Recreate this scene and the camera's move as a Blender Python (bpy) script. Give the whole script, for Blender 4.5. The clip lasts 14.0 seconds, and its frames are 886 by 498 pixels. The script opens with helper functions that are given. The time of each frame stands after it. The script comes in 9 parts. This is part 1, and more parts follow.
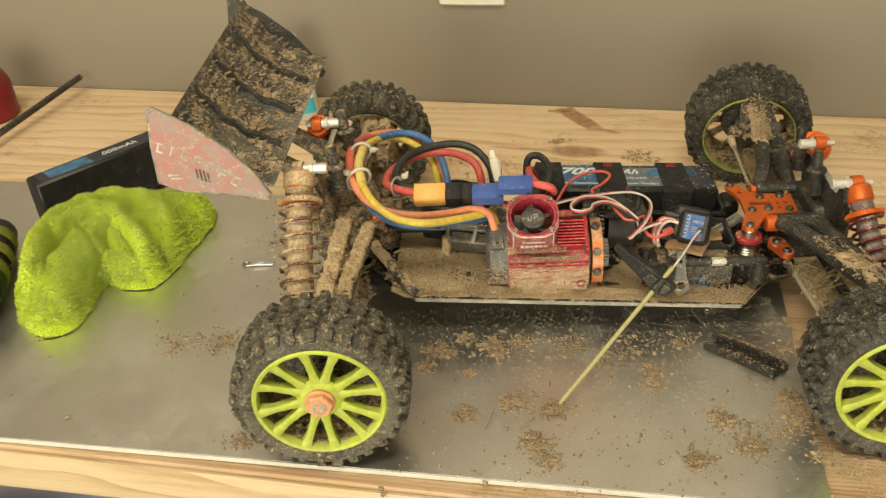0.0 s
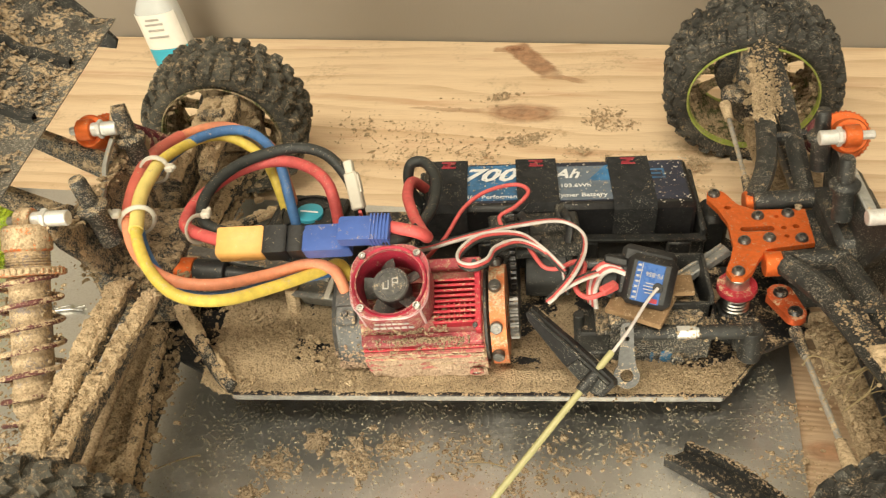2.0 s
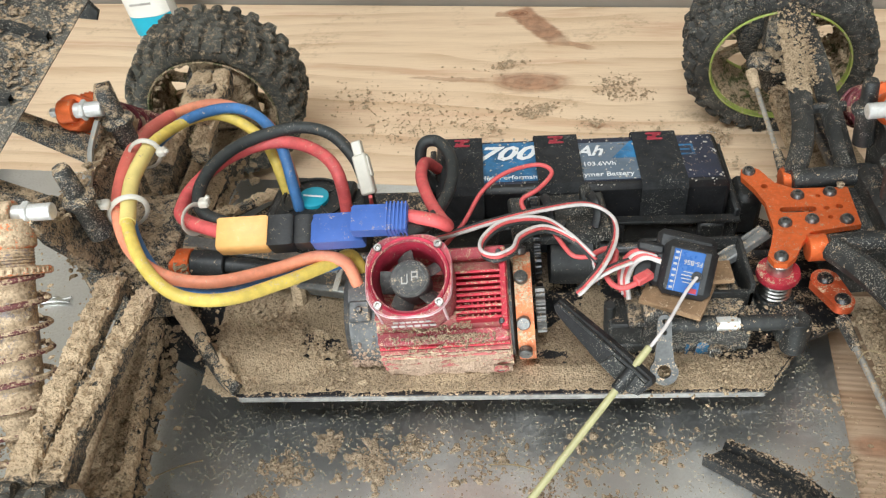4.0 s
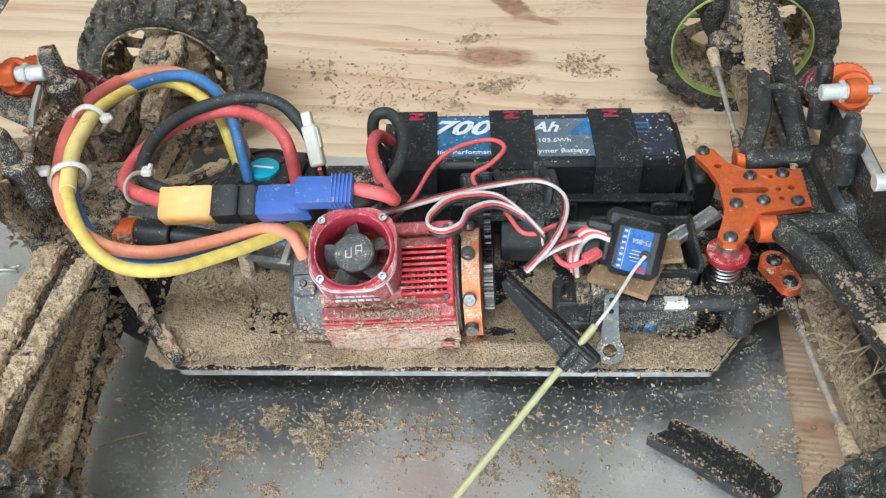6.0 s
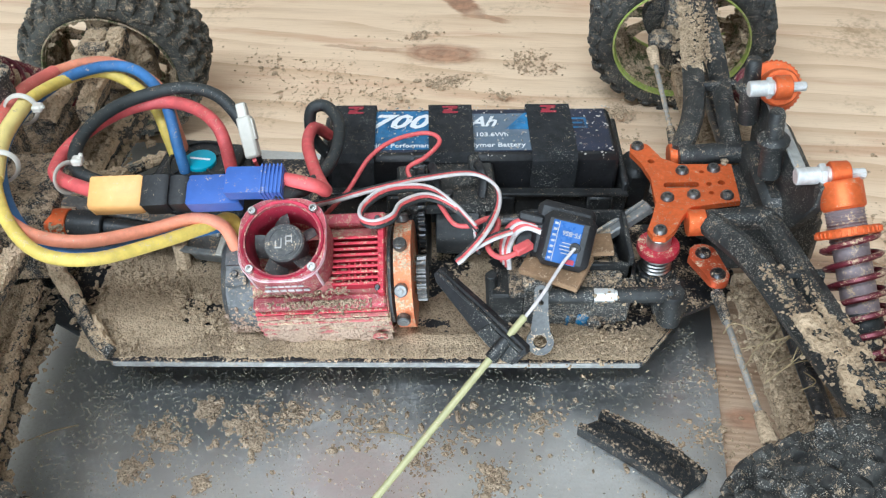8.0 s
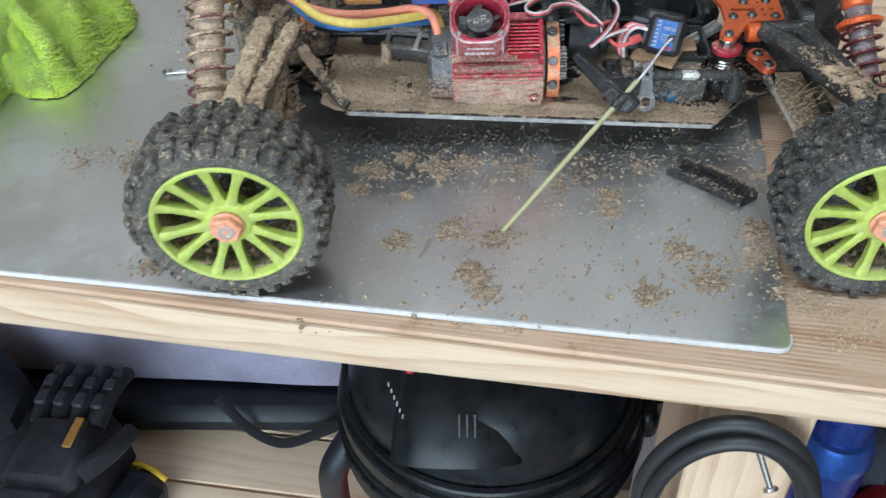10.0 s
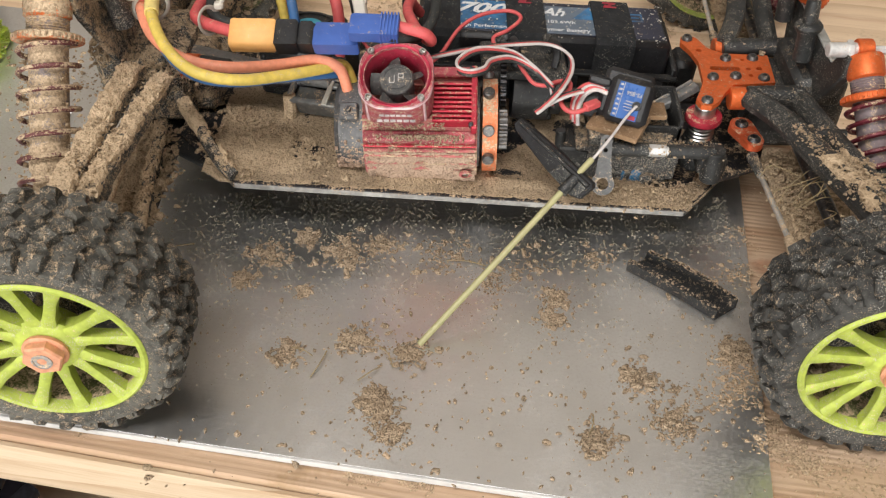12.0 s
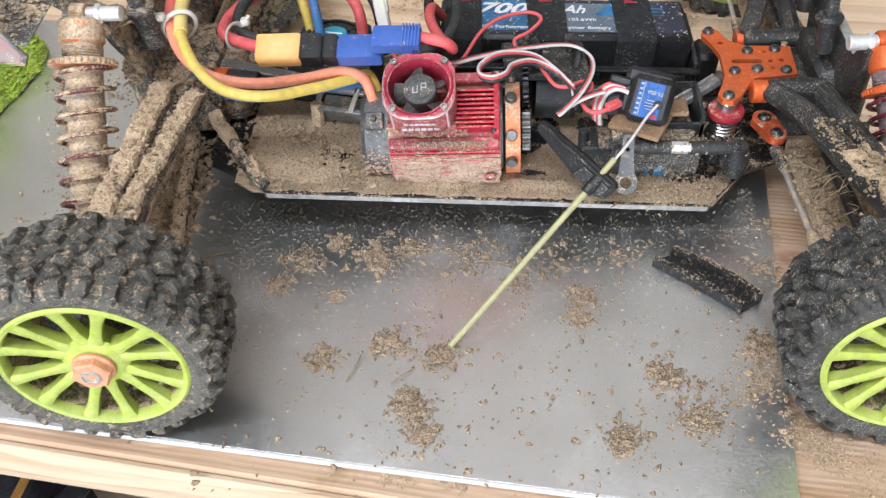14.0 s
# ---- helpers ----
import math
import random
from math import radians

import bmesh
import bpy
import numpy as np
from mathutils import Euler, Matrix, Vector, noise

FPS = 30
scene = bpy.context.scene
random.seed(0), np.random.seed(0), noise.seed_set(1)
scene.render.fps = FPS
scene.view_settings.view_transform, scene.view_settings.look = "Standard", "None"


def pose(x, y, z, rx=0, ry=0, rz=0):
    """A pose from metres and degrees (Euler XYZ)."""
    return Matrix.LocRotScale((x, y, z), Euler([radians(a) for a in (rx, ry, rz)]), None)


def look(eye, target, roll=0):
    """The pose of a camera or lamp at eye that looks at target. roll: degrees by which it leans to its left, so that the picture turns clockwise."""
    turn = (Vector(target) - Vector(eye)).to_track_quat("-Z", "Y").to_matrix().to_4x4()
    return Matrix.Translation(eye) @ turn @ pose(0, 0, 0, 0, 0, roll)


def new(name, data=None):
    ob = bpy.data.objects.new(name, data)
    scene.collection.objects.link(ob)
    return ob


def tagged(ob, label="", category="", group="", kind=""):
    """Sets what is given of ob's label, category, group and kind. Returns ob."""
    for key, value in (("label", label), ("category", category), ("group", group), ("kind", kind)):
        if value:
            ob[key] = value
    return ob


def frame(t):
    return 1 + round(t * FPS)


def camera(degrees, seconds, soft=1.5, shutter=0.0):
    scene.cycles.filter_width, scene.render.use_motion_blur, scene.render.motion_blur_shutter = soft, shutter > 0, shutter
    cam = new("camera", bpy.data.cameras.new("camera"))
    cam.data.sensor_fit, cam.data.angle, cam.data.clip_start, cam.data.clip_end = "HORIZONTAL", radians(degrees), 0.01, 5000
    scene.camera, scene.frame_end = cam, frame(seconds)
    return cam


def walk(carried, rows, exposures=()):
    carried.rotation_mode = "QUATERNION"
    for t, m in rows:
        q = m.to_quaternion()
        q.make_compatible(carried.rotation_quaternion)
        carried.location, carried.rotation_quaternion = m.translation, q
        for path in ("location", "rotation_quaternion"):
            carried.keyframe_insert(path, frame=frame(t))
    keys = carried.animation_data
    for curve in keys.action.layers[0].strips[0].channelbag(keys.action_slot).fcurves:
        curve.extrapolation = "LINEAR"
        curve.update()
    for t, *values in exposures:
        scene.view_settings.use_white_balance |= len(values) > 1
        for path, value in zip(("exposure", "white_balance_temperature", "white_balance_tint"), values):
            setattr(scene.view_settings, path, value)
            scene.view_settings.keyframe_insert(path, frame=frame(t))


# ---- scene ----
cam = camera(52.26, 14.0, soft=1.25, shutter=0.16)
PATH = [
    (0, (0.1088, -0.3759, 0.3982), (-0.0285, 1.2986, -0.6867), -4.65),
    (0.5, (0.0924, -0.3384, 0.3961), (0.1114, 1.3261, -0.7125), -3.20),
    (1, (0.1643, -0.2242, 0.3764), (0.1448, 1.4268, -0.7522), -4.11),
    (1.5, (0.2063, -0.1569, 0.3427), (-0.0069, 1.3989, -0.8959), -7.80),
    (2, (0.1952, -0.1439, 0.3425), (-0.0420, 1.3705, -0.9422), -9.08),
    (2.2, (0.1810, -0.1402, 0.3504), (-0.0473, 1.3723, -0.9381), -9.41),
    (4.3, (0.1759, -0.1061, 0.3282), (-0.0082, 1.3439, -1.0368), -8.89),
    (4.5, (0.1788, -0.1014, 0.3263), (0.0152, 1.3428, -1.0476), -8.27),
    (5, (0.1819, -0.0995, 0.3259), (0.0283, 1.3361, -1.0581), -7.72),
    (5.5, (0.1868, -0.1050, 0.3264), (0.0257, 1.3239, -1.0637), -7.71),
    (6, (0.1885, -0.1102, 0.3277), (0.0301, 1.3138, -1.0677), -7.16),
    (6.5, (0.1822, -0.1099, 0.3264), (0.0247, 1.3093, -1.0739), -7.04),
    (7, (0.1848, -0.1098, 0.3247), (0.0591, 1.3059, -1.0824), -6.12),
    (7.2, (0.1874, -0.1095, 0.3252), (0.0807, 1.3072, -1.0825), -5.63),
    (9.3, (0.2237, -0.2033, 0.3233), (0.1457, 1.2516, -1.0468), -4.43),
    (9.5, (0.2160, -0.2349, 0.3373), (0.1512, 1.2209, -1.0326), -4.25),
    (10, (0.1351, -0.3270, 0.3544), (0.0198, 1.1074, -1.0347), -3.69),
    (10.5, (0.0994, -0.3578, 0.3658), (0.0268, 1.0853, -1.0170), -1.38),
    (11, (0.1179, -0.3103, 0.3580), (0.0908, 1.1424, -1.0164), -0.39),
    (11.5, (0.1497, -0.2454, 0.3335), (0.1114, 1.1998, -1.0486), -0.89),
    (12, (0.1623, -0.2111, 0.3206), (0.1010, 1.2157, -1.0796), -0.78),
    (12.5, (0.1707, -0.1980, 0.3185), (0.0940, 1.2078, -1.1021), -0.99),
    (13, (0.1771, -0.1870, 0.3311), (0.0751, 1.2070, -1.0993), -2.75),
    (13.5, (0.1837, -0.1759, 0.3233), (0.0559, 1.2065, -1.1164), -4.61),
    (14, (0.1676, -0.2081, 0.3385), (0.0229, 1.1725, -1.1013), -5.06),
]
EXPOSURES = [(0.0, -0.48, 8600, 0), (0.5, -0.34, 8600, 1), (1.0, -0.32, 8600, 2), (1.5, -0.08, 8200, 3), (2.2, 0.0, 7600, 4), (4.3, 0.0, 5550, 4), (5.5, 0.02, 5350, 3), (7.2, 0.06, 5100, 1), (9.5, 0.03, 5150, 8), (10.0, -0.38, 5050, 4), (10.5, -0.6, 5050, 5), (11.0, -0.58, 5500, 7), (11.6, -0.32, 6250, 11), (12.5, -0.38, 6200, 12), (13.2, -0.18, 5800, 11), (14.0, -0.02, 5500, 11)]
walk(cam, [(t, look(eye, target, roll)) for t, eye, target, roll in PATH], EXPOSURES)

# ---- light ----
world = bpy.data.worlds.new("world")
scene.world = world
world.use_nodes = True
wn = world.node_tree.nodes
sky = wn.new("ShaderNodeTexSky")
sky.sky_type = "NISHITA"
sky.sun_disc = False
sky.sun_elevation, sky.sun_rotation = radians(40), radians(200)
wn["Background"].inputs["Strength"].default_value = 0.12
world.node_tree.links.new(sky.outputs[0], wn["Background"].inputs["Color"])


def area_lamp(name, eye, target, sx, sy, watts, colour):
    data = bpy.data.lights.new(name, "AREA")
    data.shape, data.size, data.size_y, data.energy, data.color = "RECTANGLE", sx, sy, watts, colour
    ob = new(name, data)
    ob.matrix_world = look(eye, target)
    return ob


# daylight in the wide door opening behind the bench's user, and the room's ceiling light
area_lamp("door_daylight", (-0.52, -2.54, 0.14), (-0.01, -0.09, 0.14), 2.5, 2.05, 120, (1.0, 0.972, 0.892))
area_lamp("ceiling_lamp_light", (-0.2, -0.55, 1.50), (-0.2, -0.5, 0.0), 1.2, 0.3, 28, (1.0, 0.95, 0.88))

# ---- geometry helpers ----


def axis(a, b):
    a, b = Vector(a), Vector(b)
    return Matrix.Translation(a) @ (b - a).to_track_quat("Z", "Y").to_matrix().to_4x4()


def spline(pts, steps=6, closed=False):
    """Points on a smooth curve through pts."""
    p = [Vector(q) for q in pts]
    n, out = len(p), []
    for i in range(n if closed else n - 1):
        a, b, c, d = (p[(i + k) % n] if closed else p[min(max(i + k, 0), n - 1)] for k in (-1, 0, 1, 2))
        for s in range(steps):
            t = s / steps
            out.append(0.5 * ((2 * b) + (c - a) * t + (2 * a - 5 * b + 4 * c - d) * t * t + (3 * b - a - 3 * c + d) * t**3))
    if not closed:
        out.append(p[-1])
    return out


class Geo:
    """Vertices and faces of one mesh, piece by piece."""

    def __init__(self):
        self.v, self.f = [], []

    def add(self, vs, fs, m=None):
        n = len(self.v)
        self.v += [tuple(m @ Vector(p)) if m is not None else tuple(p) for p in vs]
        self.f += [tuple(i + n for i in q) for q in fs]
        return self

    def box(self, c, s, m=None, ch=0.0006):
        """A box with bevelled edges round c, of size s."""
        h = [k / 2 for k in s]
        ch = min(ch, min(h) * 0.8)
        vs, at = [], {}
        for sx in (-1, 1):
            for sy in (-1, 1):
                for sz in (-1, 1):
                    for ax in range(3):
                        p = [sx * h[0], sy * h[1], sz * h[2]]
                        for k in range(3):
                            if k != ax:
                                p[k] -= ch * (sx, sy, sz)[k]
                        at[sx, sy, sz, ax] = len(vs)
                        vs.append([p[k] + c[k] for k in range(3)])
        fs = []

        def face(ids):
            q = [Vector(vs[i]) for i in ids]
            n = (q[1] - q[0]).cross(q[2] - q[0])
            mid = sum(q, Vector()) / len(q) - Vector(c)
            fs.append(tuple(ids) if n.dot(mid) > 0 else tuple(reversed(ids)))

        for ax in range(3):
            o = [k for k in range(3) if k != ax]
            for sg in (-1, 1):
                ids = []
                for a, b in ((-1, -1), (1, -1), (1, 1), (-1, 1)):
                    s3 = [0, 0, 0]
                    s3[ax], s3[o[0]], s3[o[1]] = sg, a, b
                    ids.append(at[(*s3, ax)])
                face(ids)
            for a in (-1, 1):
                for b in (-1, 1):
                    lo, hi = [0, 0, 0], [0, 0, 0]
                    lo[o[0]] = hi[o[0]] = a
                    lo[o[1]] = hi[o[1]] = b
                    lo[ax], hi[ax] = -1, 1
                    face([at[(*lo, o[0])], at[(*hi, o[0])], at[(*hi, o[1])], at[(*lo, o[1])]])
        for sx in (-1, 1):
            for sy in (-1, 1):
                for sz in (-1, 1):
                    face([at[sx, sy, sz, k] for k in range(3)])
        return self.add(vs, fs, m)

    def lathe(self, prof, m=None, n=24, ends=True):
        """Turns the profile of (radius, height) round the z axis of m."""
        vs, fs, k = [], [], len(prof)
        for i in range(n):
            a = 2 * math.pi * i / n
            vs += [(r * math.cos(a), r * math.sin(a), z) for r, z in prof]
        for i in range(n):
            j = (i + 1) % n
            fs += [(i * k + q, j * k + q, j * k + q + 1, i * k + q + 1) for q in range(k - 1)]
        if ends:
            if prof[0][0] > 1e-6:
                fs.append(tuple(i * k for i in reversed(range(n))))
            if prof[-1][0] > 1e-6:
                fs.append(tuple(i * k + k - 1 for i in range(n)))
        return self.add(vs, fs, m)

    def cyl(self, a, b, r, r2=None, n=16, ch=0.0004):
        r2 = r if r2 is None else r2
        h = (Vector(b) - Vector(a)).length
        ch = min(ch, r * 0.4, r2 * 0.4, h * 0.3)
        return self.lathe([(r - ch, 0), (r, ch), (r2, h - ch), (r2 - ch, h)], axis(a, b), n)

    def tube(self, pts, r, n=10, steps=6, closed=False, flat=1.0):
        """A round (or flattened) tube along a smooth curve. r: a radius, or one for each end."""
        line = spline(pts, steps, closed) if steps > 1 else [Vector(p) for p in pts]
        r0, r1 = r if isinstance(r, tuple) else (r, r)
        k, vs, fs = len(line), [], []
        up = None
        for i, p in enumerate(line):
            a, b = (line[i - 1], line[(i + 1) % k]) if closed else (line[max(i - 1, 0)], line[min(i + 1, k - 1)])
            d = (b - a).normalized()
            if up is None:
                up = d.orthogonal().normalized()
            up = (up - d * up.dot(d)).normalized()
            side = d.cross(up)
            rr = r0 + (r1 - r0) * i / max(k - 1, 1)
            vs += [p + rr * (math.cos(2 * math.pi * q / n) * up + flat * math.sin(2 * math.pi * q / n) * side) for q in range(n)]
        for i in range(k if closed else k - 1):
            j = (i + 1) % k
            fs += [(i * n + q, i * n + (q + 1) % n, j * n + (q + 1) % n, j * n + q) for q in range(n)]
        if not closed:
            fs += [tuple(reversed(range(n))), tuple((k - 1) * n + q for q in range(n))]
        return self.add(vs, fs)

    def prism(self, poly, z0, z1, m=None, ch=0.0004):
        """A plate of the outline poly (turning left), with bevelled rims."""
        p = [Vector((x, y)) for x, y in poly]
        n = len(p)
        ch = min(ch, (z1 - z0) * 0.4)
        inner = []
        for i in range(n):
            d0, d1 = (p[i] - p[i - 1]).normalized(), (p[(i + 1) % n] - p[i]).normalized()
            nn = Vector((-d0.y - d1.y, d0.x + d1.x))
            inner.append(p[i] + nn.normalized() * ch if nn.length > 1e-6 else p[i])
        vs = [(*q, z) for ring, z in ((inner, z0), (p, z0 + ch), (p, z1 - ch), (inner, z1)) for q in ring]
        fs = [tuple(reversed(range(n))), tuple(3 * n + i for i in range(n))]
        for k in range(3):
            fs += [(k * n + i, k * n + (i + 1) % n, (k + 1) * n + (i + 1) % n, (k + 1) * n + i) for i in range(n)]
        return self.add(vs, fs, m)

    def clod(self, c, r, rng, flat=0.7):
        """An uneven lump of dry earth."""
        vs = [(0, 0, 1), (0.9, 0, 0.35), (0.25, 0.85, 0.35), (-0.75, 0.5, 0.35), (-0.75, -0.5, 0.35), (0.25, -0.85, 0.35), (0.7, 0.5, -0.5), (-0.3, 0.8, -0.5), (-0.9, 0, -0.5), (-0.3, -0.8, -0.5), (0.7, -0.5, -0.5)]
        fs = [(0, 1, 2), (0, 2, 3), (0, 3, 4), (0, 4, 5), (0, 5, 1), (1, 6, 2), (2, 7, 3), (3, 8, 4), (4, 9, 5), (5, 10, 1), (2, 6, 7), (3, 7, 8), (4, 8, 9), (5, 9, 10), (1, 10, 6), (10, 9, 8, 7, 6)]
        a = rng.uniform(0, 6.28)
        ca, sa = math.cos(a), math.sin(a)
        sx, sy = rng.uniform(0.75, 1.5), rng.uniform(0.55, 1.1)
        out = []
        for x, y, z in vs:
            k = r * rng.uniform(0.55, 1.25)
            x, y = x * sx, y * sy
            out.append((c[0] + k * (x * ca - y * sa), c[1] + k * (x * sa + y * ca), c[2] + k * z * flat))
        return self.add(out, fs)


def mesh_of(name, geo, mat, smooth=40):
    me = bpy.data.meshes.new(name)
    me.from_pydata(geo.v, [], geo.f)
    me.materials.append(mat)
    if smooth:
        me.shade_smooth()
        me.set_sharp_from_angle(angle=radians(smooth))
    me.update()
    return me


def part(name, geo, mat, parent, label="", m=None, smooth=40, kind=""):
    """One mesh as a part under a thing or under a part. The geometry lies in the world, or in m."""
    ob = new(name, mesh_of(name, geo, mat, smooth))
    ob.matrix_world = m if m is not None else Matrix()
    ob.parent = parent
    ob.matrix_parent_inverse = PLACED[parent.name].inverted()
    PLACED[ob.name] = ob.matrix_basis.copy()
    return tagged(ob, label, kind=kind)


PLACED = {}


def thing(name, base, label, category, group="", geo=None, mat=None, kind="", smooth=40):
    """A top-level thing: an Empty at its base, or one mesh."""
    ob = new(name, mesh_of(name, geo, mat, smooth) if geo else None)
    if not geo:
        ob.empty_display_size = 0.01
        ob.matrix_basis = Matrix.Translation(base)
    PLACED[ob.name] = ob.matrix_basis.copy()
    return tagged(ob, label, category, group, kind)


def plate_with_holes(outline, holes, z0, z1, m=None):
    """A flat plate with round or slotted holes through it."""
    bm = bmesh.new()
    loops = []
    for loop in [outline, *holes]:
        vs = [bm.verts.new((x, y, z1)) for x, y in loop]
        loops.append([bm.edges.new((vs[i], vs[(i + 1) % len(vs)])) for i in range(len(vs))])
    bmesh.ops.triangle_fill(bm, use_beauty=True, edges=[e for l in loops for e in l])
    bm.verts.index_update()
    g = Geo()
    top = [tuple(v.co) for v in bm.verts]
    n = len(top)
    vs = top + [(x, y, z0) for x, y, _ in top]
    fs = []
    for q in bm.faces:
        ids = [v.index for v in q.verts]
        if q.normal.z < 0:
            ids.reverse()
        fs += [tuple(ids), tuple(i + n for i in reversed(ids))]
    at = 0
    for loop in [outline, *holes]:
        k = len(loop)
        fs += [(at + i + n, at + (i + 1) % k + n, at + (i + 1) % k, at + i) for i in range(k)]
        at += k
    bm.free()
    return g.add(vs, fs, m)


def disc(x, y, r, n=10):
    return [(x + r * math.cos(2 * math.pi * i / n), y + r * math.sin(2 * math.pi * i / n)) for i in range(n)]


# ---- materials ----


def shader(name, rough=0.5, metal=0.0):
    mat = bpy.data.materials.new(name)
    mat.use_nodes = True
    t = mat.node_tree
    b = t.nodes["Principled BSDF"]
    b.inputs["Roughness"].default_value, b.inputs["Metallic"].default_value = rough, metal
    return mat, t, b


def node(t, kind, **sets):
    n = t.nodes.new(kind)
    for k, v in sets.items():
        if k in n.inputs:
            n.inputs[k].default_value = v
    return n


def noise_at(t, vec, scale, detail=4.0, rough=0.6, dist=0.0):
    n = node(t, "ShaderNodeTexNoise", Scale=scale, Detail=detail, Roughness=rough, Distortion=dist)
    t.links.new(vec, n.inputs["Vector"])
    return n.outputs["Fac"]


def ramp(t, fac, a, b, smooth=True):
    n = t.nodes.new("ShaderNodeMapRange")
    n.interpolation_type = "SMOOTHSTEP" if smooth else "LINEAR"
    n.inputs["From Min"].default_value, n.inputs["From Max"].default_value = a, b
    t.links.new(fac, n.inputs["Value"])
    return n.outputs["Result"]


def math2(t, op, a, b=None):
    n = t.nodes.new("ShaderNodeMath")
    n.operation = op
    for i, v in enumerate((a, b)):
        if v is None:
            continue
        if isinstance(v, (int, float)):
            n.inputs[i].default_value = v
        else:
            t.links.new(v, n.inputs[i])
    return n.outputs[0]


def mix(t, fac, a, b):
    n = t.nodes.new("ShaderNodeMix")
    n.data_type = "RGBA"
    for i, v in ((0, fac), (6, a), (7, b)):
        if isinstance(v, (int, float)):
            n.inputs[i].default_value = v
        elif isinstance(v, tuple):
            n.inputs[i].default_value = (*v, 1)
        else:
            t.links.new(v, n.inputs[i])
    return n.outputs[2]


def bump_into(t, b, height, strength, dist):
    n = node(t, "ShaderNodeBump", Strength=strength, Distance=dist)
    t.links.new(height, n.inputs["Height"])
    t.links.new(n.outputs[0], b.inputs["Normal"])


MUD_A, MUD_B = (0.625, 0.475, 0.315), (0.43, 0.310, 0.192)


def coords(t):
    return t.nodes.new("ShaderNodeTexCoord").outputs["Object"]


def upward(t):
    """How far the surface looks up, -1 to 1."""
    g = t.nodes.new("ShaderNodeNewGeometry")
    s = t.nodes.new("ShaderNodeSeparateXYZ")
    t.links.new(g.outputs["Normal"], s.inputs[0])
    return s.outputs["Z"]


def grains(t, vec, scale):
    """Sand grains: a random value and a rounded height for each."""
    v = node(t, "ShaderNodeTexVoronoi", Scale=scale)
    t.links.new(vec, v.inputs["Vector"])
    sep = t.nodes.new("ShaderNodeSeparateColor")
    t.links.new(v.outputs["Color"], sep.inputs[0])
    return sep.outputs[0], math2(t, "SUBTRACT", 1.0, v.outputs["Distance"])


def stuff_of(name, colour, rough=0.5, metal=0.0, vary=0.25, grain=260.0, relief=0.2, dirt=0.0, size=70.0, settle=0.25, dark=None, specks=0.0):
    """A surface with grain, wear, and dried mud: dirt is its share, size how fine the splashes are, settle how much more lies on tops."""
    mat, t, b = shader(name, rough, metal)
    c = coords(t)
    fine, broad = noise_at(t, c, grain, 5), noise_at(t, c, grain / 9, 3)
    d = dark or tuple(k * (1 - vary * 1.6) for k in colour)
    lit = tuple(min(k * (1 + vary * 0.5), 1) for k in colour)
    col = mix(t, ramp(t, math2(t, "ADD", math2(t, "MULTIPLY", fine, 0.5), math2(t, "MULTIPLY", broad, 0.5)), 0.35, 0.65), d, lit)
    h = fine
    if specks:
        s1 = ramp(t, noise_at(t, c, 1900, 1.5), 0.655 - 0.12 * specks, 0.685 - 0.12 * specks)
        s1 = math2(t, "MULTIPLY", s1, ramp(t, noise_at(t, c, 70, 5, 0.75), 0.58 - 0.35 * specks, 0.70 - 0.35 * specks))
        col = mix(t, s1, col, (0.46, 0.43, 0.37))
        veil = ramp(t, noise_at(t, c, 110, 5, 0.75), 0.42, 0.78)
        col = mix(t, math2(t, "MULTIPLY", veil, 0.11 * min(1.0, specks * 2.5)), col, (0.27, 0.25, 0.22))
        rough = min(rough + 0.08, 1.0)
    if dirt > 0:
        sp = math2(t, "ADD", math2(t, "MULTIPLY", noise_at(t, c, size, 6, 0.7), 0.62), math2(t, "MULTIPLY", noise_at(t, c, size * 8, 3, 0.7), 0.38))
        sp = math2(t, "ADD", sp, math2(t, "MULTIPLY", upward(t), settle * 0.16))
        m = ramp(t, sp, 0.66 - 0.32 * dirt, 0.70 - 0.30 * dirt)
        tone, round_ = grains(t, c, 1150)
        mud = mix(t, ramp(t, math2(t, "ADD", math2(t, "MULTIPLY", noise_at(t, c, 300, 5, 0.7), 0.72), math2(t, "MULTIPLY", tone, 0.28)), 0.28, 0.66), tuple(q * 0.74 for q in MUD_B), MUD_A)
        col = mix(t, m, col, mud)
        r = math2(t, "ADD", math2(t, "MULTIPLY", m, 0.95 - rough), rough)
        t.links.new(r, b.inputs["Roughness"])
        if metal:
            t.links.new(math2(t, "MULTIPLY", math2(t, "SUBTRACT", 1.0, m), metal), b.inputs["Metallic"])
        h = math2(t, "ADD", math2(t, "MULTIPLY", fine, 0.3), math2(t, "MULTIPLY", m, math2(t, "ADD", 0.5, math2(t, "MULTIPLY", round_, 0.55))))
    else:
        t.links.new(math2(t, "ADD", math2(t, "MULTIPLY", ramp(t, fine, 0.2, 0.9), 0.18), max(rough - 0.08, 0.03)), b.inputs["Roughness"])
    t.links.new(col, b.inputs["Base Color"])
    bump_into(t, b, h, relief, 0.0006)
    return mat


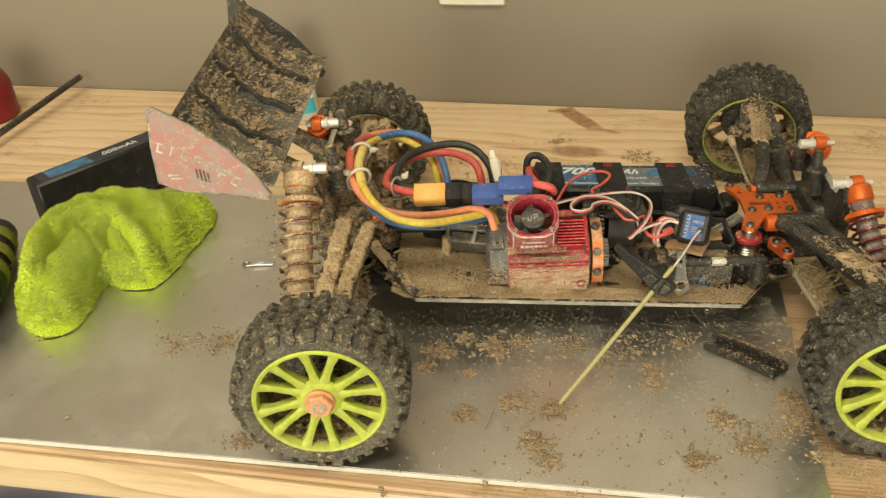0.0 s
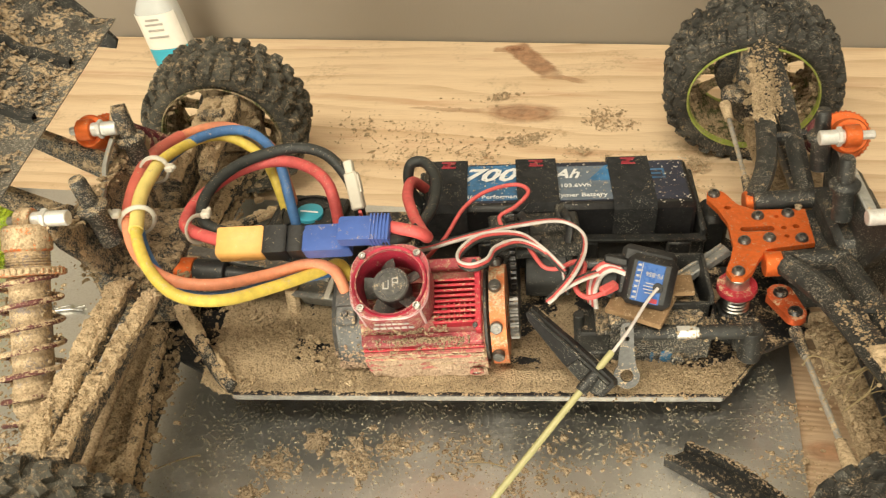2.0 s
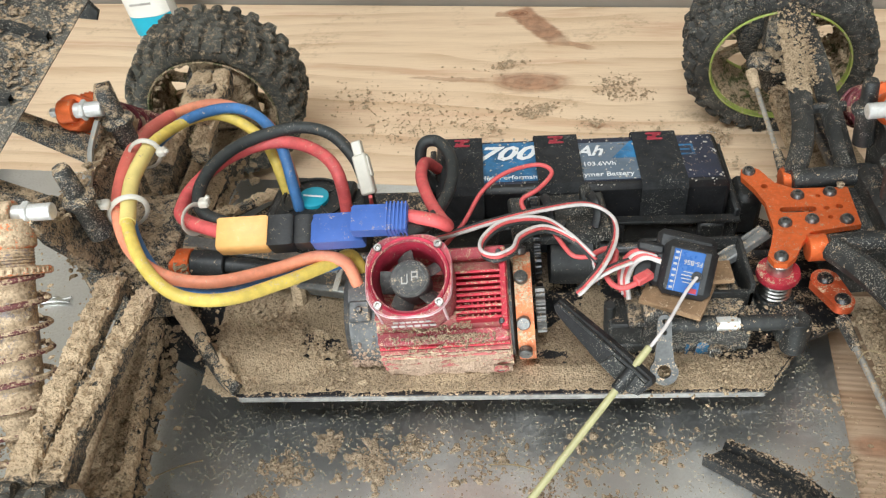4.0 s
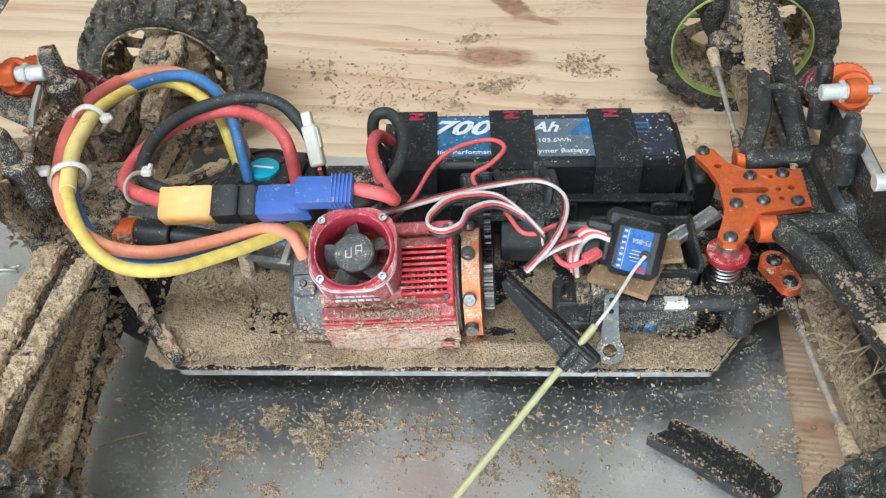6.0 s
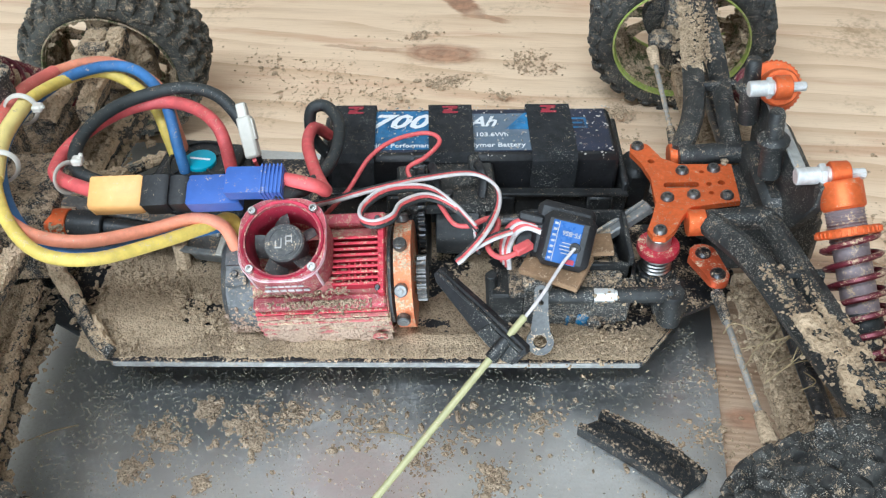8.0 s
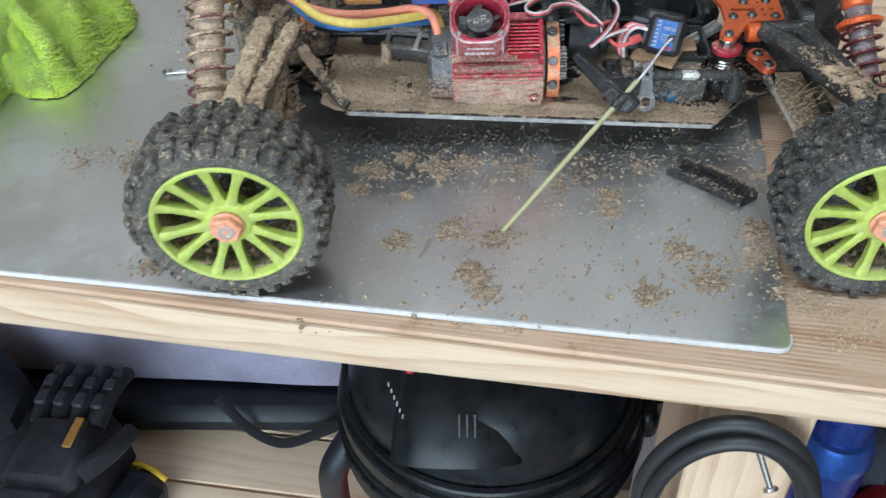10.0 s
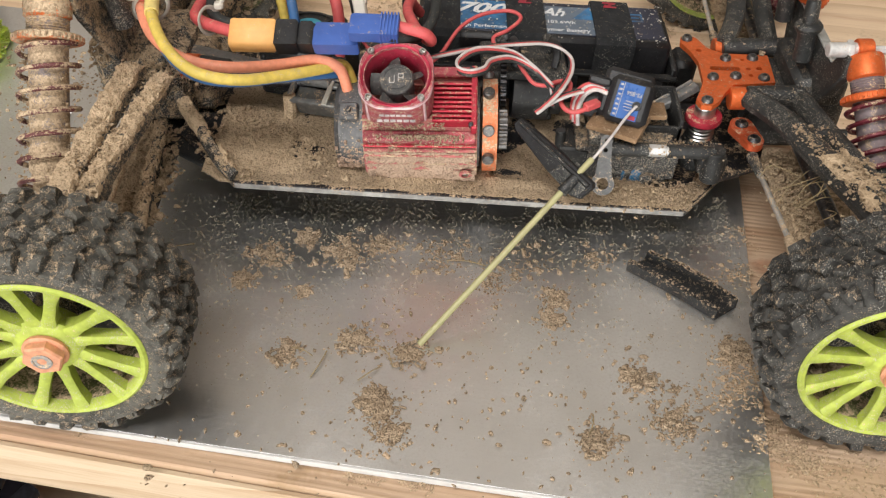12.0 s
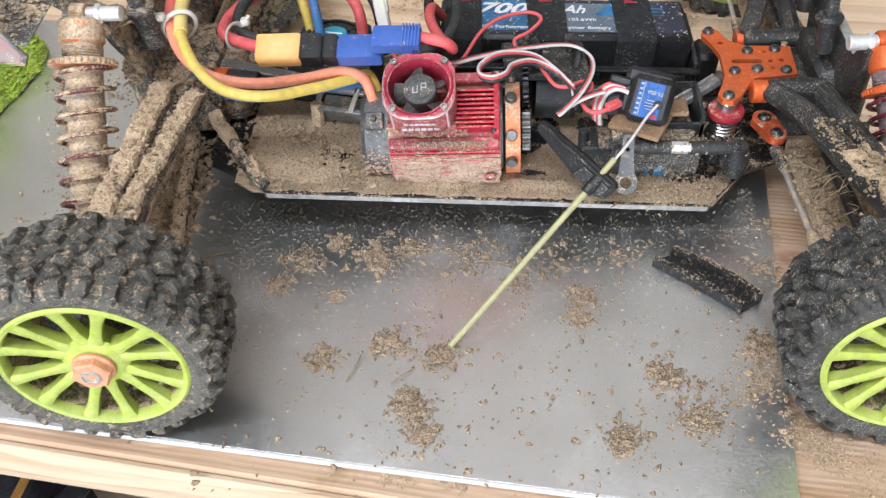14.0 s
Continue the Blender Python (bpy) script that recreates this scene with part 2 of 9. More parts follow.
def earth(name, a=MUD_A, bb=MUD_B, grain=700.0, sandy=1.0):
    """Dried earth; sandy: how much its single grains stand out."""
    mat, t, b = shader(name, 0.97)
    b.inputs["Specular IOR Level"].default_value = 0.15
    c = coords(t)
    n1, n2, n3 = noise_at(t, c, grain, 4, 0.7), noise_at(t, c, 60, 4), noise_at(t, c, grain * 3, 2)
    geo = t.nodes.new("ShaderNodeNewGeometry")
    k = math2(t, "ADD", math2(t, "MULTIPLY", n1, 0.5), math2(t, "MULTIPLY", n2, 0.35))
    k = math2(t, "ADD", k, math2(t, "MULTIPLY", geo.outputs["Random Per Island"], 0.22))
    col = mix(t, ramp(t, k, 0.22, 0.60), bb, a)
    tone, round_ = grains(t, c, grain * 1.7)
    col = mix(t, math2(t, "MULTIPLY", ramp(t, tone, 0.62, 0.95), 0.45 * sandy), col, tuple(min(q * 1.20, 0.85) for q in a))
    col = mix(t, math2(t, "MULTIPLY", ramp(t, tone, 0.32, 0.05), 0.78 * sandy), col, tuple(q * 0.38 for q in bb))
    t.links.new(col, b.inputs["Base Color"])
    h = math2(t, "ADD", math2(t, "MULTIPLY", round_, 0.9 * sandy), math2(t, "ADD", math2(t, "MULTIPLY", tone, 0.6 * sandy), n1))
    bump_into(t, b, h, 1.0, 0.0011)
    return mat


# one mud in two tones: shade painted in for the chassis, light for the arms
MUD_SHADED = earth("dried_mud_shaded", tuple(q * 0.93 for q in MUD_A), tuple(q * 0.90 for q in MUD_B), grain=900.0, sandy=0.7)
CAKE_LIT = earth("caked_mud_lit", tuple(q * 1.08 for q in MUD_A), tuple(q * 1.10 for q in MUD_B), 700, 0.45)
PINK_MUD = earth("rosy_mud", (0.56, 0.405, 0.30), (0.40, 0.265, 0.19), 700, 0.6)
CRUMB = earth("dirt_crumbs", (0.55, 0.42, 0.29), (0.33, 0.238, 0.155), 900)
RUBBER = stuff_of("tyre_rubber", (0.100, 0.094, 0.078), 0.8, vary=0.45, grain=420, relief=0.9, dirt=0.37, size=300, settle=0.05, specks=0.30)
RUBBER_DARK = stuff_of("worn_tyre_rubber", (0.050, 0.048, 0.043), 0.72, vary=0.5, grain=420, relief=0.9, dirt=0.27, size=300, settle=0.05, specks=0.34)
PLASTIC = stuff_of("black_plastic", (0.017, 0.018, 0.019), 0.42, vary=0.4, grain=700, relief=0.25, dirt=0.05, size=260, settle=0.30, specks=0.26)
PLASTIC_CLEAN = stuff_of("black_plastic_clean", (0.014, 0.014, 0.016), 0.38, vary=0.4, grain=800, relief=0.15, dirt=0.04, size=300, settle=0.2, specks=0.12)
PLASTIC_GRITTY = stuff_of("gritty_plastic", (0.021, 0.022, 0.022), 0.45, vary=0.4, grain=600, relief=0.5, dirt=0.11, size=260, settle=0.3, specks=0.38)
PLASTIC_CAKED = stuff_of("caked_plastic", (0.030, 0.029, 0.028), 0.55, vary=0.4, grain=600, relief=0.7, dirt=0.30, size=230, settle=0.5, specks=0.60)
PLASTIC_MUDDY = stuff_of("muddy_plastic", (0.020, 0.020, 0.020), 0.55, vary=0.4, grain=500, relief=1.0, dirt=0.93, size=150, settle=0.50)
PLASTIC_CLOTTED = stuff_of("clotted_plastic", (0.050, 0.049, 0.046), 0.65, vary=0.4, grain=500, relief=0.9, dirt=0.55, size=170, settle=0.25, specks=0.60)
LIME = stuff_of("lime_rim_plastic", (0.42, 0.50, 0.070), 0.55, vary=0.18, grain=260, relief=0.25, dirt=0.17, size=300, settle=0.15, specks=0.45)
LIME_MUDDY = stuff_of("muddy_lime_barrel", (0.17, 0.18, 0.065), 0.75, vary=0.35, grain=300, relief=0.8, dirt=0.62, size=150, settle=0.0)
ORANGE = stuff_of("orange_anodised_aluminium", (0.74, 0.150, 0.035), 0.40, 0.55, vary=0.12, grain=600, relief=0.1, dirt=0.09, size=330, settle=0.3, specks=0.15)
ORANGE_DULL = stuff_of("orange_anodised_worn", (0.72, 0.22, 0.09), 0.55, 0.4, vary=0.2, grain=400, relief=0.3, dirt=0.46, size=140)
RED_ANO = stuff_of("red_anodised_aluminium", (0.50, 0.030, 0.055), 0.45, 0.45, vary=0.15, grain=500, relief=0.15, dirt=0.20, size=260, settle=0.45, specks=0.15)
STEEL = stuff_of("bare_steel", (0.55, 0.54, 0.52), 0.30, 1.0, vary=0.2, grain=700, relief=0.2, dirt=0.12, size=300)
SILVER = stuff_of("bright_plated_steel", (0.74, 0.73, 0.71), 0.38, 0.45, vary=0.12, grain=600, relief=0.15, dirt=0.08, size=300)
STEEL_DARK = stuff_of("dark_steel", (0.10, 0.10, 0.105), 0.38, 0.9, vary=0.3, grain=700, relief=0.2, dirt=0.2, size=300)
GREY_ARM = stuff_of("grey_metal", (0.26, 0.26, 0.255), 0.5, 0.5, vary=0.2, grain=400, relief=0.2, dirt=0.25, size=150)
SPRING_RED = stuff_of("dark_red_spring", (0.16, 0.022, 0.035), 0.4, 0.3, vary=0.3, grain=400, relief=0.3, dirt=0.30, size=200)
SHOCK_GREY = stuff_of("mauve_shock_body", (0.30, 0.24, 0.25), 0.5, 0.3, vary=0.2, grain=300, relief=0.2, dirt=0.30, size=150)
CHASSIS = stuff_of("dark_anodised_chassis", (0.05, 0.05, 0.055), 0.4, 0.7, vary=0.3, grain=300, relief=0.2, dirt=0.30, size=120)
CHASSIS_EDGE = stuff_of("worn_aluminium_edge", (0.46, 0.45, 0.43), 0.55, 0.6, vary=0.25, grain=400, relief=0.2, dirt=0.26, size=260)
W_RED = stuff_of("red_silicone", (0.60, 0.095, 0.095), 0.55, vary=0.18, grain=250, relief=0.15, dirt=0.06, size=320, settle=0.4)
W_ORANGE = stuff_of("orange_silicone", (0.78, 0.285, 0.165), 0.55, vary=0.16, grain=250, relief=0.1, dirt=0.06, size=320, settle=0.4)
W_YELLOW = stuff_of("yellow_silicone", (0.74, 0.55, 0.11), 0.55, vary=0.16, grain=250, relief=0.1, dirt=0.08, size=300, settle=0.5)
W_BLUE = stuff_of("blue_silicone", (0.06, 0.17, 0.40), 0.55, vary=0.18, grain=250, relief=0.1, dirt=0.08, size=200)
W_BLACK = stuff_of("black_silicone", (0.025, 0.028, 0.028), 0.5, vary=0.2, grain=250, relief=0.1, dirt=0.05, size=320, settle=0.3, specks=0.12)
W_WHITE = stuff_of("white_wire", (0.60, 0.55, 0.53), 0.55, vary=0.15, grain=250, relief=0.1, dirt=0.14, size=300)
SHRINK_Y = stuff_of("yellow_heat_shrink", (0.80, 0.64, 0.22), 0.45, vary=0.08, grain=150, relief=0.3, dirt=0.04, size=260)
SHRINK_R = stuff_of("red_heat_shrink", (0.66, 0.150, 0.115), 0.45, vary=0.12, grain=150, relief=0.3, dirt=0.10, size=260)
NYLON = stuff_of("white_nylon", (0.58, 0.54, 0.47), 0.35, vary=0.06, grain=300, relief=0.1, dirt=0.08, size=300)
XT_YELLOW = stuff_of("amber_connector_plastic", (0.80, 0.42, 0.13), 0.4, vary=0.08, grain=300, relief=0.1, dirt=0.06, size=300, specks=0.12)
EC_BLUE = stuff_of("blue_connector_plastic", (0.055, 0.115, 0.38), 0.4, vary=0.08, grain=300, relief=0.1, dirt=0.07, size=260)
CYAN = stuff_of("cyan_sticker", (0.03, 0.33, 0.46), 0.45, vary=0.06, grain=200, relief=0.05)
CARD = stuff_of("brown_foam_pad", (0.26, 0.16, 0.085), 0.9, vary=0.15, grain=900, relief=0.5, dirt=0.15, size=300)
VELCRO = stuff_of("black_hook_strap", (0.020, 0.021, 0.023), 0.9, vary=0.4, grain=1800, relief=0.8, dirt=0.01, size=320, settle=0.3, specks=0.16)
LABEL_DARK = stuff_of("battery_label_navy", (0.02, 0.0263, 0.0562), 0.3, vary=0.3, grain=80, relief=0.03, dirt=0.06, size=300)
LABEL_BLUE = stuff_of("battery_label_blue", (0.0435, 0.203, 0.435), 0.3, vary=0.45, grain=90, relief=0.03, dirt=0.06, size=300)
LABEL_GREY = stuff_of("battery_label_grey", (0.145, 0.1885, 0.2465), 0.3, vary=0.2, grain=90, relief=0.03, dirt=0.06, size=300)
PRINT_WHITE = stuff_of("white_print", (0.78, 0.79, 0.80), 0.4, vary=0.05, grain=300, relief=0.02)
PRINT_RED = stuff_of("dull_red_print", (0.36, 0.03, 0.05), 0.7, vary=0.15, grain=900, relief=0.2, dirt=0.1, size=300)
RX_BLUE = stuff_of("receiver_label_blue", (0.025, 0.10, 0.33), 0.3, vary=0.1, grain=200, relief=0.03)
SERVO_BLUE = stuff_of("servo_sticker_blue", (0.02, 0.17, 0.36), 0.45, vary=0.35, grain=160, relief=0.1, dirt=0.42, size=260)
YELLOW_TUBE = stuff_of("pale_yellow_tube", (0.40, 0.375, 0.19), 0.5, vary=0.10, grain=200, relief=0.1, dirt=0.10, size=260)

ARM_WASHED = stuff_of("mud_washed_plastic", (0.055, 0.054, 0.050), 0.65, vary=0.4, grain=500, relief=0.8, dirt=0.52, size=330, settle=0.2, specks=0.5)
LIME_WORN = stuff_of("dusty_lime_rim", (0.42, 0.50, 0.10), 0.55, vary=0.2, grain=300, relief=0.3, dirt=0.36, size=240, settle=0.0, specks=0.3)
MOTOR_CAN = stuff_of("dusty_grey_motor_can", (0.15, 0.150, 0.152), 0.46, 0.6, vary=0.25, grain=500, relief=0.2, dirt=0.30, size=130, settle=0.05, specks=0.25)
RED_DUSTY = stuff_of("red_anodised_dusty", (0.47, 0.15, 0.14), 0.70, 0.05, vary=0.25, grain=200, relief=0.6, dirt=0.55, size=160, settle=-0.15, dark=(0.33, 0.07, 0.075))
RED_FAN = stuff_of("red_anodised_chipped", (0.40, 0.060, 0.080), 0.58, 0.1, vary=0.3, grain=200, relief=0.25, dirt=0.36, size=320, settle=0.0, specks=0.40)
RED_LIP = stuff_of("crimson_anodised_lip", (0.42, 0.022, 0.055), 0.42, 0.4, vary=0.25, grain=250, relief=0.15, dirt=0.14, size=280, settle=-0.1, specks=0.2)
PLATE_WORN = stuff_of("chipped_white_print", (0.62, 0.58, 0.57), 0.5, vary=0.3, grain=500, relief=0.1, dirt=0.10, size=300)
PRINT_DIM = stuff_of("faded_pale_print", (0.42, 0.40, 0.38), 0.5, vary=0.2, grain=300, relief=0.05, dirt=0.2, size=300)
STEEL_WORN = stuff_of("worn_gear_steel", (0.17, 0.165, 0.16), 0.4, 0.8, vary=0.3, grain=500, relief=0.2, dirt=0.15, size=300)
HORN_GREY = stuff_of("dull_horn_metal", (0.13, 0.13, 0.13), 0.55, 0.4, vary=0.25, grain=400, relief=0.2, dirt=0.25, size=150)
WORN_EDGE = stuff_of("bare_worn_edge", (0.58, 0.47, 0.48), 0.5, 0.3, vary=0.35, grain=160, relief=0.2, dirt=0.16, size=200, dark=(0.42, 0.10, 0.13))
PALE_STRIP = stuff_of("pale_grey_strip", (0.34, 0.335, 0.31), 0.6, 0.0, vary=0.2, grain=300, relief=0.2, dirt=0.2, size=150)
STEEL_ROD = stuff_of("scuffed_steel_rod", (0.50, 0.48, 0.45), 0.42, 0.55, vary=0.2, grain=500, relief=0.2, dirt=0.36, size=150)

FAN_GREY = stuff_of("dusty_fan_plastic", (0.085, 0.083, 0.080), 0.50, vary=0.3, grain=600, relief=0.2, dirt=0.16, size=300, settle=0.2, specks=0.20)
ORANGE_LINK = stuff_of("dull_orange_link", (0.60, 0.105, 0.035), 0.45, 0.5, vary=0.2, grain=500, relief=0.2, dirt=0.25, size=200)


def pine(name, turn, knots=(), spikes=(), tone=1.0, warm=1.0, saw=0.0, edge=False, lines=60.0, figure=0.48, upright=False):
    """Sawn pine: growth rings drawn out along the board, sap streaks and knots. turn: the board's angle; knots: (x, y, long, wide, dark)."""
    mat, t, b = shader(name, 0.62)
    b.inputs["Specular IOR Level"].default_value = 0.3
    c = coords(t)
    rot = node(t, "ShaderNodeVectorRotate", Angle=radians(-turn))
    rot.rotation_type = "Z_AXIS"
    t.links.new(c, rot.inputs["Vector"])
    sep = t.nodes.new("ShaderNodeSeparateXYZ")
    t.links.new(rot.outputs[0], sep.inputs[0])
    x, y, z = sep.outputs
    if upright:
        x, z = z, x

    def pack(kx, ky, kz):
        n = t.nodes.new("ShaderNodeCombineXYZ")
        for i, (v, k) in enumerate(((x, kx), (y, ky), (z, kz))):
            t.links.new(math2(t, "MULTIPLY", v, k), n.inputs[i])
        return n.outputs[0]

    across = math2(t, "ADD", y, math2(t, "MULTIPLY", z, 0.8))
    bend = math2(t, "MULTIPLY", math2(t, "SUBTRACT", noise_at(t, pack(2.2, 7, 7), 1.0, 3, 0.5), 0.5), 0.10)
    across = math2(t, "ADD", across, bend)
    knot_mask = None
    for kx, ky, lx, ly, dk in knots:
        p = Matrix.Rotation(radians(-turn), 3, "Z") @ Vector((kx, ky, 0))
        ex = math2(t, "DIVIDE", math2(t, "SUBTRACT", x, p.x), lx)
        ey = math2(t, "DIVIDE", math2(t, "SUBTRACT", math2(t, "ADD", y, math2(t, "MULTIPLY", bend, 0.25)), p.y), ly)
        r2 = math2(t, "ADD", math2(t, "MULTIPLY", ex, ex), math2(t, "MULTIPLY", ey, ey))
        ragged = math2(t, "ADD", 0.45, math2(t, "MULTIPLY", noise_at(t, pack(70, 190, 190), 1.0, 4, 0.7), 1.1))
        near = math2(t, "POWER", 2.718, math2(t, "MULTIPLY", r2, -0.22))
        across = math2(t, "ADD", across, math2(t, "MULTIPLY", math2(t, "MULTIPLY", near, ey), ly * 0.9))
        rings = ramp(t, math2(t, "SINE", math2(t, "MULTIPLY", r2, 22.0)), -0.6, 0.8)
        m = math2(t, "MULTIPLY", math2(t, "MULTIPLY", ramp(t, math2(t, "MULTIPLY", r2, ragged), 1.30, 0.25), math2(t, "ADD", 0.85, math2(t, "MULTIPLY", rings, 0.15))), dk)
        knot_mask = m if knot_mask is None else math2(t, "MAXIMUM", knot_mask, m)
    saw_tooth = math2(t, "FRACT", math2(t, "MULTIPLY", across, lines))
    line = ramp(t, saw_tooth, 0.25, 1.0)
    late = math2(t, "MULTIPLY", line, ramp(t, noise_at(t, pack(6, 60, 60), 1.0, 4), 0.30, 0.62))
    fibre = noise_at(t, pack(40, 1600, 1600), 1.0, 3, 0.6)
    broad = noise_at(t, pack(3, 14, 14), 1.0, 3)
    early = mix(t, broad, (0.75 * tone, 0.548 * tone * warm, 0.36 * tone * warm), (0.85 * tone, 0.688 * tone * warm, 0.49 * tone * warm))
    col = mix(t, math2(t, "MULTIPLY", late, figure), early, (0.52 * tone, 0.33 * tone * warm, 0.18 * tone * warm))
    col = mix(t, math2(t, "MULTIPLY", ramp(t, fibre, 0.45, 0.75), 0.25), col, (0.40 * tone, 0.24 * tone, 0.11 * tone))
    streak = ramp(t, noise_at(t, pack(7, 55, 55), 1.0, 4, 0.6), 0.53, 0.72)
    col = mix(t, math2(t, "MULTIPLY", streak, 0.34 if edge else 0.50), col, (0.54 * tone, 0.285 * tone, 0.165 * tone))
    for (ax, ay), (bx, by), w0, w1, dk in spikes:
        p, q = (Matrix.Rotation(radians(-turn), 3, "Z") @ Vector((u, v, 0)) for u, v in ((ax, ay), (bx, by)))
        d, ln = (q - p).normalized(), (q - p).length
        ox, oy = math2(t, "SUBTRACT", x, p.x), math2(t, "SUBTRACT", y, p.y)
        k = math2(t, "DIVIDE", math2(t, "ADD", math2(t, "MULTIPLY", ox, d.x), math2(t, "MULTIPLY", oy, d.y)), ln)
        off = math2(t, "ABSOLUTE", math2(t, "SUBTRACT", math2(t, "MULTIPLY", ox, d.y), math2(t, "MULTIPLY", oy, d.x)))
        off = math2(t, "ADD", off, math2(t, "MULTIPLY", math2(t, "SUBTRACT", noise_at(t, pack(60, 150, 150), 1.0, 4, 0.7), 0.5), 0.009))
        wide = math2(t, "ADD", w0, math2(t, "MULTIPLY", k, w1 - w0))
        m = math2(t, "MULTIPLY", ramp(t, math2(t, "DIVIDE", off, wide), 1.15, 0.75), math2(t, "MULTIPLY", ramp(t, k, -0.10, 0.02), ramp(t, k, 1.15, 0.85)))
        m = math2(t, "MULTIPLY", m, dk)
        knot_mask = m if knot_mask is None else math2(t, "MAXIMUM", knot_mask, m)
    if knot_mask is not None:
        kc = mix(t, ramp(t, noise_at(t, c, 160, 5, 0.7), 0.30, 0.70), (0.20, 0.085, 0.045), (0.46, 0.225, 0.125))
        col = mix(t, knot_mask, col, kc)
    # dusty trodden-in earth
    d = ramp(t, math2(t, "ADD", math2(t, "MULTIPLY", noise_at(t, c, 16, 5, 0.65), 0.7), math2(t, "MULTIPLY", noise_at(t, c, 300, 3, 0.7), 0.3)), 0.54, 0.70)
    col = mix(t, math2(t, "MULTIPLY", d, 0.0 if edge else 0.7), col, (0.36, 0.235, 0.125))
    t.links.new(col, b.inputs["Base Color"])
    h = math2(t, "ADD", math2(t, "MULTIPLY", line, 0.35), math2(t, "MULTIPLY", fibre, 0.5))
    if saw:
        cut = math2(t, "SINE", math2(t, "ADD", math2(t, "MULTIPLY", y, 2100.0), math2(t, "MULTIPLY", noise_at(t, pack(9, 40, 40), 1.0, 2), 9.0)))
        cut = math2(t, "MULTIPLY", cut, ramp(t, noise_at(t, pack(14, 30, 30), 1.0, 3), 0.35, 0.6))
        h = math2(t, "ADD", h, math2(t, "MULTIPLY", cut, saw))
        col = mix(t, math2(t, "MULTIPLY", ramp(t, cut, 0.1, 0.9), 0.30), col, (0.30, 0.19, 0.09))
        t.links.new(col, b.inputs["Base Color"])
    bump_into(t, b, h, 0.35, 0.0008)
    return mat


TURN_TABLE = -10.6
PINE_BACK = pine("pine_board_back", TURN_TABLE, ((0.181, 0.411, 0.030, 0.0125, 0.80), (0.1765, 0.5060, 0.012, 0.0070, 1.0)), (((0.1765, 0.508), (0.2030, 0.4600), 0.0095, 0.0085, 0.80), ((0.160, 0.5060), (0.180, 0.5030), 0.003, 0.004, 0.6), ((0.198, 0.462), (0.226, 0.446), 0.0060, 0.0020, 0.55), ((0.100, 0.428), (0.155, 0.416), 0.0015, 0.0035, 0.45)), 1.04, 0.985, figure=0.55)
PINE_FRONT = pine("pine_board_front", TURN_TABLE + 1.3, ((-0.28, 0.47, 0.03, 0.012, 0.5), (0.312, 0.112, 0.010, 0.006, 0.7)), (), 0.68, 0.93, saw=0.5)
PINE_EDGE = pine("pine_board_edge", TURN_TABLE + 1.3, (), (), 0.72, 1.0, edge=True, lines=105.0, figure=0.85)
PINE_POST = pine("pine_post", -8, (), (), 0.86, 0.99, edge=True, lines=90.0, upright=True)
PINE_SHELF = pine("pine_shelf", -8, (), (), 1.14, 1.06, edge=True, figure=0.30)


def wall_paint():
    mat, t, b = shader("taupe_wall_paint", 0.55)
    c = coords(t)
    n1, n2 = noise_at(t, c, 3.0, 4), noise_at(t, c, 420, 4)
    col = mix(t, n1, (0.235, 0.205, 0.172), (0.275, 0.243, 0.208))
    t.links.new(col, b.inputs["Base Color"])
    bump_into(t, b, n2, 0.25, 0.0008)
    return mat


def brushed_plate():
    """Scuffed aluminium sheet with a fine lengthwise brushing and a veil of dust."""
    mat, t, b = shader("brushed_aluminium_sheet", 0.3, 1.0)
    c = coords(t)
    rot = node(t, "ShaderNodeVectorRotate", Angle=radians(8))
    rot.rotation_type = "Z_AXIS"
    t.links.new(c, rot.inputs["Vector"])
    mul = t.nodes.new("ShaderNodeVectorMath")
    mul.operation = "MULTIPLY"
    mul.inputs[1].default_value = (9, 1500, 60)
    t.links.new(rot.outputs[0], mul.inputs[0])
    brush, blot = noise_at(t, mul.outputs[0], 1.0, 3, 0.6), noise_at(t, c, 9, 5)
    fine = noise_at(t, c, 700, 4, 0.7)
    col = mix(t, ramp(t, blot, 0.3, 0.7), (0.70, 0.70, 0.69), (0.82, 0.815, 0.80))
    col = mix(t, math2(t, "MULTIPLY", brush, 0.35), col, (0.86, 0.86, 0.85))
    dust = math2(t, "MULTIPLY", ramp(t, math2(t, "ADD", math2(t, "MULTIPLY", fine, 0.45), math2(t, "MULTIPLY", noise_at(t, c, 14, 5, 0.7), 0.55)), 0.46, 0.68), 0.30)
    col = mix(t, dust, col, (0.30, 0.24, 0.17))
    t.links.new(col, b.inputs["Base Color"])
    r = math2(t, "ADD", 0.235, math2(t, "ADD", math2(t, "MULTIPLY", blot, 0.16), math2(t, "MULTIPLY", brush, 0.10)))
    t.links.new(math2(t, "ADD", r, math2(t, "MULTIPLY", dust, 0.6)), b.inputs["Roughness"])
    t.links.new(math2(t, "SUBTRACT", 1.0, dust), b.inputs["Metallic"])
    bump_into(t, b, math2(t, "ADD", brush, math2(t, "MULTIPLY", fine, 0.3)), 0.10, 0.0004)
    return mat


WALL = wall_paint()
SHEET = brushed_plate()
SHEET_EDGE = stuff_of("bright_cut_edge", (0.60, 0.59, 0.57), 0.75, 0.0, vary=0.08, grain=300, relief=0.2)
CONCRETE = stuff_of("grey_floor", (0.22, 0.21, 0.20), 0.8, vary=0.2, grain=60, relief=0.2)
CEILING = stuff_of("white_ceiling_paint", (0.70, 0.69, 0.66), 0.85, vary=0.04, grain=120, relief=0.2)
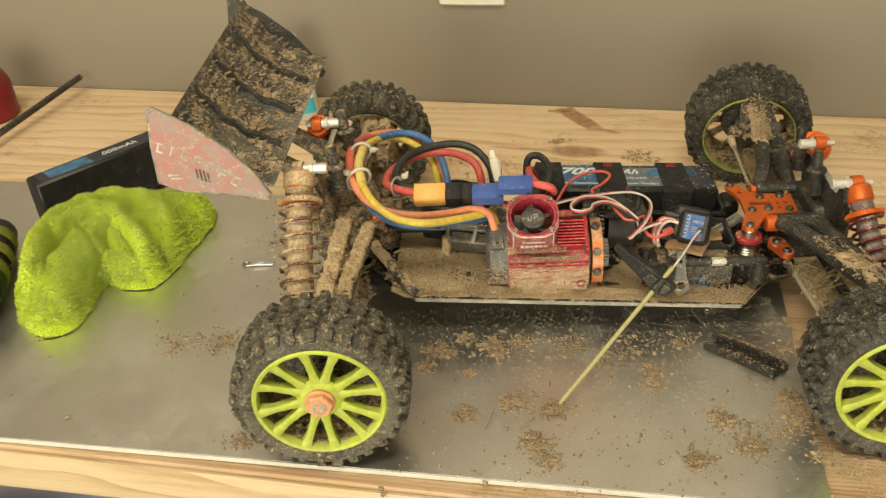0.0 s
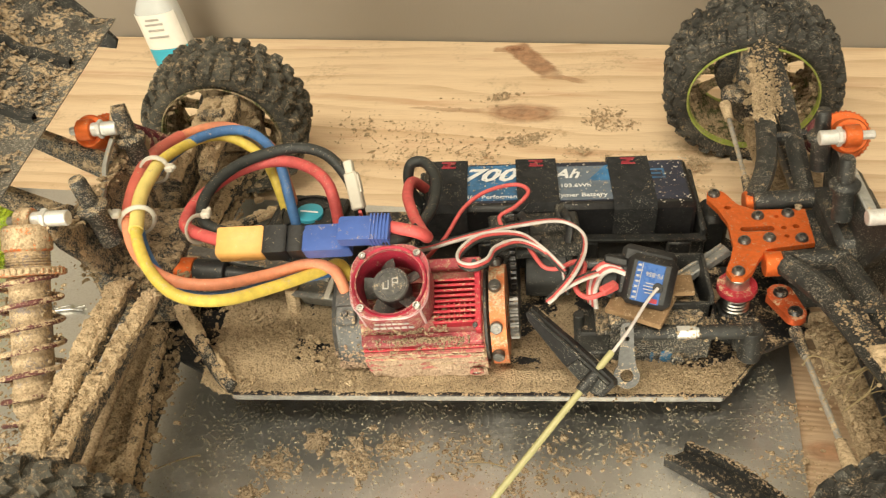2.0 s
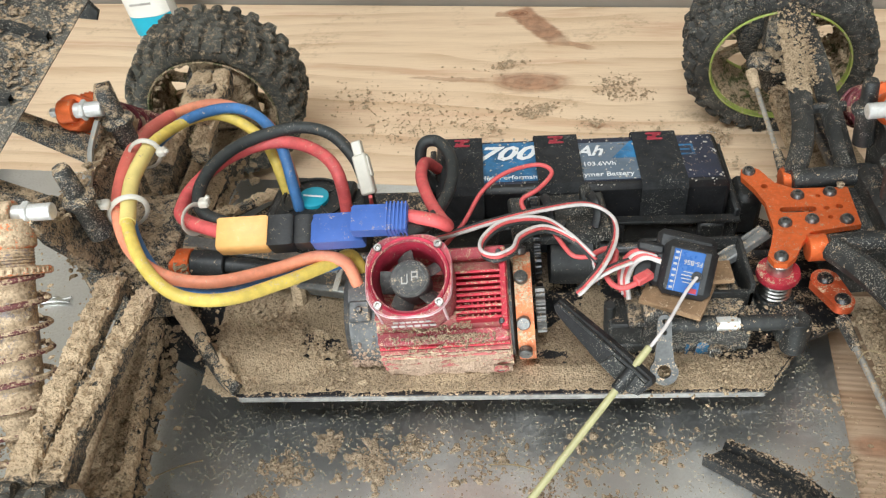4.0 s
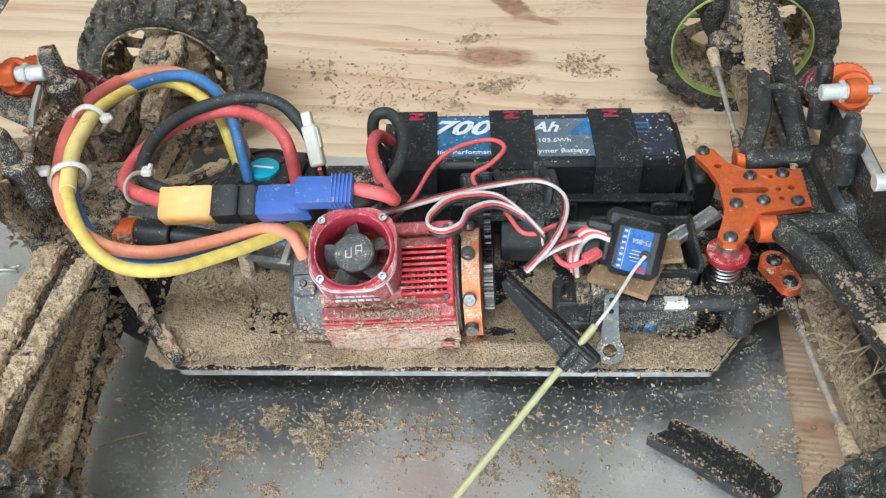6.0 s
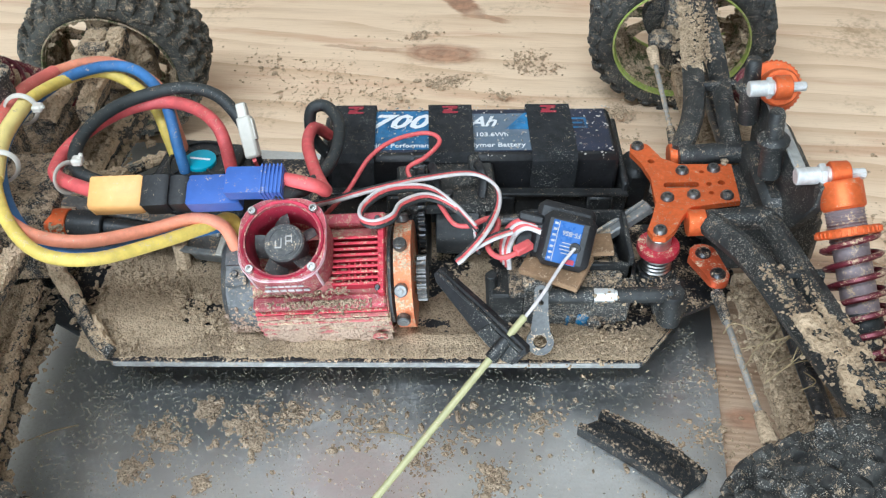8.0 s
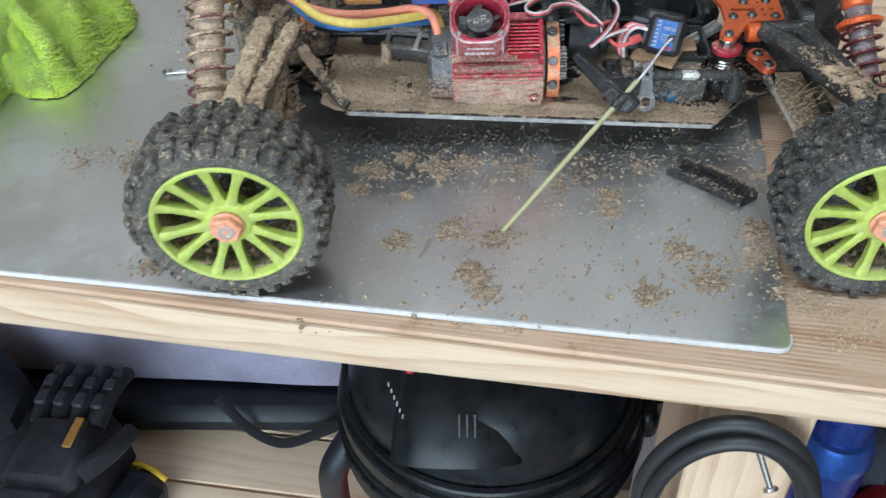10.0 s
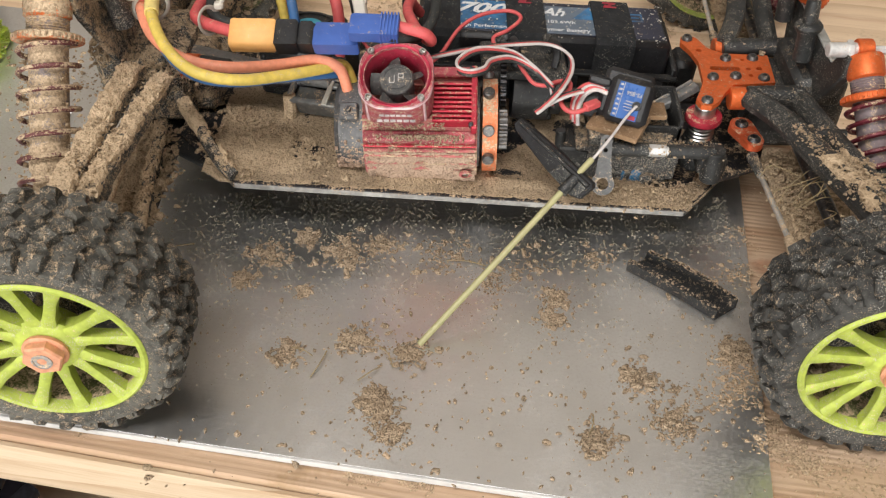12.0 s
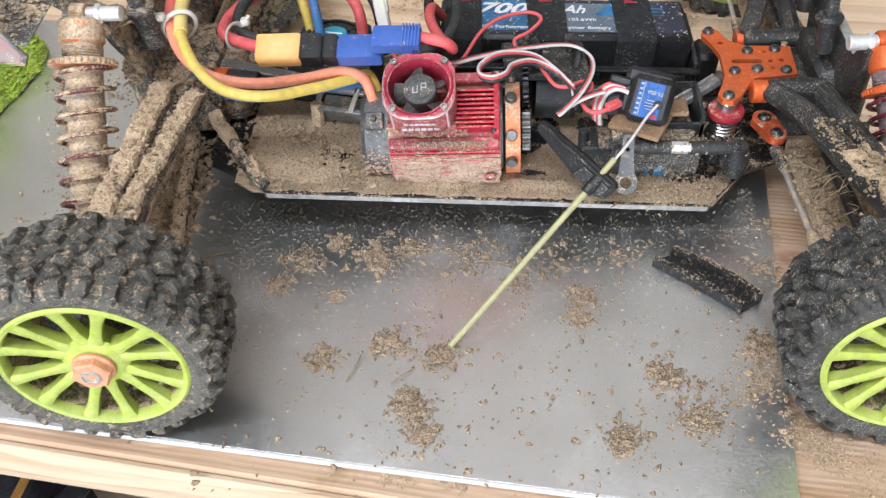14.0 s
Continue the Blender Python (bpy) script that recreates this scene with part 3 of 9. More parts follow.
WHITE_PLASTIC = stuff_of("white_wall_plate", (0.80, 0.79, 0.75), 0.35, vary=0.03, grain=200, relief=0.03)

# ---- the room ----
# back wall along the bench; the bench stands against it
WA, WB = Vector((-0.464, 0.652, 0)), Vector((0.476, 0.455, 0))
WD = (WB - WA).normalized()
WN = Vector((-WD.y, WD.x, 0))
WALL_ANGLE = math.degrees(math.atan2(WD.y, WD.x))


def wall_slab(name, a, b, z0, z1, thick=0.12, label=""):
    """A wall from a to b, thick to the left of that way."""
    a, b = Vector((*a, 0)), Vector((*b, 0))
    g = Geo()
    d = (b - a).normalized()
    n = Vector((-d.y, d.x, 0)) * thick
    vs = [(*(p.xy), z) for z in (z0, z1) for p in (a, b, b + n, a + n)]
    g.add(vs, [(3, 2, 1, 0), (4, 5, 6, 7), (0, 1, 5, 4), (1, 2, 6, 5), (2, 3, 7, 6), (3, 0, 4, 7)])
    return thing(name, (0, 0, 0), label or "taupe painted plaster wall", "wall", geo=g, mat=WALL, kind="structure", smooth=0)


FLOOR_Z, TOP_Z = -0.92, 1.55
c0, c1 = (WA + WD * -2.0).xy, (WA + WD * 3.2).xy
f0, f1 = c0 - 3.2 * WN.xy, c1 - 3.2 * WN.xy
wall_slab("wall_back", c0, c1, FLOOR_Z, TOP_Z)
wall_slab("wall_side", f0, c0, FLOOR_Z, TOP_Z)
wall_slab("wall_side_far", c1, f1, FLOOR_Z, TOP_Z)
fd = (f1 - f0).normalized()
wall_slab("wall_door_left", f0 + fd * 1.3, f0, FLOOR_Z, TOP_Z, label="taupe wall beside the wide door opening")
wall_slab("wall_door_right", f1, f0 + fd * 3.9, FLOOR_Z, TOP_Z, label="taupe wall beside the wide door opening")
wall_slab("wall_door_head", f0 + fd * 3.9, f0 + fd * 1.3, 1.20, TOP_Z, label="taupe wall over the wide door opening")
for name, zz, mm, lab in (("floor", (FLOOR_Z - 0.1, FLOOR_Z), CONCRETE, "grey concrete garage floor"), ("ceiling", (TOP_Z, TOP_Z + 0.1), CEILING, "white painted ceiling")):
    g = Geo()
    q = [c0, f0, f1, c1]
    ext = [(p + (p - (c0 + f1) / 2) * 0.2) for p in q]
    g.add([(*p, z) for z in zz for p in ext], [(3, 2, 1, 0), (4, 5, 6, 7), (0, 1, 5, 4), (1, 2, 6, 5), (2, 3, 7, 6), (3, 0, 4, 7)])
    thing(name, (0, 0, 0), lab, name, geo=g, mat=mm, kind="structure", smooth=0)


# ---- the bench ----
TZ = -0.004


def board(name, quad, z0, z1, mat, parent, label=""):
    """A plank over the four corners of quad, with eased edges."""
    return part(name, Geo().prism(quad, z0, z1, ch=0.0022), mat, parent, label)


def lerp2(a, b, k):
    return (a[0] + (b[0] - a[0]) * k, a[1] + (b[1] - a[1]) * k)


F0, F1 = (-1.15, 0.1835), (1.05, -0.177)
B0, B1 = (-1.13, 0.7895), (1.10, 0.3245)
GA, GB = lerp2(F0, B0, 0.497), lerp2(F1, B1, 0.497)
HA, HB = lerp2(F0, B0, 0.503), lerp2(F1, B1, 0.503)
bench = thing("workbench", (0.1, 0.2, FLOOR_Z), "pine workbench of two wide planks on posts", "workbench")


def taper(geo):
    """The front plank thins towards one end."""
    geo.v = [(x, y, z if z > TZ - 0.01 else z + 0.0040 + 0.020 * (x - 0.15)) for x, y, z in geo.v]
    return geo


part("front_plank", taper(Geo().prism([F0, F1, GB, GA], TZ - 0.0325, TZ, ch=0.0022)), PINE_FRONT, bench, "dusty rough-sawn pine plank")
board("back_plank", [HA, HB, B1, B0], TZ - 0.038, TZ - 0.0005, PINE_BACK, bench, "pale pine plank with knots and scattered dirt")
g = Geo()
dF = (Vector(F1) - Vector(F0)).normalized()
nF = Vector((dF.y, -dF.x))
e0, e1 = Vector(F0) + nF * 0.002, Vector(F1) + nF * 0.002
g.prism([tuple(e0 + nF * 0.001), tuple(e1 + nF * 0.001), tuple(Vector(F1)), tuple(Vector(F0))], TZ - 0.0320, TZ - 0.002, ch=0.0008)
part("front_edge", taper(g), PINE_EDGE, bench, "pale planed plank edge")
# legs
PX, PY = 0.244, -0.0340
for k, (px, py) in enumerate(((PX, PY), (-0.95, 0.19), (0.30, 0.33))):
    g = Geo()
    m = Matrix.Translation((px, py, 0)) @ Matrix.Rotation(radians(-8.0), 4, "Z")
    g.box((0.0303, 0.0625, (FLOOR_Z + TZ - 0.027) / 2), (0.0606, 0.125, TZ - 0.027 - FLOOR_Z), m, 0.002)
    part("post", g, PINE_POST, bench, "pine post with knots")
# lower shelf of narrow boards
shelf_z = -0.66
for k in range(7):
    y = 0.02 + k * 0.088
    m = Matrix.Translation((-0.2, y, 0)) @ Matrix.Rotation(radians(-7.5), 4, "Z")
    part("shelf_board", Geo().box((0, 0.042, shelf_z - 0.019), (1.9, 0.084, 0.038), m, 0.002), PINE_SHELF, bench)

# wall plate over the bench
m = Matrix.Translation((0.085, 0.5365, 0.104)) @ Matrix.Rotation(radians(WALL_ANGLE), 4, "Z")
g = Geo()
g.box((0, -0.0025, 0.0575), (0.070, 0.005, 0.115), m, 0.002)
wall_plate = thing("wall_plate", m.translation, "white plastic outlet plate on the wall", "outlet")
part("cover", g, WHITE_PLASTIC, wall_plate)
for dz in (0.038, 0.077):
    part("socket", Geo().prism(disc(0, 0, 0.0165, 20), 0, 0.0016, m @ Matrix.Translation((0, -0.0052, dz)) @ Matrix.Rotation(radians(90), 4, "X")), WHITE_PLASTIC, wall_plate)

# ---- aluminium sheet under the car ----
S0, S1 = Vector((0.2815, -0.0345)), Vector((-0.62, 0.0905))
sr = Vector((0.025, 0.186)).normalized()
S2, S3 = Vector((0.3205, 0.2637)), Vector((-0.62, 0.435))
se = (S1 - S0).normalized()
corner = [S0 + se * 0.006 * (1 - math.sin(a)) + sr * 0.006 * (1 - math.cos(a)) for a in np.linspace(0, math.pi / 2, 7)]
outline = [tuple(p) for p in (S1, *(corner if (corner[0] - S1).length < (corner[-1] - S1).length else corner[::-1]), S2, S3)]
sheet = thing("metal_sheet", (0.0, 0.15, TZ), "scuffed brushed aluminium sheet lying on the bench, strewn with dirt", "metal sheet")
part("sheet", Geo().prism(outline, TZ + 0.0004, 0.0, ch=0.00012), SHEET, sheet)
sd = (S0 - S1).normalized()
so = Vector((sd.y, -sd.x))
rim = [S1, *corner, S0 + sr * 0.010]
if (corner[0] - S1).length > (corner[-1] - S1).length:
    rim = [S1, *reversed(corner), S0 + sr * 0.010]
out = [so] + [so.lerp(-se, k / 6).normalized() for k in range(7)] + [-se]
g = Geo().prism([tuple(p + n * 0.0011) for p, n in zip(rim, out)] + [tuple(p + n * 0.0001) for p, n in reversed(list(zip(rim, out)))], TZ + 0.0006, -0.00006, ch=0.0001)
part("cut_edge", g, SHEET_EDGE, sheet, "bright sawn edge")

# ---- the car ----
CY = 0.189          # its middle line


def cz(x):
    """Height of the chassis plate's top: the car stands nose-down."""
    return 0.040 - 0.0653 * x


PITCH = Matrix.Rotation(math.atan(0.0653), 4, "Y")


def on_car(x, y, w):
    """A frame on the chassis plate, at w over it."""
    return Matrix.Translation((x, y, cz(x) + w)) @ PITCH


car = thing("rc_buggy", (0.16, CY, 0.0), "mud-caked radio-controlled buggy without its body shell, lime wheels", "rc car")
rng = random.Random(7)


def tyre_geo():
    """A tyre round the z axis, 43 mm wide, outer side up."""
    g = Geo()
    prof = [(0.0385, 0.0185), (0.0400, 0.0205), (0.0435, 0.0218), (0.0470, 0.0212), (0.0490, 0.0185), (0.0500, 0.0130), (0.0504, 0.0065), (0.0505, 0)]
    prof = prof + [(a, -b) for a, b in reversed(prof[:-1])]
    g.lathe(list(reversed(prof)), None, 72, ends=False)
    return g


def tread_geo(seed):
    """The tyre's rows of knobs."""
    r = random.Random(seed)
    g = Geo()
    n = 29
    for row, (z, ln, wd, hh, tilt) in enumerate(((0.0, 0.0066, 0.0050, 0.0036, 35), (0.0066, 0.0070, 0.0046, 0.0038, -30), (-0.0066, 0.0070, 0.0046, 0.0038, -30), (0.0128, 0.0064, 0.0050, 0.0040, 25), (-0.0128, 0.0064, 0.0050, 0.0040, 25), (0.0172, 0.0060, 0.0070, 0.0040, 0), (-0.0172, 0.0060, 0.0070, 0.0040, 0), (0.0202, 0.0048, 0.0026, 0.0020, 0), (-0.0202, 0.0048, 0.0026, 0.0020, 0))):
        side = abs(z) > 0.017
        for i in range(n):
            a = 2 * math.pi * (i + 0.5 * (row % 2)) / n + r.uniform(-0.02, 0.02)
            rad = 0.0503 if abs(z) < 0.01 else (0.0498 if not side else (0.0489 if abs(z) < 0.019 else 0.0474))
            lean = 0 if not side else math.copysign(40, z)
            m = Matrix.Rotation(a, 4, "Z") @ Matrix.Translation((rad, 0, z)) @ Matrix.Rotation(radians(-lean), 4, "Y") @ Matrix.Rotation(radians(tilt + r.uniform(-13, 13)), 4, "X") @ Matrix.Rotation(radians(r.uniform(-7, 7)), 4, "Y")
            k, q, h = ln / 2 * r.uniform(0.85, 1.2), wd / 2 * r.uniform(0.85, 1.2), hh * r.uniform(0.75, 1.1)
            k, q = k * 0.92, q * 0.92
            base = [(-0.0012, -k * 1.12, -q * 1.12), (-0.0012, k * 1.12, -q * 1.12), (-0.0012, k * 1.12, q * 1.12), (-0.0012, -k * 1.12, q * 1.12)]
            mid = [(h - 0.0010, -k, -q), (h - 0.0010, k, -q), (h - 0.0010, k, q), (h - 0.0010, -k, q)]
            top = [(h, -k * 0.70, -q * 0.68), (h, k * 0.70, -q * 0.68), (h, k * 0.70, q * 0.68), (h, -k * 0.70, q * 0.68)]
            fs = [(8, 9, 10, 11)] + [(b + j, b + (j + 1) % 4, b + 4 + (j + 1) % 4, b + 4 + j) for b in (0, 4) for j in range(4)]
            j4 = 0.00045
            mid, top = ([(a_ + r.uniform(-j4, j4), b_ + r.uniform(-j4, j4), c_ + r.uniform(-j4, j4)) for a_, b_, c_ in ring] for ring in (mid, top))
            g.add(base + mid + top, fs, m)
    return g


def shrink(g, k):
    g.v = [tuple(c * k for c in p) for p in g.v]
    return g


def rim_geo():
    """A dished rim with six pairs of spokes, outer side up."""
    g = Geo()
    g.lathe([(0.0366, 0.0166), (0.0370, 0.0200), (0.0378, 0.0213), (0.0394, 0.0217), (0.0405, 0.0208), (0.0405, 0.0190), (0.0394, 0.0166), (0.0366, 0.0166)], None, 64, ends=False)
    g.lathe([(0.0392, -0.0176), (0.0402, -0.0205), (0.0399, -0.0215), (0.0391, -0.0212), (0.0385, -0.0176), (0.0392, -0.0176)], None, 64, ends=False)
    g.lathe([(0.0040, 0.0060), (0.0125, 0.0060), (0.0138, 0.0128), (0.0146, 0.0158), (0.0134, 0.0174), (0.0110, 0.0186), (0.0040, 0.0186)], None, 36)
    return g


def barrel_geo():
    """The rim's inside and its inner lip."""
    g = Geo()
    g.lathe([(0.0394, 0.0165), (0.0392, -0.0175), (0.0382, -0.0175), (0.0366, 0.0165), (0.0394, 0.0165)], None, 64, ends=False)
    return g


def spoke_geo():
    """One of six forked spokes."""
    g = Geo()
    for k in range(1):
        for s in (-1, 1):
            a0, a1 = radians(60 * k + 15 + s * 11.0), radians(60 * k + 15 + s * 14.0)
            d0, d1 = Vector((math.cos(a0), math.sin(a0), 0)), Vector((math.cos(a1), math.sin(a1), 0))
            sec = []
            for q, (rr, w, zt, zb) in enumerate(((0.0118, 0.0036, 0.0176, 0.0100), (0.0190, 0.0024, 0.0184, 0.0125), (0.0290, 0.0023, 0.0196, 0.0145), (0.0380, 0.0034, 0.0212, 0.0150))):
                p = d0.lerp(d1, q / 3).normalized() * rr
                t = Vector((-p.y, p.x, 0)).normalized()
                sec.append([p - t * w + Vector((0, 0, zb)), p - t * w + Vector((0, 0, zt - 0.0008)), p - t * w * 0.6 + Vector((0, 0, zt)), p + t * w * 0.6 + Vector((0, 0, zt)), p + t * w + Vector((0, 0, zt - 0.0008)), p + t * w + Vector((0, 0, zb))])
            vs = [v for ring in sec for v in ring]
            g.add(vs, [(a * 6 + j, a * 6 + (j + 1) % 6, a * 6 + 6 + (j + 1) % 6, a * 6 + 6 + j) for a in range(3) for j in range(6)])
    return g


TYRE = mesh_of("tyre", shrink(tyre_geo(), 0.965), RUBBER, 35)
TREAD = mesh_of("tread", shrink(tread_geo(3), 0.965), RUBBER, 35)
TYRE_DARK = mesh_of("tyre", shrink(tyre_geo(), 0.965), RUBBER_DARK, 35)
TREAD_DARK = mesh_of("tread", shrink(tread_geo(8), 0.965), RUBBER_DARK, 35)
RIM = mesh_of("rim", shrink(rim_geo(), 0.945), LIME, 35)
RIM_WORN = mesh_of("rim", shrink(rim_geo(), 0.945), LIME_WORN, 35)
RIM_DUSTY = mesh_of("rim", shrink(rim_geo(), 0.945), LIME_MUDDY, 35)
BARREL = mesh_of("barrel", shrink(barrel_geo(), 0.945), LIME_MUDDY, 35)
SPOKE = mesh_of("spoke", shrink(spoke_geo(), 0.945), LIME, 35)
g = Geo()
g.lathe([(0.0086, 0.0178), (0.0088, 0.0192), (0.0078, 0.0200), (0.0040, 0.0200)], None, 24)
g.prism(disc(0, 0, 0.0082, 6), 0.0192, 0.0236, ch=0.0008)
NUT_TAN = stuff_of("faded_orange_nut", (0.76, 0.36, 0.21), 0.55, 0.3, vary=0.2, grain=300, relief=0.3, dirt=0.24, size=260, settle=0.0, specks=0.2)
NUT = mesh_of("wheel_nut", g, NUT_TAN, 30)
g = Geo()
g.lathe([(0.0040, 0.0233), (0.0040, 0.0240), (0.0033, 0.0241), (0.0031, 0.0237), (0.0018, 0.0237), (0.0017, 0.0228), (0.0, 0.0228)], None, 20)
AXLE = mesh_of("axle_end", g, STEEL_ROD, 30)
g = Geo()
for i in range(900):
    a, zz = rng.uniform(0, 6.28), rng.uniform(-0.016, 0.006)
    rr = rng.uniform(0.0335, 0.0366)
    if noise.noise(Vector((1.6 * math.cos(a), 1.6 * math.sin(a), 7.0))) < 0.05:
        continue
    g.clod((rr * math.cos(a), rr * math.sin(a), zz), rng.uniform(0.0008, 0.0024), rng)
RIM_MUD = mesh_of("rim_mud", g, MUD_SHADED, 0)
g = Geo()
g.lathe([(0.0, -0.0080), (0.012, -0.0080), (0.024, -0.0100), (0.0335, -0.0130), (0.0335, -0.0150), (0.0, -0.0160)], None, 24, ends=False)
g.lathe([(0.0, -0.016), (0.011, -0.016), (0.011, 0.006), (0.0, 0.006)], None, 16)
HUB = mesh_of("hub_carrier", g, PLASTIC_CAKED, 30)
g = Geo()
g.lathe([(0.0, 0.0050), (0.012, 0.0060), (0.019, 0.0080), (0.0215, 0.0100), (0.0205, 0.0040), (0.014, 0.0), (0.0, -0.002)], None, 24, ends=False)
g.lathe([(0.0, -0.016), (0.011, -0.016), (0.011, 0.006), (0.0, 0.006)], None, 16)
OPEN_HUB = mesh_of("hub_carrier", g, PLASTIC_CAKED, 30)
SPOKE_BACK = mesh_of("spoke", shrink(spoke_geo(), 0.945), LIME_MUDDY, 35)
g = Geo()
for i in range(850):
    a = rng.uniform(0, 6.28)
    k = 0.55 + 0.45 * noise.noise(Vector((1.3 * math.cos(a), 1.3 * math.sin(a), 4.0))) * 2
    rr = 0.0364 - 0.0100 * max(0.03, k - 0.25) * rng.random() ** 1.6
    g.clod((rr * math.cos(a), rr * math.sin(a), rng.uniform(0.002, 0.013) if rr < 0.033 else rng.uniform(-0.016, 0.012)), rng.uniform(0.0008, 0.0024), rng)
OPEN_MUD = mesh_of("rim_mud", g, MUD_SHADED, 0)


def piece(name, me, m, parent, label="", kind=""):
    """A part that shares its mesh with others like it."""
    ob = new(name, me)
    ob.matrix_world = m
    ob.parent = parent
    ob.matrix_parent_inverse = PLACED[parent.name].inverted()
    PLACED[ob.name] = m.copy()
    return tagged(ob, label, kind=kind)


def wheel(x, y, z, outer, yaw=0.0, camber=0.0, spin=0.0, rim=None, tyre=TYRE, tread=TREAD):
    """outer: -1 for the side near the bench's front, 1 for the wall side."""
    m = Matrix.Translation((x, y, z)) @ Matrix.Rotation(radians(yaw), 4, "Z") @ Matrix.Rotation(radians(90 * -outer * 1.0 + camber), 4, "X") @ Matrix.Rotation(radians(spin), 4, "Z")
    w = piece("wheel", rim or RIM, m, car, "lime-green spoked wheel caked with mud")
    piece("tyre", tyre, m, w, "dusty black knobbly tyre")
    piece("tread_knob", tread, m, w, "rows of rubber tread knobs", "stuff")
    piece("wheel_nut", NUT, m, w, "orange hexagonal wheel nut")
    piece("barrel", BARREL, m, w, "mud-lined rim barrel")
    for k in range(6):
        piece("spoke", SPOKE if outer < 0 else SPOKE_BACK, m @ Matrix.Rotation(radians(60 * k), 4, "Z"), w)
    piece("axle_end", AXLE, m, w)
    piece("rim_mud", RIM_MUD if outer < 0 else OPEN_MUD, m, w, "dried mud inside the rim", "stuff")
    piece("hub_carrier", HUB if outer < 0 else OPEN_HUB, m, w)


wheel(0.0, 0.0208, 0.0530, -1, 3, 0, 8)
wheel(0.3272, 0.0215, 0.0490, -1, -5, 0, 23, None, TYRE_DARK, TREAD_DARK)
wheel(-0.005, 0.3420, 0.0495, 1, 0, 5, 40, RIM_DUSTY)
wheel(0.3215, 0.3480, 0.0460, 1, -8, 8, 22, RIM_WORN, TYRE_DARK, TREAD_DARK)

# chassis plate
hw = 0.0675
half = [(0.012, 0.030), (0.046, hw), (0.268, hw), (0.290, 0.040), (0.318, 0.026)]
poly = [(x, -y) for x, y in half] + [(x, y) for x, y in reversed(half)]
m = Matrix.Translation((0, CY, 0.040)) @ PITCH
# added plate: keeps the bright wall out of the sheet's reflection here
part("rear_reflection_blocker", Geo().prism([(-0.026, CY - 0.030), (0.006, CY - 0.036), (0.040, CY - 0.058), (0.044, CY + 0.058), (0.006, CY + 0.036), (-0.026, CY + 0.030)], 0.0300, 0.0335, None, 0.0008), PLASTIC, car, "added black plate under the rear gearbox that darkens the sheet's reflection")
chassis = part("chassis_plate", Geo().prism(poly, -0.003, 0, m, 0.0005), CHASSIS, car, "dark aluminium chassis plate, muddy", smooth=0)
g = Geo()
g.prism([(0.047, -hw - 0.0004), (0.267, -hw - 0.0004), (0.267, -hw + 0.0002), (0.047, -hw + 0.0002)], -0.0029, -0.0003, m, 0.0001)
part("bare_edge", g, CHASSIS_EDGE, chassis, "scraped bright plate edge", smooth=0)


def mud_sheet(inside, x0, x1, y0, y1, step, height, seed, lift=0.0003):
    """A crust of mud on the chassis plate, thick in the middle and crumbling at its rim."""
    g = Geo()
    nx, ny = int((x1 - x0) / step), int((y1 - y0) / step)
    ids = {}
    for i in range(nx + 1):
        for j in range(ny + 1):
            x, y = x0 + i * step, y0 + j * step
            k = inside(x, y)
            n1 = noise.noise(Vector((x * 60 + seed, y * 60, 0)))
            n2 = noise.noise(Vector((x * 330, y * 330 + seed, 3)))
            n3 = noise.noise(Vector((x * 900, y * 900, seed)))
            h = k * height * (0.72 + 0.40 * n1) + (0.0006 * n2 + 0.0005 * n3) * min(k * 4, 1) - 0.0005
            ids[i, j] = len(g.v)
            g.v.append((x + 0.0004 * n3, y + 0.0004 * n2, cz(x) + lift + h))
    for i in range(nx):
        for j in range(ny):
            if max(inside(x0 + (i + a) * step, y0 + (j + b) * step) for a in (0, 1) for b in (0, 1)) > 0.01:
                g.f.append((ids[i, j], ids[i + 1, j], ids[i + 1, j + 1], ids[i, j + 1]))
    return g


def near_side(x, y):
    d = min(x - 0.030, 0.287 - x, y - 0.1225, 0.212 - y, (y - 0.1225) + 0.72 * (x - 0.040), (y - 0.1225) + 1.25 * (0.268 - x))
    bare = noise.noise(Vector((x * 38 + 2.2, y * 38, 5.0)))
    k = max(0.0, min(1.0, d / 0.008))
    if 0.070 < x < 0.098 and 0.140 < y < 0.185:
        k *= max(0.0, min(1.0, 0.15 - bare * 1.5))
    if x > 0.172 and y > 0.136:
        k *= max(0.0, min(1.0, 0.12 - bare * 2.0 + max(0.0, 0.143 - y) * 90))
    return k * max(0.0, min(1.0, 0.85 + bare))


g = mud_sheet(near_side, 0.028, 0.290, 0.122, 0.214, 0.0011, 0.0034, 4.0)
part("mud_crust", g, MUD_SHADED, chassis, "layer of dried sandy mud on the chassis plate", smooth=60, kind="stuff")
g = Geo()
for i in range(11000):
    x, y = rng.uniform(0.035, 0.284), 0.1225 + abs(rng.gauss(0, 0.022))
    if near_side(x, y) > 0.1 and y < 0.21:
        g.clod((x, y, cz(x) + 0.0016), rng.uniform(0.0002, 0.0005) if rng.random() < 0.988 else rng.uniform(0.0006, 0.0012), rng)
part("mud_crumb", g, CRUMB, chassis, "loose crumbs of mud", smooth=0, kind="stuff")

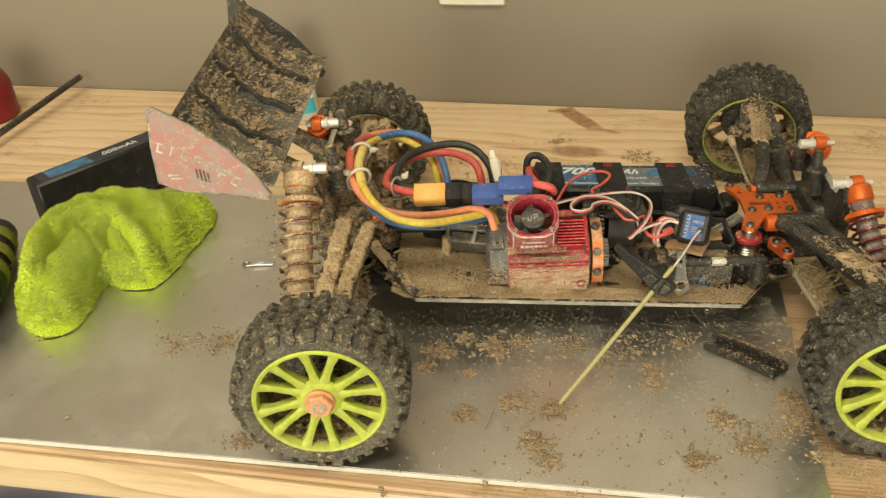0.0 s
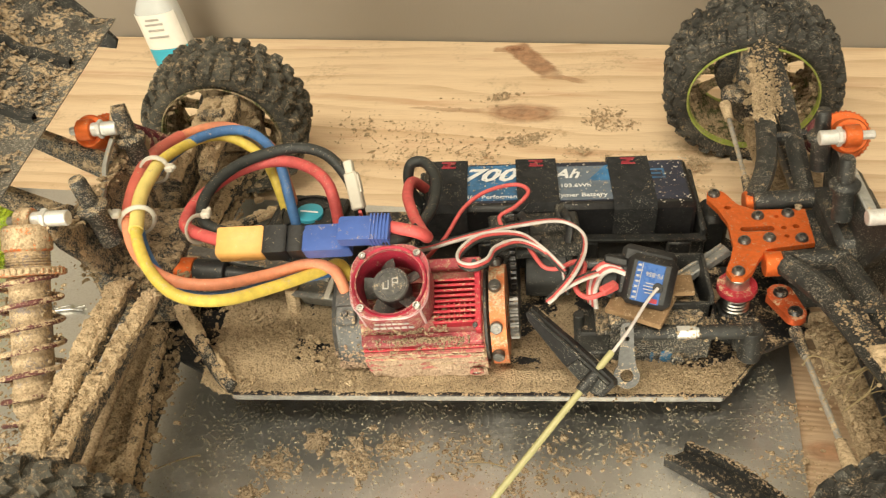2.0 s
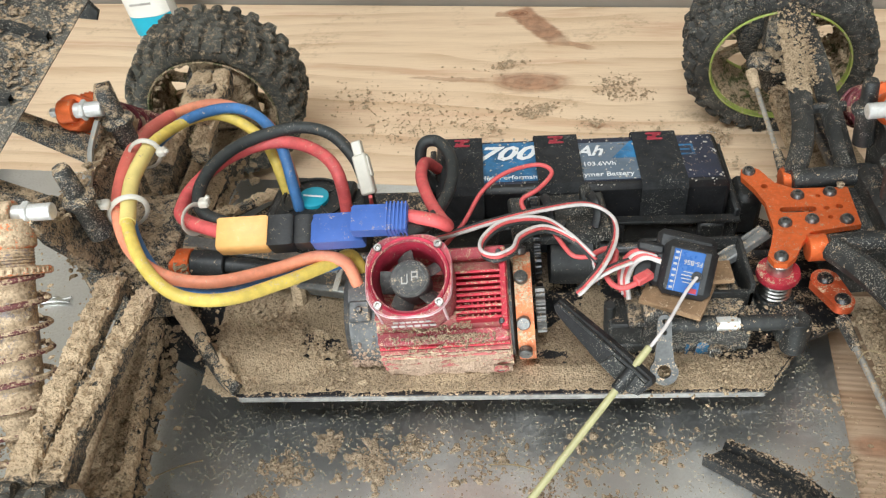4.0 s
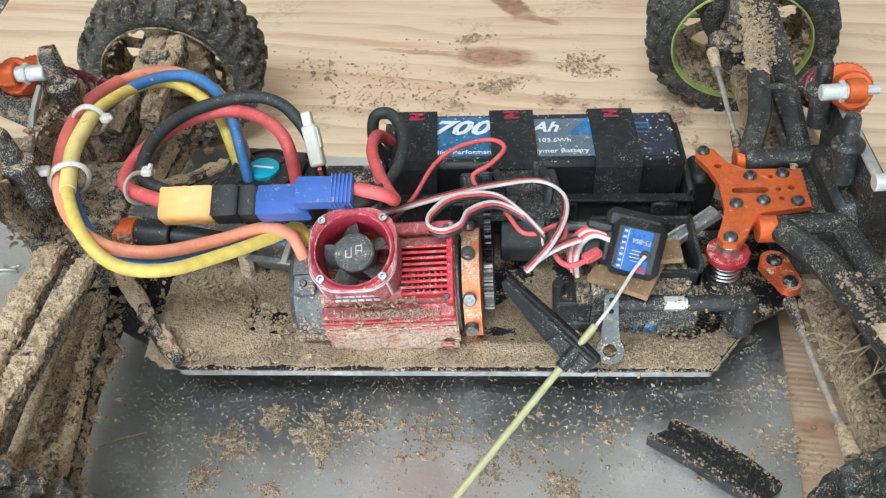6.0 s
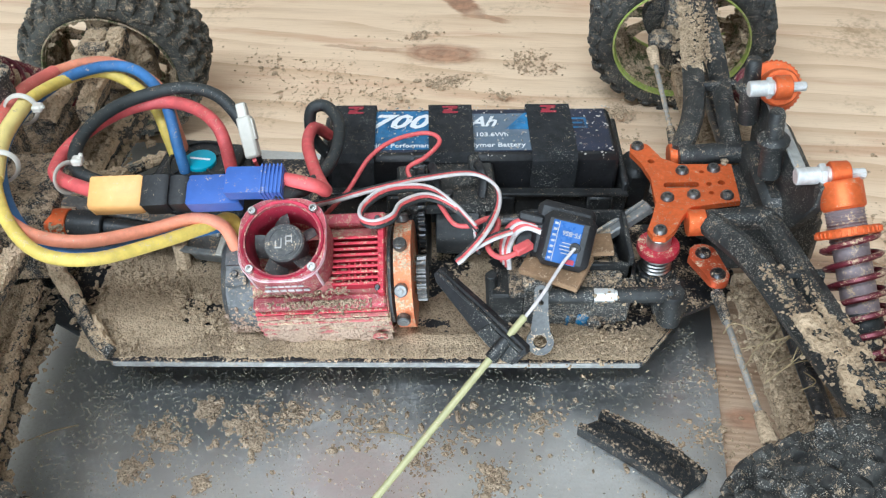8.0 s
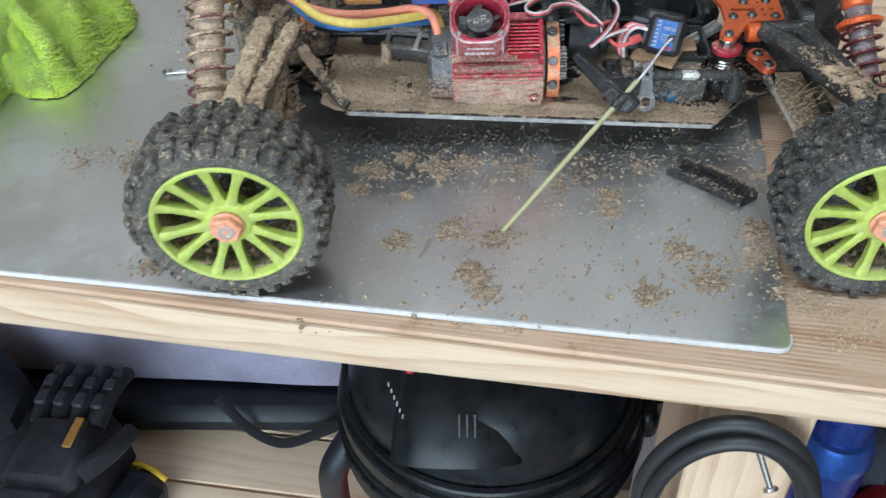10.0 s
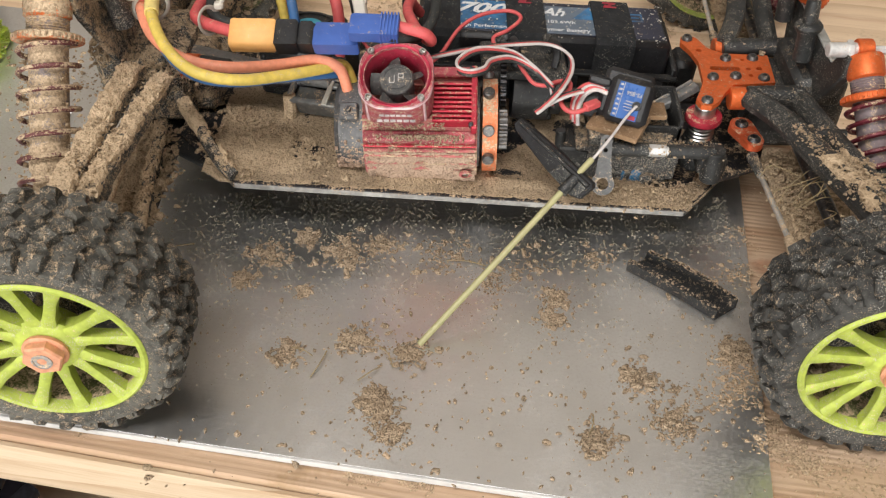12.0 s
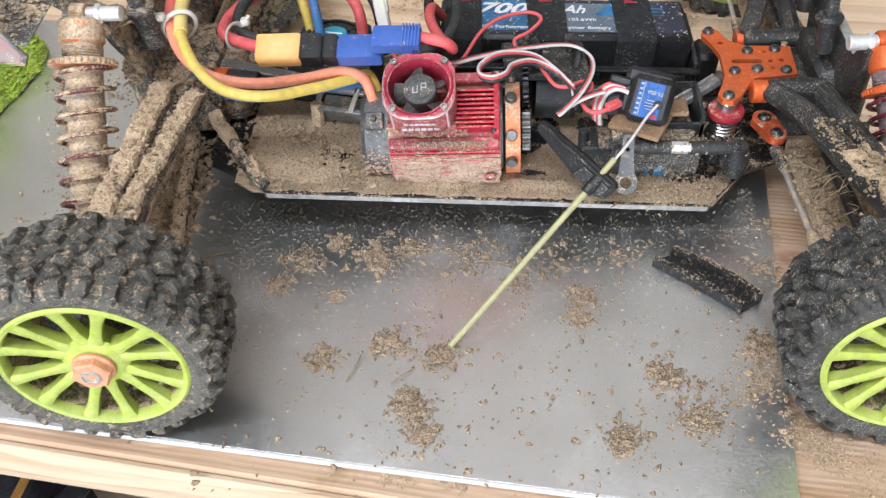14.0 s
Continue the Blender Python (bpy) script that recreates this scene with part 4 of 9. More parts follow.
# ---- motor with its cooling fan ----
MX0, MX1, MYC, MZC, MTILT = 0.0955, 0.165, 0.1512, 0.0515, 26
motor_frame = Matrix.Translation((0, MYC, MZC)) @ Matrix.Rotation(radians(MTILT), 4, "X")
g = Geo()
g.lathe([(0.010, 0), (0.0185, 0.0006), (0.0208, 0.003), (0.0212, 0.012), (0.0205, 0.070), (0.010, 0.071)], axis((MX0, MYC, MZC), (MX0 + 0.1, MYC, MZC)), 40)
motor = part("motor", g, MOTOR_CAN, car, "dark brushless motor can, dusty")
r = random.Random(91)
g = Geo()
for _ in range(420):
    a, x = radians(r.gauss(196, 22)), MX0 + 0.0015 + 0.0135 * r.random()
    g.clod(tuple(motor_frame @ Vector((x, 0.0210 * math.cos(a), 0.0210 * math.sin(a)))), 0.0003 + 0.0013 * r.random() ** 3, r)
part("can_mud", g, PINK_MUD, motor, "mud clinging to the motor can", smooth=0, kind="stuff")
part("can_lug", Geo().box((0.1035, -0.0050, 0.0218), (0.0095, 0.0090, 0.0030), motor_frame, 0.0010), MOTOR_CAN, motor)
part("cap_screw", Geo().cyl(motor_frame @ Vector((0.1035, -0.0050, 0.0230)), motor_frame @ Vector((0.1035, -0.0050, 0.0246)), 0.0015, n=10), STEEL_DARK, motor)
# finned jacket: ribs along the axis, round the can
g = Geo()
R0 = 0.0222
a_from, a_to = -62, 242     # degrees round the can, 90 is the fan side
prof = []
n = 96
for i in range(n + 1):
    a = a_from + (a_to - a_from) * i / n
    top = 74 <= a < 114
    rr = 0.0255 if a % 9 < 5.2 else 0.0228
    if a < 52 or a > 128:
        rr = 0.0246 if a % 11 < 6.5 else 0.0232
    if 114 <= a <= 150 or 52 <= a <= 60:
        rr = 0.0246
    if a < 74:
        rr = 0.0225
    if top:
        rr = rr / max(math.cos(radians(a - 90)), 0.9) * 1.0
    prof.append((rr * math.cos(radians(a)), rr * math.sin(radians(a))))
inner = [(R0 * math.cos(radians(a_from + (a_to - a_from) * i / 30)), R0 * math.sin(radians(a_from + (a_to - a_from) * i / 30))) for i in reversed(range(31))]
# the jacket's cross-section lies in y (first) and z (second); extrude along x
JX0, JX1 = 0.1105, 0.1645
ring = prof + inner
k = len(ring)
vs = [(x, p, q) for x in (JX0, JX1) for p, q in ring]
fs = [(i, (i + 1) % k, k + (i + 1) % k, k + i) for i in range(k)]
np_, ni = len(prof), len(inner)
for side in (0, k):
    for i in range(np_ - 1):
        j = np_ + ni - 1 - int(i / (np_ - 1) * (ni - 1))
        j2 = np_ + ni - 1 - int((i + 1) / (np_ - 1) * (ni - 1))
        q = [side + i, side + i + 1, side + j2] + ([side + j] if j != j2 else [])
        fs.append(tuple(q if side == 0 else reversed(q)))
g.add(vs, fs, motor_frame)
jacket = part("cooling_jacket", g, RED_DUSTY, motor, "red anodised finned cooling jacket", smooth=20)
# fins on top beside the fan, cut by cross slots
for i in range(9):
    y = -0.0125 + i * 0.0024
    part("fin", Geo().box((0.1535, y, 0.0256), (0.0200, 0.0011, 0.0060), motor_frame, 0.0002), RED_ANO, jacket, smooth=30)
for i in range(7):
    part("cross_fin", Geo().box((0.1455 + i * 0.0023, -0.0075, 0.0250), (0.0008, 0.0110, 0.0034), motor_frame, 0.0001), RED_ANO, jacket, smooth=30)
for i in range(3):
    part("flank_fin", Geo().box((0.1375, -0.0198 - 0.0014 * i, 0.0166 - i * 0.0024), (0.0535, 0.0020, 0.0010), motor_frame, 0.0003), (RED_ANO, RED_DUSTY, RED_DUSTY)[i], jacket, smooth=30)
for y in (-0.0145, 0.0145):
    part("jacket_screw", Geo().cyl(motor_frame @ Vector((0.1615, y, 0.0260)), motor_frame @ Vector((0.1615, y, 0.0292)), 0.0012, n=10), STEEL_DARK, jacket)
part("jacket_end", Geo().box((0.1628, 0.0, 0.0255), (0.0028, 0.0330, 0.0062), motor_frame, 0.0005), RED_ANO, jacket, smooth=30)
for s in (-1, 1):
    part("jacket_rail", Geo().box((0.1375, s * 0.0172, 0.0200), (0.053, 0.0054, 0.0040), motor_frame, 0.0008), RED_FAN, jacket, smooth=30)
# mud packed on the flank of the jacket
g = Geo()
nx, na = 90, 60
ids = {}
for i in range(nx + 1):
    for j in range(na + 1):
        x, a = 0.1112 + 0.0525 * i / nx, 148 + 72 * j / na
        e = min(i / nx, 1 - i / nx) * 9
        e2 = min(j / na * 5, (1 - j / na) * 5)
        kk = max(0.0, min(1.0, e, e2))
        n1 = noise.noise(Vector((x * 120, a * 0.09, 1.0)))
        n2 = noise.noise(Vector((x * 500, a * 0.4, 2.0)))
        n3 = noise.noise(Vector((x * 1100, a * 0.9, 5.0)))
        rr = (0.0241 + kk * (0.0003 + 0.0014 * n1) + 0.0009 * n2 + 0.0005 * n3) / max(0.80, math.cos(radians(a - 172)))
        ids[i, j] = len(g.v)
        p = motor_frame @ Vector((x, rr * math.cos(radians(a)), rr * math.sin(radians(a))))
        g.v.append(tuple(p))
for i in range(nx):
    for j in range(na):
        g.f.append((ids[i, j], ids[i, j + 1], ids[i + 1, j + 1], ids[i + 1, j]))
part("jacket_mud", g, PINK_MUD, motor, "mud packed on the jacket's flank", smooth=60, kind="stuff")

g = Geo().lathe([(0.0, 0.0), (0.0029, 0.0), (0.0032, 0.0012), (0.0022, 0.0016), (0.0020, 0.0004), (0.0, 0.0004)], axis(motor_frame @ Vector((0.1592, -0.0262, 0.0000)), motor_frame @ Vector((0.1592, -0.0362, 0.0004))), 16)
part("screw_boss", g, RED_DUSTY, jacket)
part("jacket_screw", Geo().cyl(motor_frame @ Vector((0.1592, -0.0262, 0.0000)), motor_frame @ Vector((0.1592, -0.0276, 0.0000)), 0.0016, n=10), STEEL, jacket)

# fan: square red housing with cut corners, round mouth and five blades
FANX = 0.1275
fan_frame = motor_frame @ Matrix.Translation((FANX, 0.0005, 0.0285))
hs, cc = 0.0165, 0.0115
oct_ = [(sx * (hs - cc) + cc * math.cos(a), sy * (hs - cc) + cc * math.sin(a)) for sx, sy, a0 in ((1, 1, 0), (-1, 1, 90), (-1, -1, 180), (1, -1, 270)) for a in np.radians(np.arange(a0, a0 + 91, 18))]
fan = part("fan_housing", plate_with_holes(oct_, [disc(0, 0, 0.0143, 36)], 0.0, 0.0175, fan_frame), RED_FAN, motor, "red anodised square fan housing, chipped and dusty", smooth=30)
g = Geo()
g.lathe([(0.0128, 0.0020), (0.0130, 0.0110), (0.0139, 0.0150), (0.0150, 0.0178), (0.0158, 0.0181), (0.0163, 0.0172)], fan_frame, 48, ends=False)
part("fan_lip", g, RED_LIP, fan, "flared round mouth with a worn pale rim")
g = Geo()
g.lathe([(0.0, 0.0150), (0.0064, 0.0150), (0.0066, 0.0147), (0.0072, 0.0147), (0.0078, 0.0140), (0.0078, 0.004), (0.0, 0.004)], fan_frame, 32, ends=False)
part("fan_hub", g, FAN_GREY, fan, "black fan hub with a pale printed mark")
for i in range(5):
    g = Geo()
    a = 2 * math.pi * i / 5 + 0.55
    vs = []
    for q in range(5):
        rr = 0.0070 + 0.0056 * q / 4
        for e, (da, zz) in enumerate(((-0.40, 0.0120), (0.0, 0.0095), (0.40, 0.0050))):
            b = a + da * (1.15 - 0.12 * q)
            vs += [(rr * math.cos(b), rr * math.sin(b), zz), (rr * math.cos(b), rr * math.sin(b), zz - 0.0008)]
    fs = []
    for q in range(4):
        for e in range(2):
            o, p = q * 6 + e * 2, (q + 1) * 6 + e * 2
            fs += [(o, p, p + 2, o + 2), (o + 1, o + 3, p + 3, p + 1)]
        fs += [(q * 6, q * 6 + 1, q * 6 + 7, q * 6 + 6), (q * 6 + 4, q * 6 + 10, q * 6 + 11, q * 6 + 5)]
    fs += [(24, 25, 27, 26), (26, 27, 29, 28)]
    g.add(vs, fs, fan_frame)
    part("fan_blade", g, FAN_GREY, fan)
g = Geo()
for x0, y0, sx, sy in ((-0.0034, -0.0012, 0.0006, 0.0034), (-0.0022, -0.0026, 0.0030, 0.0006), (-0.0010, -0.0004, 0.0006, 0.0042), (0.0010, 0.0006, 0.0006, 0.0042), (0.0022, 0.0024, 0.0030, 0.0006), (0.0034, 0.0010, 0.0006, 0.0034), (0.0022, 0.0002, 0.0026, 0.0006)):
    g.box((x0 * 0.9, y0 * 0.9, 0.0151), (sx * 0.75, sy * 0.9, 0.0003), fan_frame, 0.00005)
part("hub_mark", g, PRINT_DIM, fan, "pale printed bars")
g = Geo()
g.lathe([(0.0054, 0.01502), (0.0054, 0.0153), (0.0057, 0.0153), (0.0057, 0.01502)], fan_frame, 32, ends=False)
part("hub_ring", g, STEEL_DARK, fan)
for sx in (-1, 1):
    for sy in (-1, 1):
        g = Geo()
        g.lathe([(0.0, 0.0178), (0.0006, 0.0178), (0.0009, 0.0188), (0.0015, 0.0188), (0.0017, 0.0184), (0.0017, 0.0170), (0.0, 0.0170)], fan_frame @ Matrix.Translation((sx * 0.0117, sy * 0.0117, 0.0006)), 12, ends=False)
        part("fan_screw", g, STEEL, fan)
edge_run = [(x, y) for x, y in oct_ if y < 0.004]
g = Geo().tube([fan_frame @ Vector((x * 0.985, y * 0.985, 0.0168)) for x, y in oct_], 0.0007, 6, 1, True).tube([fan_frame @ Vector((x * 0.965, y * 0.965, 0.0166)) for x, y in sorted(edge_run, key=lambda p: math.atan2(p[1] - 0.004, p[0]))], 0.0010, 6, 2)
part("worn_edge", g, WORN_EDGE, fan, "paint worn off the housing's edge")
for sx in (-1, 1):
    g = Geo().tube([fan_frame @ Vector((sx * 0.0129, -0.0130, 0.0160)), fan_frame @ Vector((sx * 0.0130, -0.0131, 0.0005))], 0.0007, 6, 1)
    part("worn_edge", g, WORN_EDGE, fan)
# worn print on the housing's side, as bars
g = Geo()
for zz, w, h in ((0.0105, 0.015, 0.0016), (0.0055, 0.018, 0.0022)):
    for i in range(6):
        g.box((-w / 2 + w * (i + 0.5) / 6, -hs - 0.0001, zz), (w / 7.5, 0.0003, h), fan_frame, 0.00005)
part("housing_print", g, PLATE_WORN, fan, "worn white lettering as bars")
g = Geo()
for i in range(90):
    x, y = rng.uniform(-0.017, 0.017), -hs - rng.uniform(-0.001, 0.0015)
    g.clod(tuple(fan_frame @ Vector((x, y, rng.uniform(-0.001, 0.002)))), rng.uniform(0.0003, 0.0009), rng)
for i in range(60):
    g.clod(tuple(motor_frame @ Vector((rng.uniform(0.107, 0.163), rng.gauss(-0.0195, 0.0012), rng.uniform(0.0150, 0.0195)))), rng.uniform(0.0004, 0.0011), rng)
for i in range(420):
    x = min(rng.gauss(0.1400, 0.010), 0.158)
    g.clod(tuple(motor_frame @ Vector((x, -0.0172 - abs(rng.gauss(0, 0.0016)), 0.0218 + rng.uniform(0, 0.0008)))), rng.uniform(0.0002, 0.0008), rng)
for i in range(160):
    g.clod(tuple(motor_frame @ Vector((rng.uniform(0.1450, 0.1490), rng.uniform(-0.0165, -0.004), 0.0262 + rng.uniform(0, 0.001)))), rng.uniform(0.0002, 0.0006), rng)
part("motor_crumb", g, CRUMB, motor, "crumbs of mud on the motor", smooth=0, kind="stuff")

# motor mount, pinion, spur gear
g = Geo()
mf = Matrix.Translation((0.1655, MYC, MZC)) @ Matrix.Rotation(radians(90), 4, "Y") @ Matrix.Rotation(radians(90), 4, "Z")
outl = [(0.0226 * math.cos(radians(a)), 0.0226 * math.sin(radians(a))) for a in range(-60, 241, 10)]
g = plate_with_holes(outl, [disc(0, 0, 0.009, 20)], 0.0015, 0.0085, mf)
mount = part("motor_mount", g, ORANGE_DULL, car, "orange anodised motor mount, muddy", smooth=30)
for a in (150, 105, 60, 185):
    d = Vector((0, math.cos(radians(a)), math.sin(radians(a))))
    p = Vector((0.1698, MYC, MZC)) + d * 0.0225
    g = Geo().cyl(p, p + d * 0.0032, 0.0028, n=12)
    g.cyl(p + d * 0.0030, p + d * 0.0034, 0.0012, n=6)
    part("cap_screw", g, STEEL_WORN, mount)


def gear(name, x0, x1, y, z, r, teeth, mat, label):
    g = Geo()
    poly = []
    for i in range(teeth):
        a = 2 * math.pi * i / teeth
        s = 2 * math.pi / teeth
        poly += [(r * 0.88 * math.cos(a), r * 0.88 * math.sin(a)), (r * math.cos(a + s * 0.25), r * math.sin(a + s * 0.25)), (r * math.cos(a + s * 0.5), r * math.sin(a + s * 0.5)), (r * 0.88 * math.cos(a + s * 0.75), r * 0.88 * math.sin(a + s * 0.75))]
    g.prism(poly, 0, x1 - x0, Matrix.Translation((x0, y, z)) @ Matrix.Rotation(radians(90), 4, "Y"), 0.0002)
    return part(name, g, mat, car, label, smooth=20)


gear("pinion", 0.1750, 0.1792, MYC - 0.002, MZC - 0.001, 0.0098, 17, STEEL_WORN, "small steel pinion gear")
gear("spur_gear", 0.1758, 0.1788, CY - 0.002, 0.0500, 0.0240, 52, STEEL_DARK, "large dark spur gear")
g = Geo()
g.lathe([(0.004, 0), (0.0135, 0.0005), (0.0140, 0.004), (0.0140, 0.019), (0.0105, 0.021), (0.0105, 0.026), (0.004, 0.027)], axis((0.182, CY - 0.002, 0.047), (0.3, CY - 0.002, 0.039)), 24)
part("centre_gearbox", g, PLASTIC, car, "black centre differential")
# brace over the centre, with a wire clip
g = Geo()
m = on_car(0.1880, CY + 0.005, 0.0335) @ Matrix.Rotation(radians(4), 4, "Z")
g.box((0, 0, 0), (0.044, 0.030, 0.005), m, 0.0012)
g.box((-0.012, 0.010, 0.004), (0.004, 0.008, 0.008), m, 0.001)
g.box((0.013, 0.008, 0.004), (0.005, 0.010, 0.010), m, 0.001)
g.box((-0.014, -0.013, -0.014), (0.005, 0.004, 0.026), m, 0.001)
g.box((0.014, -0.013, -0.014), (0.005, 0.004, 0.026), m, 0.001)
brace = part("centre_brace", g, PLASTIC_GRITTY, car, "black top brace, muddy")
for dx, dy in ((-0.013, 0.012), (0.013, 0.012), (0.0, -0.008)):
    p = m @ Vector((dx, dy, 0.0022))
    part("cap_screw", Geo().cyl(p, p + Vector((0, 0, 0.0028)), 0.0024, n=12), STEEL_DARK, brace)
# clips that hold the wires
for dx in (-0.006, 0.0145):
    g = Geo()
    g.tube([m @ Vector((dx, 0.006, 0.002)), m @ Vector((dx - 0.001, 0.004, 0.010)), m @ Vector((dx, -0.003, 0.0125)), m @ Vector((dx + 0.001, -0.008, 0.009)), m @ Vector((dx, -0.010, 0.003))], 0.0021, 8, 5, flat=0.6)
    part("wire_clip", g, PLASTIC_CLEAN, brace)
# drive shafts along the middle
part("drive_shaft_rear", Geo().cyl((0.018, CY - 0.001, 0.052), (0.176, CY - 0.001, 0.0490), 0.0030, n=10), STEEL_DARK, car)
part("drive_shaft_front", Geo().cyl((0.205, CY - 0.001, 0.046), (0.305, CY - 0.001, 0.042), 0.0030, n=10), STEEL_DARK, car)
g = Geo()
g.cyl((0.0160, 0.1730, 0.0700), (0.0250, 0.1725, 0.0695), 0.0066, n=10)
part("orange_collar", g, ORANGE, car, "orange ribbed collar")
part("shaft_cup", Geo().cyl((0.0250, 0.1725, 0.0695), (0.0400, 0.1715, 0.0680), 0.0060, n=14).cyl((0.0400, 0.1715, 0.0680), (0.0640, 0.1700, 0.0650), 0.0034, n=10), PLASTIC, car)
# long flat chassis brace
part("chassis_brace", Geo().box((0, 0, 0), (0.080, 0.007, 0.003), Matrix.Translation((0.052, 0.178, 0.068)) @ Matrix.Rotation(radians(6), 4, "Y") @ Matrix.Rotation(radians(-12), 4, "Z"), 0.0006), GREY_ARM, car, "grey metal brace bar")
part("chassis_brace_front", Geo().box((0, 0, 0), (0.036, 0.006, 0.004), Matrix.Translation((0.262, 0.178, 0.047)) @ Matrix.Rotation(radians(-22), 4, "Y") @ Matrix.Rotation(radians(22), 4, "Z"), 0.0006).box((0, 0.0015, 0.003), (0.034, 0.0015, 0.002), Matrix.Translation((0.262, 0.178, 0.047)) @ Matrix.Rotation(radians(-22), 4, "Y") @ Matrix.Rotation(radians(22), 4, "Z"), 0.0004), GREY_ARM, car, "grey metal brace bar")

for a_, b_, w_, n_, sd in (((0.036, 0.170, 0.042), (0.086, 0.138, 0.040), 0.022, 200, 5), ((0.030, 0.150, 0.042), (0.050, 0.126, 0.041), 0.014, 120, 6)):
    r = random.Random(sd)
    g = Geo()
    for _ in range(n_ * 5):
        p = Vector(a_).lerp(Vector(b_), r.random()) + Vector((r.gauss(0, w_ * 0.3), r.gauss(0, w_ * 0.3), 0))
        if p.y > 0.1245 + max(0.0, 0.72 * (0.046 - p.x)):
            g.clod((p.x, p.y, cz(p.x) + 0.002), 0.0004 + 0.0022 * r.random() ** 3, r)
    part("crumbled_mud", g, MUD_SHADED, chassis, "heap of crumbled mud", smooth=0, kind="stuff")

# ---- gearboxes, towers, suspension ----


def beam(g, a, b, w0, w1, h0, h1, roll=0.0, ch=0.0012):
    """A tapered bar from a to b: widths and heights at its ends."""
    m = axis(a, b)
    ln = (Vector(b) - Vector(a)).length
    up = m.to_3x3().inverted() @ Vector((0, 0, 1))
    ang = math.atan2(up.y, up.x)
    m = m @ Matrix.Rotation(ang + radians(roll), 4, "Z")      # local x is up
    vs, fs = [], []
    rings = []
    for k, (w, h) in ((0.0, (w0, h0)), (1.0, (w1, h1))):
        c = min(ch, w * 0.3, h * 0.3)
        ring = [(h / 2 - c, -w / 2), (h / 2, -w / 2 + c), (h / 2, w / 2 - c), (h / 2 - c, w / 2), (-h / 2 + c, w / 2), (-h / 2, w / 2 - c), (-h / 2, -w / 2 + c), (-h / 2 + c, -w / 2)]
        rings.append([(x, y, k * ln) for x, y in ring])
    vs = rings[0] + rings[1]
    fs = [(i, (i + 1) % 8, 8 + (i + 1) % 8, 8 + i) for i in range(8)] + [tuple(reversed(range(8))), tuple(range(8, 16))]
    return g.add(vs, fs, m)


def mud_on(name, a, b, width, n, rmin, rmax, parent, seed, spread=0.35, up=0.0, mat=None, label="lumps of dried mud"):
    """Lumps of mud strewn along a bar from a to b."""
    r = random.Random(seed)
    g = Geo()
    a, b = Vector(a), Vector(b)
    d = (b - a).normalized()
    side = d.cross(Vector((0, 0, 1))).normalized()
    for _ in range(int(n * 6)):
        off = r.gauss(0, width * spread)
        p = a.lerp(b, r.random()) + side * off + Vector((0, 0, up + r.gauss(0, width * 0.06) - abs(off) * 0.15))
        k = r.random()
        g.clod(tuple(p), rmin * 0.35 + (rmax * 0.95 - rmin * 0.35) * k * k * k, r, 0.8)
    return part(name, g, mat or MUD_SHADED, parent, label, smooth=0, kind="stuff")


def crust_on(name, a, b, width, height, parent, seed, mat=None, label="crust of caked mud", patchy=0.0):
    """A crust of caked mud along a bar from a to b, broken through in places."""
    g = Geo()
    a, b = Vector(a), Vector(b)
    d = (b - a).normalized()
    side = d.cross(Vector((0, 0, 1))).normalized()
    top = side.cross(d)
    nl, na = max(8, int((b - a).length / 0.0008)), 30
    for i in range(nl + 1):
        p = a.lerp(b, i / nl)
        end = min(1.0, min(i, nl - i) / 4 + 0.05)
        wob = 0.0012 * noise.noise(p * 70 + Vector((seed, 0, 0)))
        for j in range(na + 1):
            t_ = math.pi * j / na
            c_, s_ = math.cos(t_), math.sin(t_)
            u, w = math.copysign(abs(c_) ** 0.6, c_), max(s_, 0.0) ** 0.6
            q = p + side * (u * width / 2 + wob) + top * (w * height * end)
            n1, n2, n3 = noise.noise(q * 90 + Vector((seed, 1, 0))), noise.noise(q * 300), noise.noise(q * 850)
            gap = max(0.0, noise.noise(q * 130 + Vector((3, seed, 0))) - 0.42 + patchy) * 0.016
            k = 0.0012 * n1 + 0.0012 * n2 + 0.0011 * n3 - gap
            g.v.append(tuple(q + (side * u * 0.6 + top * w) * k))
    for i in range(nl):
        for j in range(na):
            o = i * (na + 1) + j
            g.f.append((o, o + 1, o + na + 2, o + na + 1))
    return part(name, g, mat or CAKE_LIT, parent, label, smooth=35, kind="stuff")


# side guards
for s in (-1, 1):
    g = Geo()
    g.tube([(0.010, CY + s * 0.006, 0.062), (0.014, CY + s * 0.024, 0.056), (0.027, CY + s * 0.042, 0.049), (0.040, CY + s * 0.060, 0.043), (0.047, CY + s * 0.066, 0.040)], (0.0040, 0.0034), 8, 4, flat=0.75)
    sg = part("side_guard", g, PLASTIC_CAKED, car, "mud-coated side guard rib")
    crust_on("guard_crust", (0.014, CY + s * 0.024, 0.0560), (0.0285, CY + s * 0.044, 0.0482), 0.0074, 0.0040, sg, 21.0 + s, patchy=0.05)
    crust_on("guard_crust", (0.0275, CY + s * 0.0425, 0.0487), (0.0465, CY + s * 0.0655, 0.0402), 0.0066, 0.0036, sg, 23.0 + s, patchy=0.12)

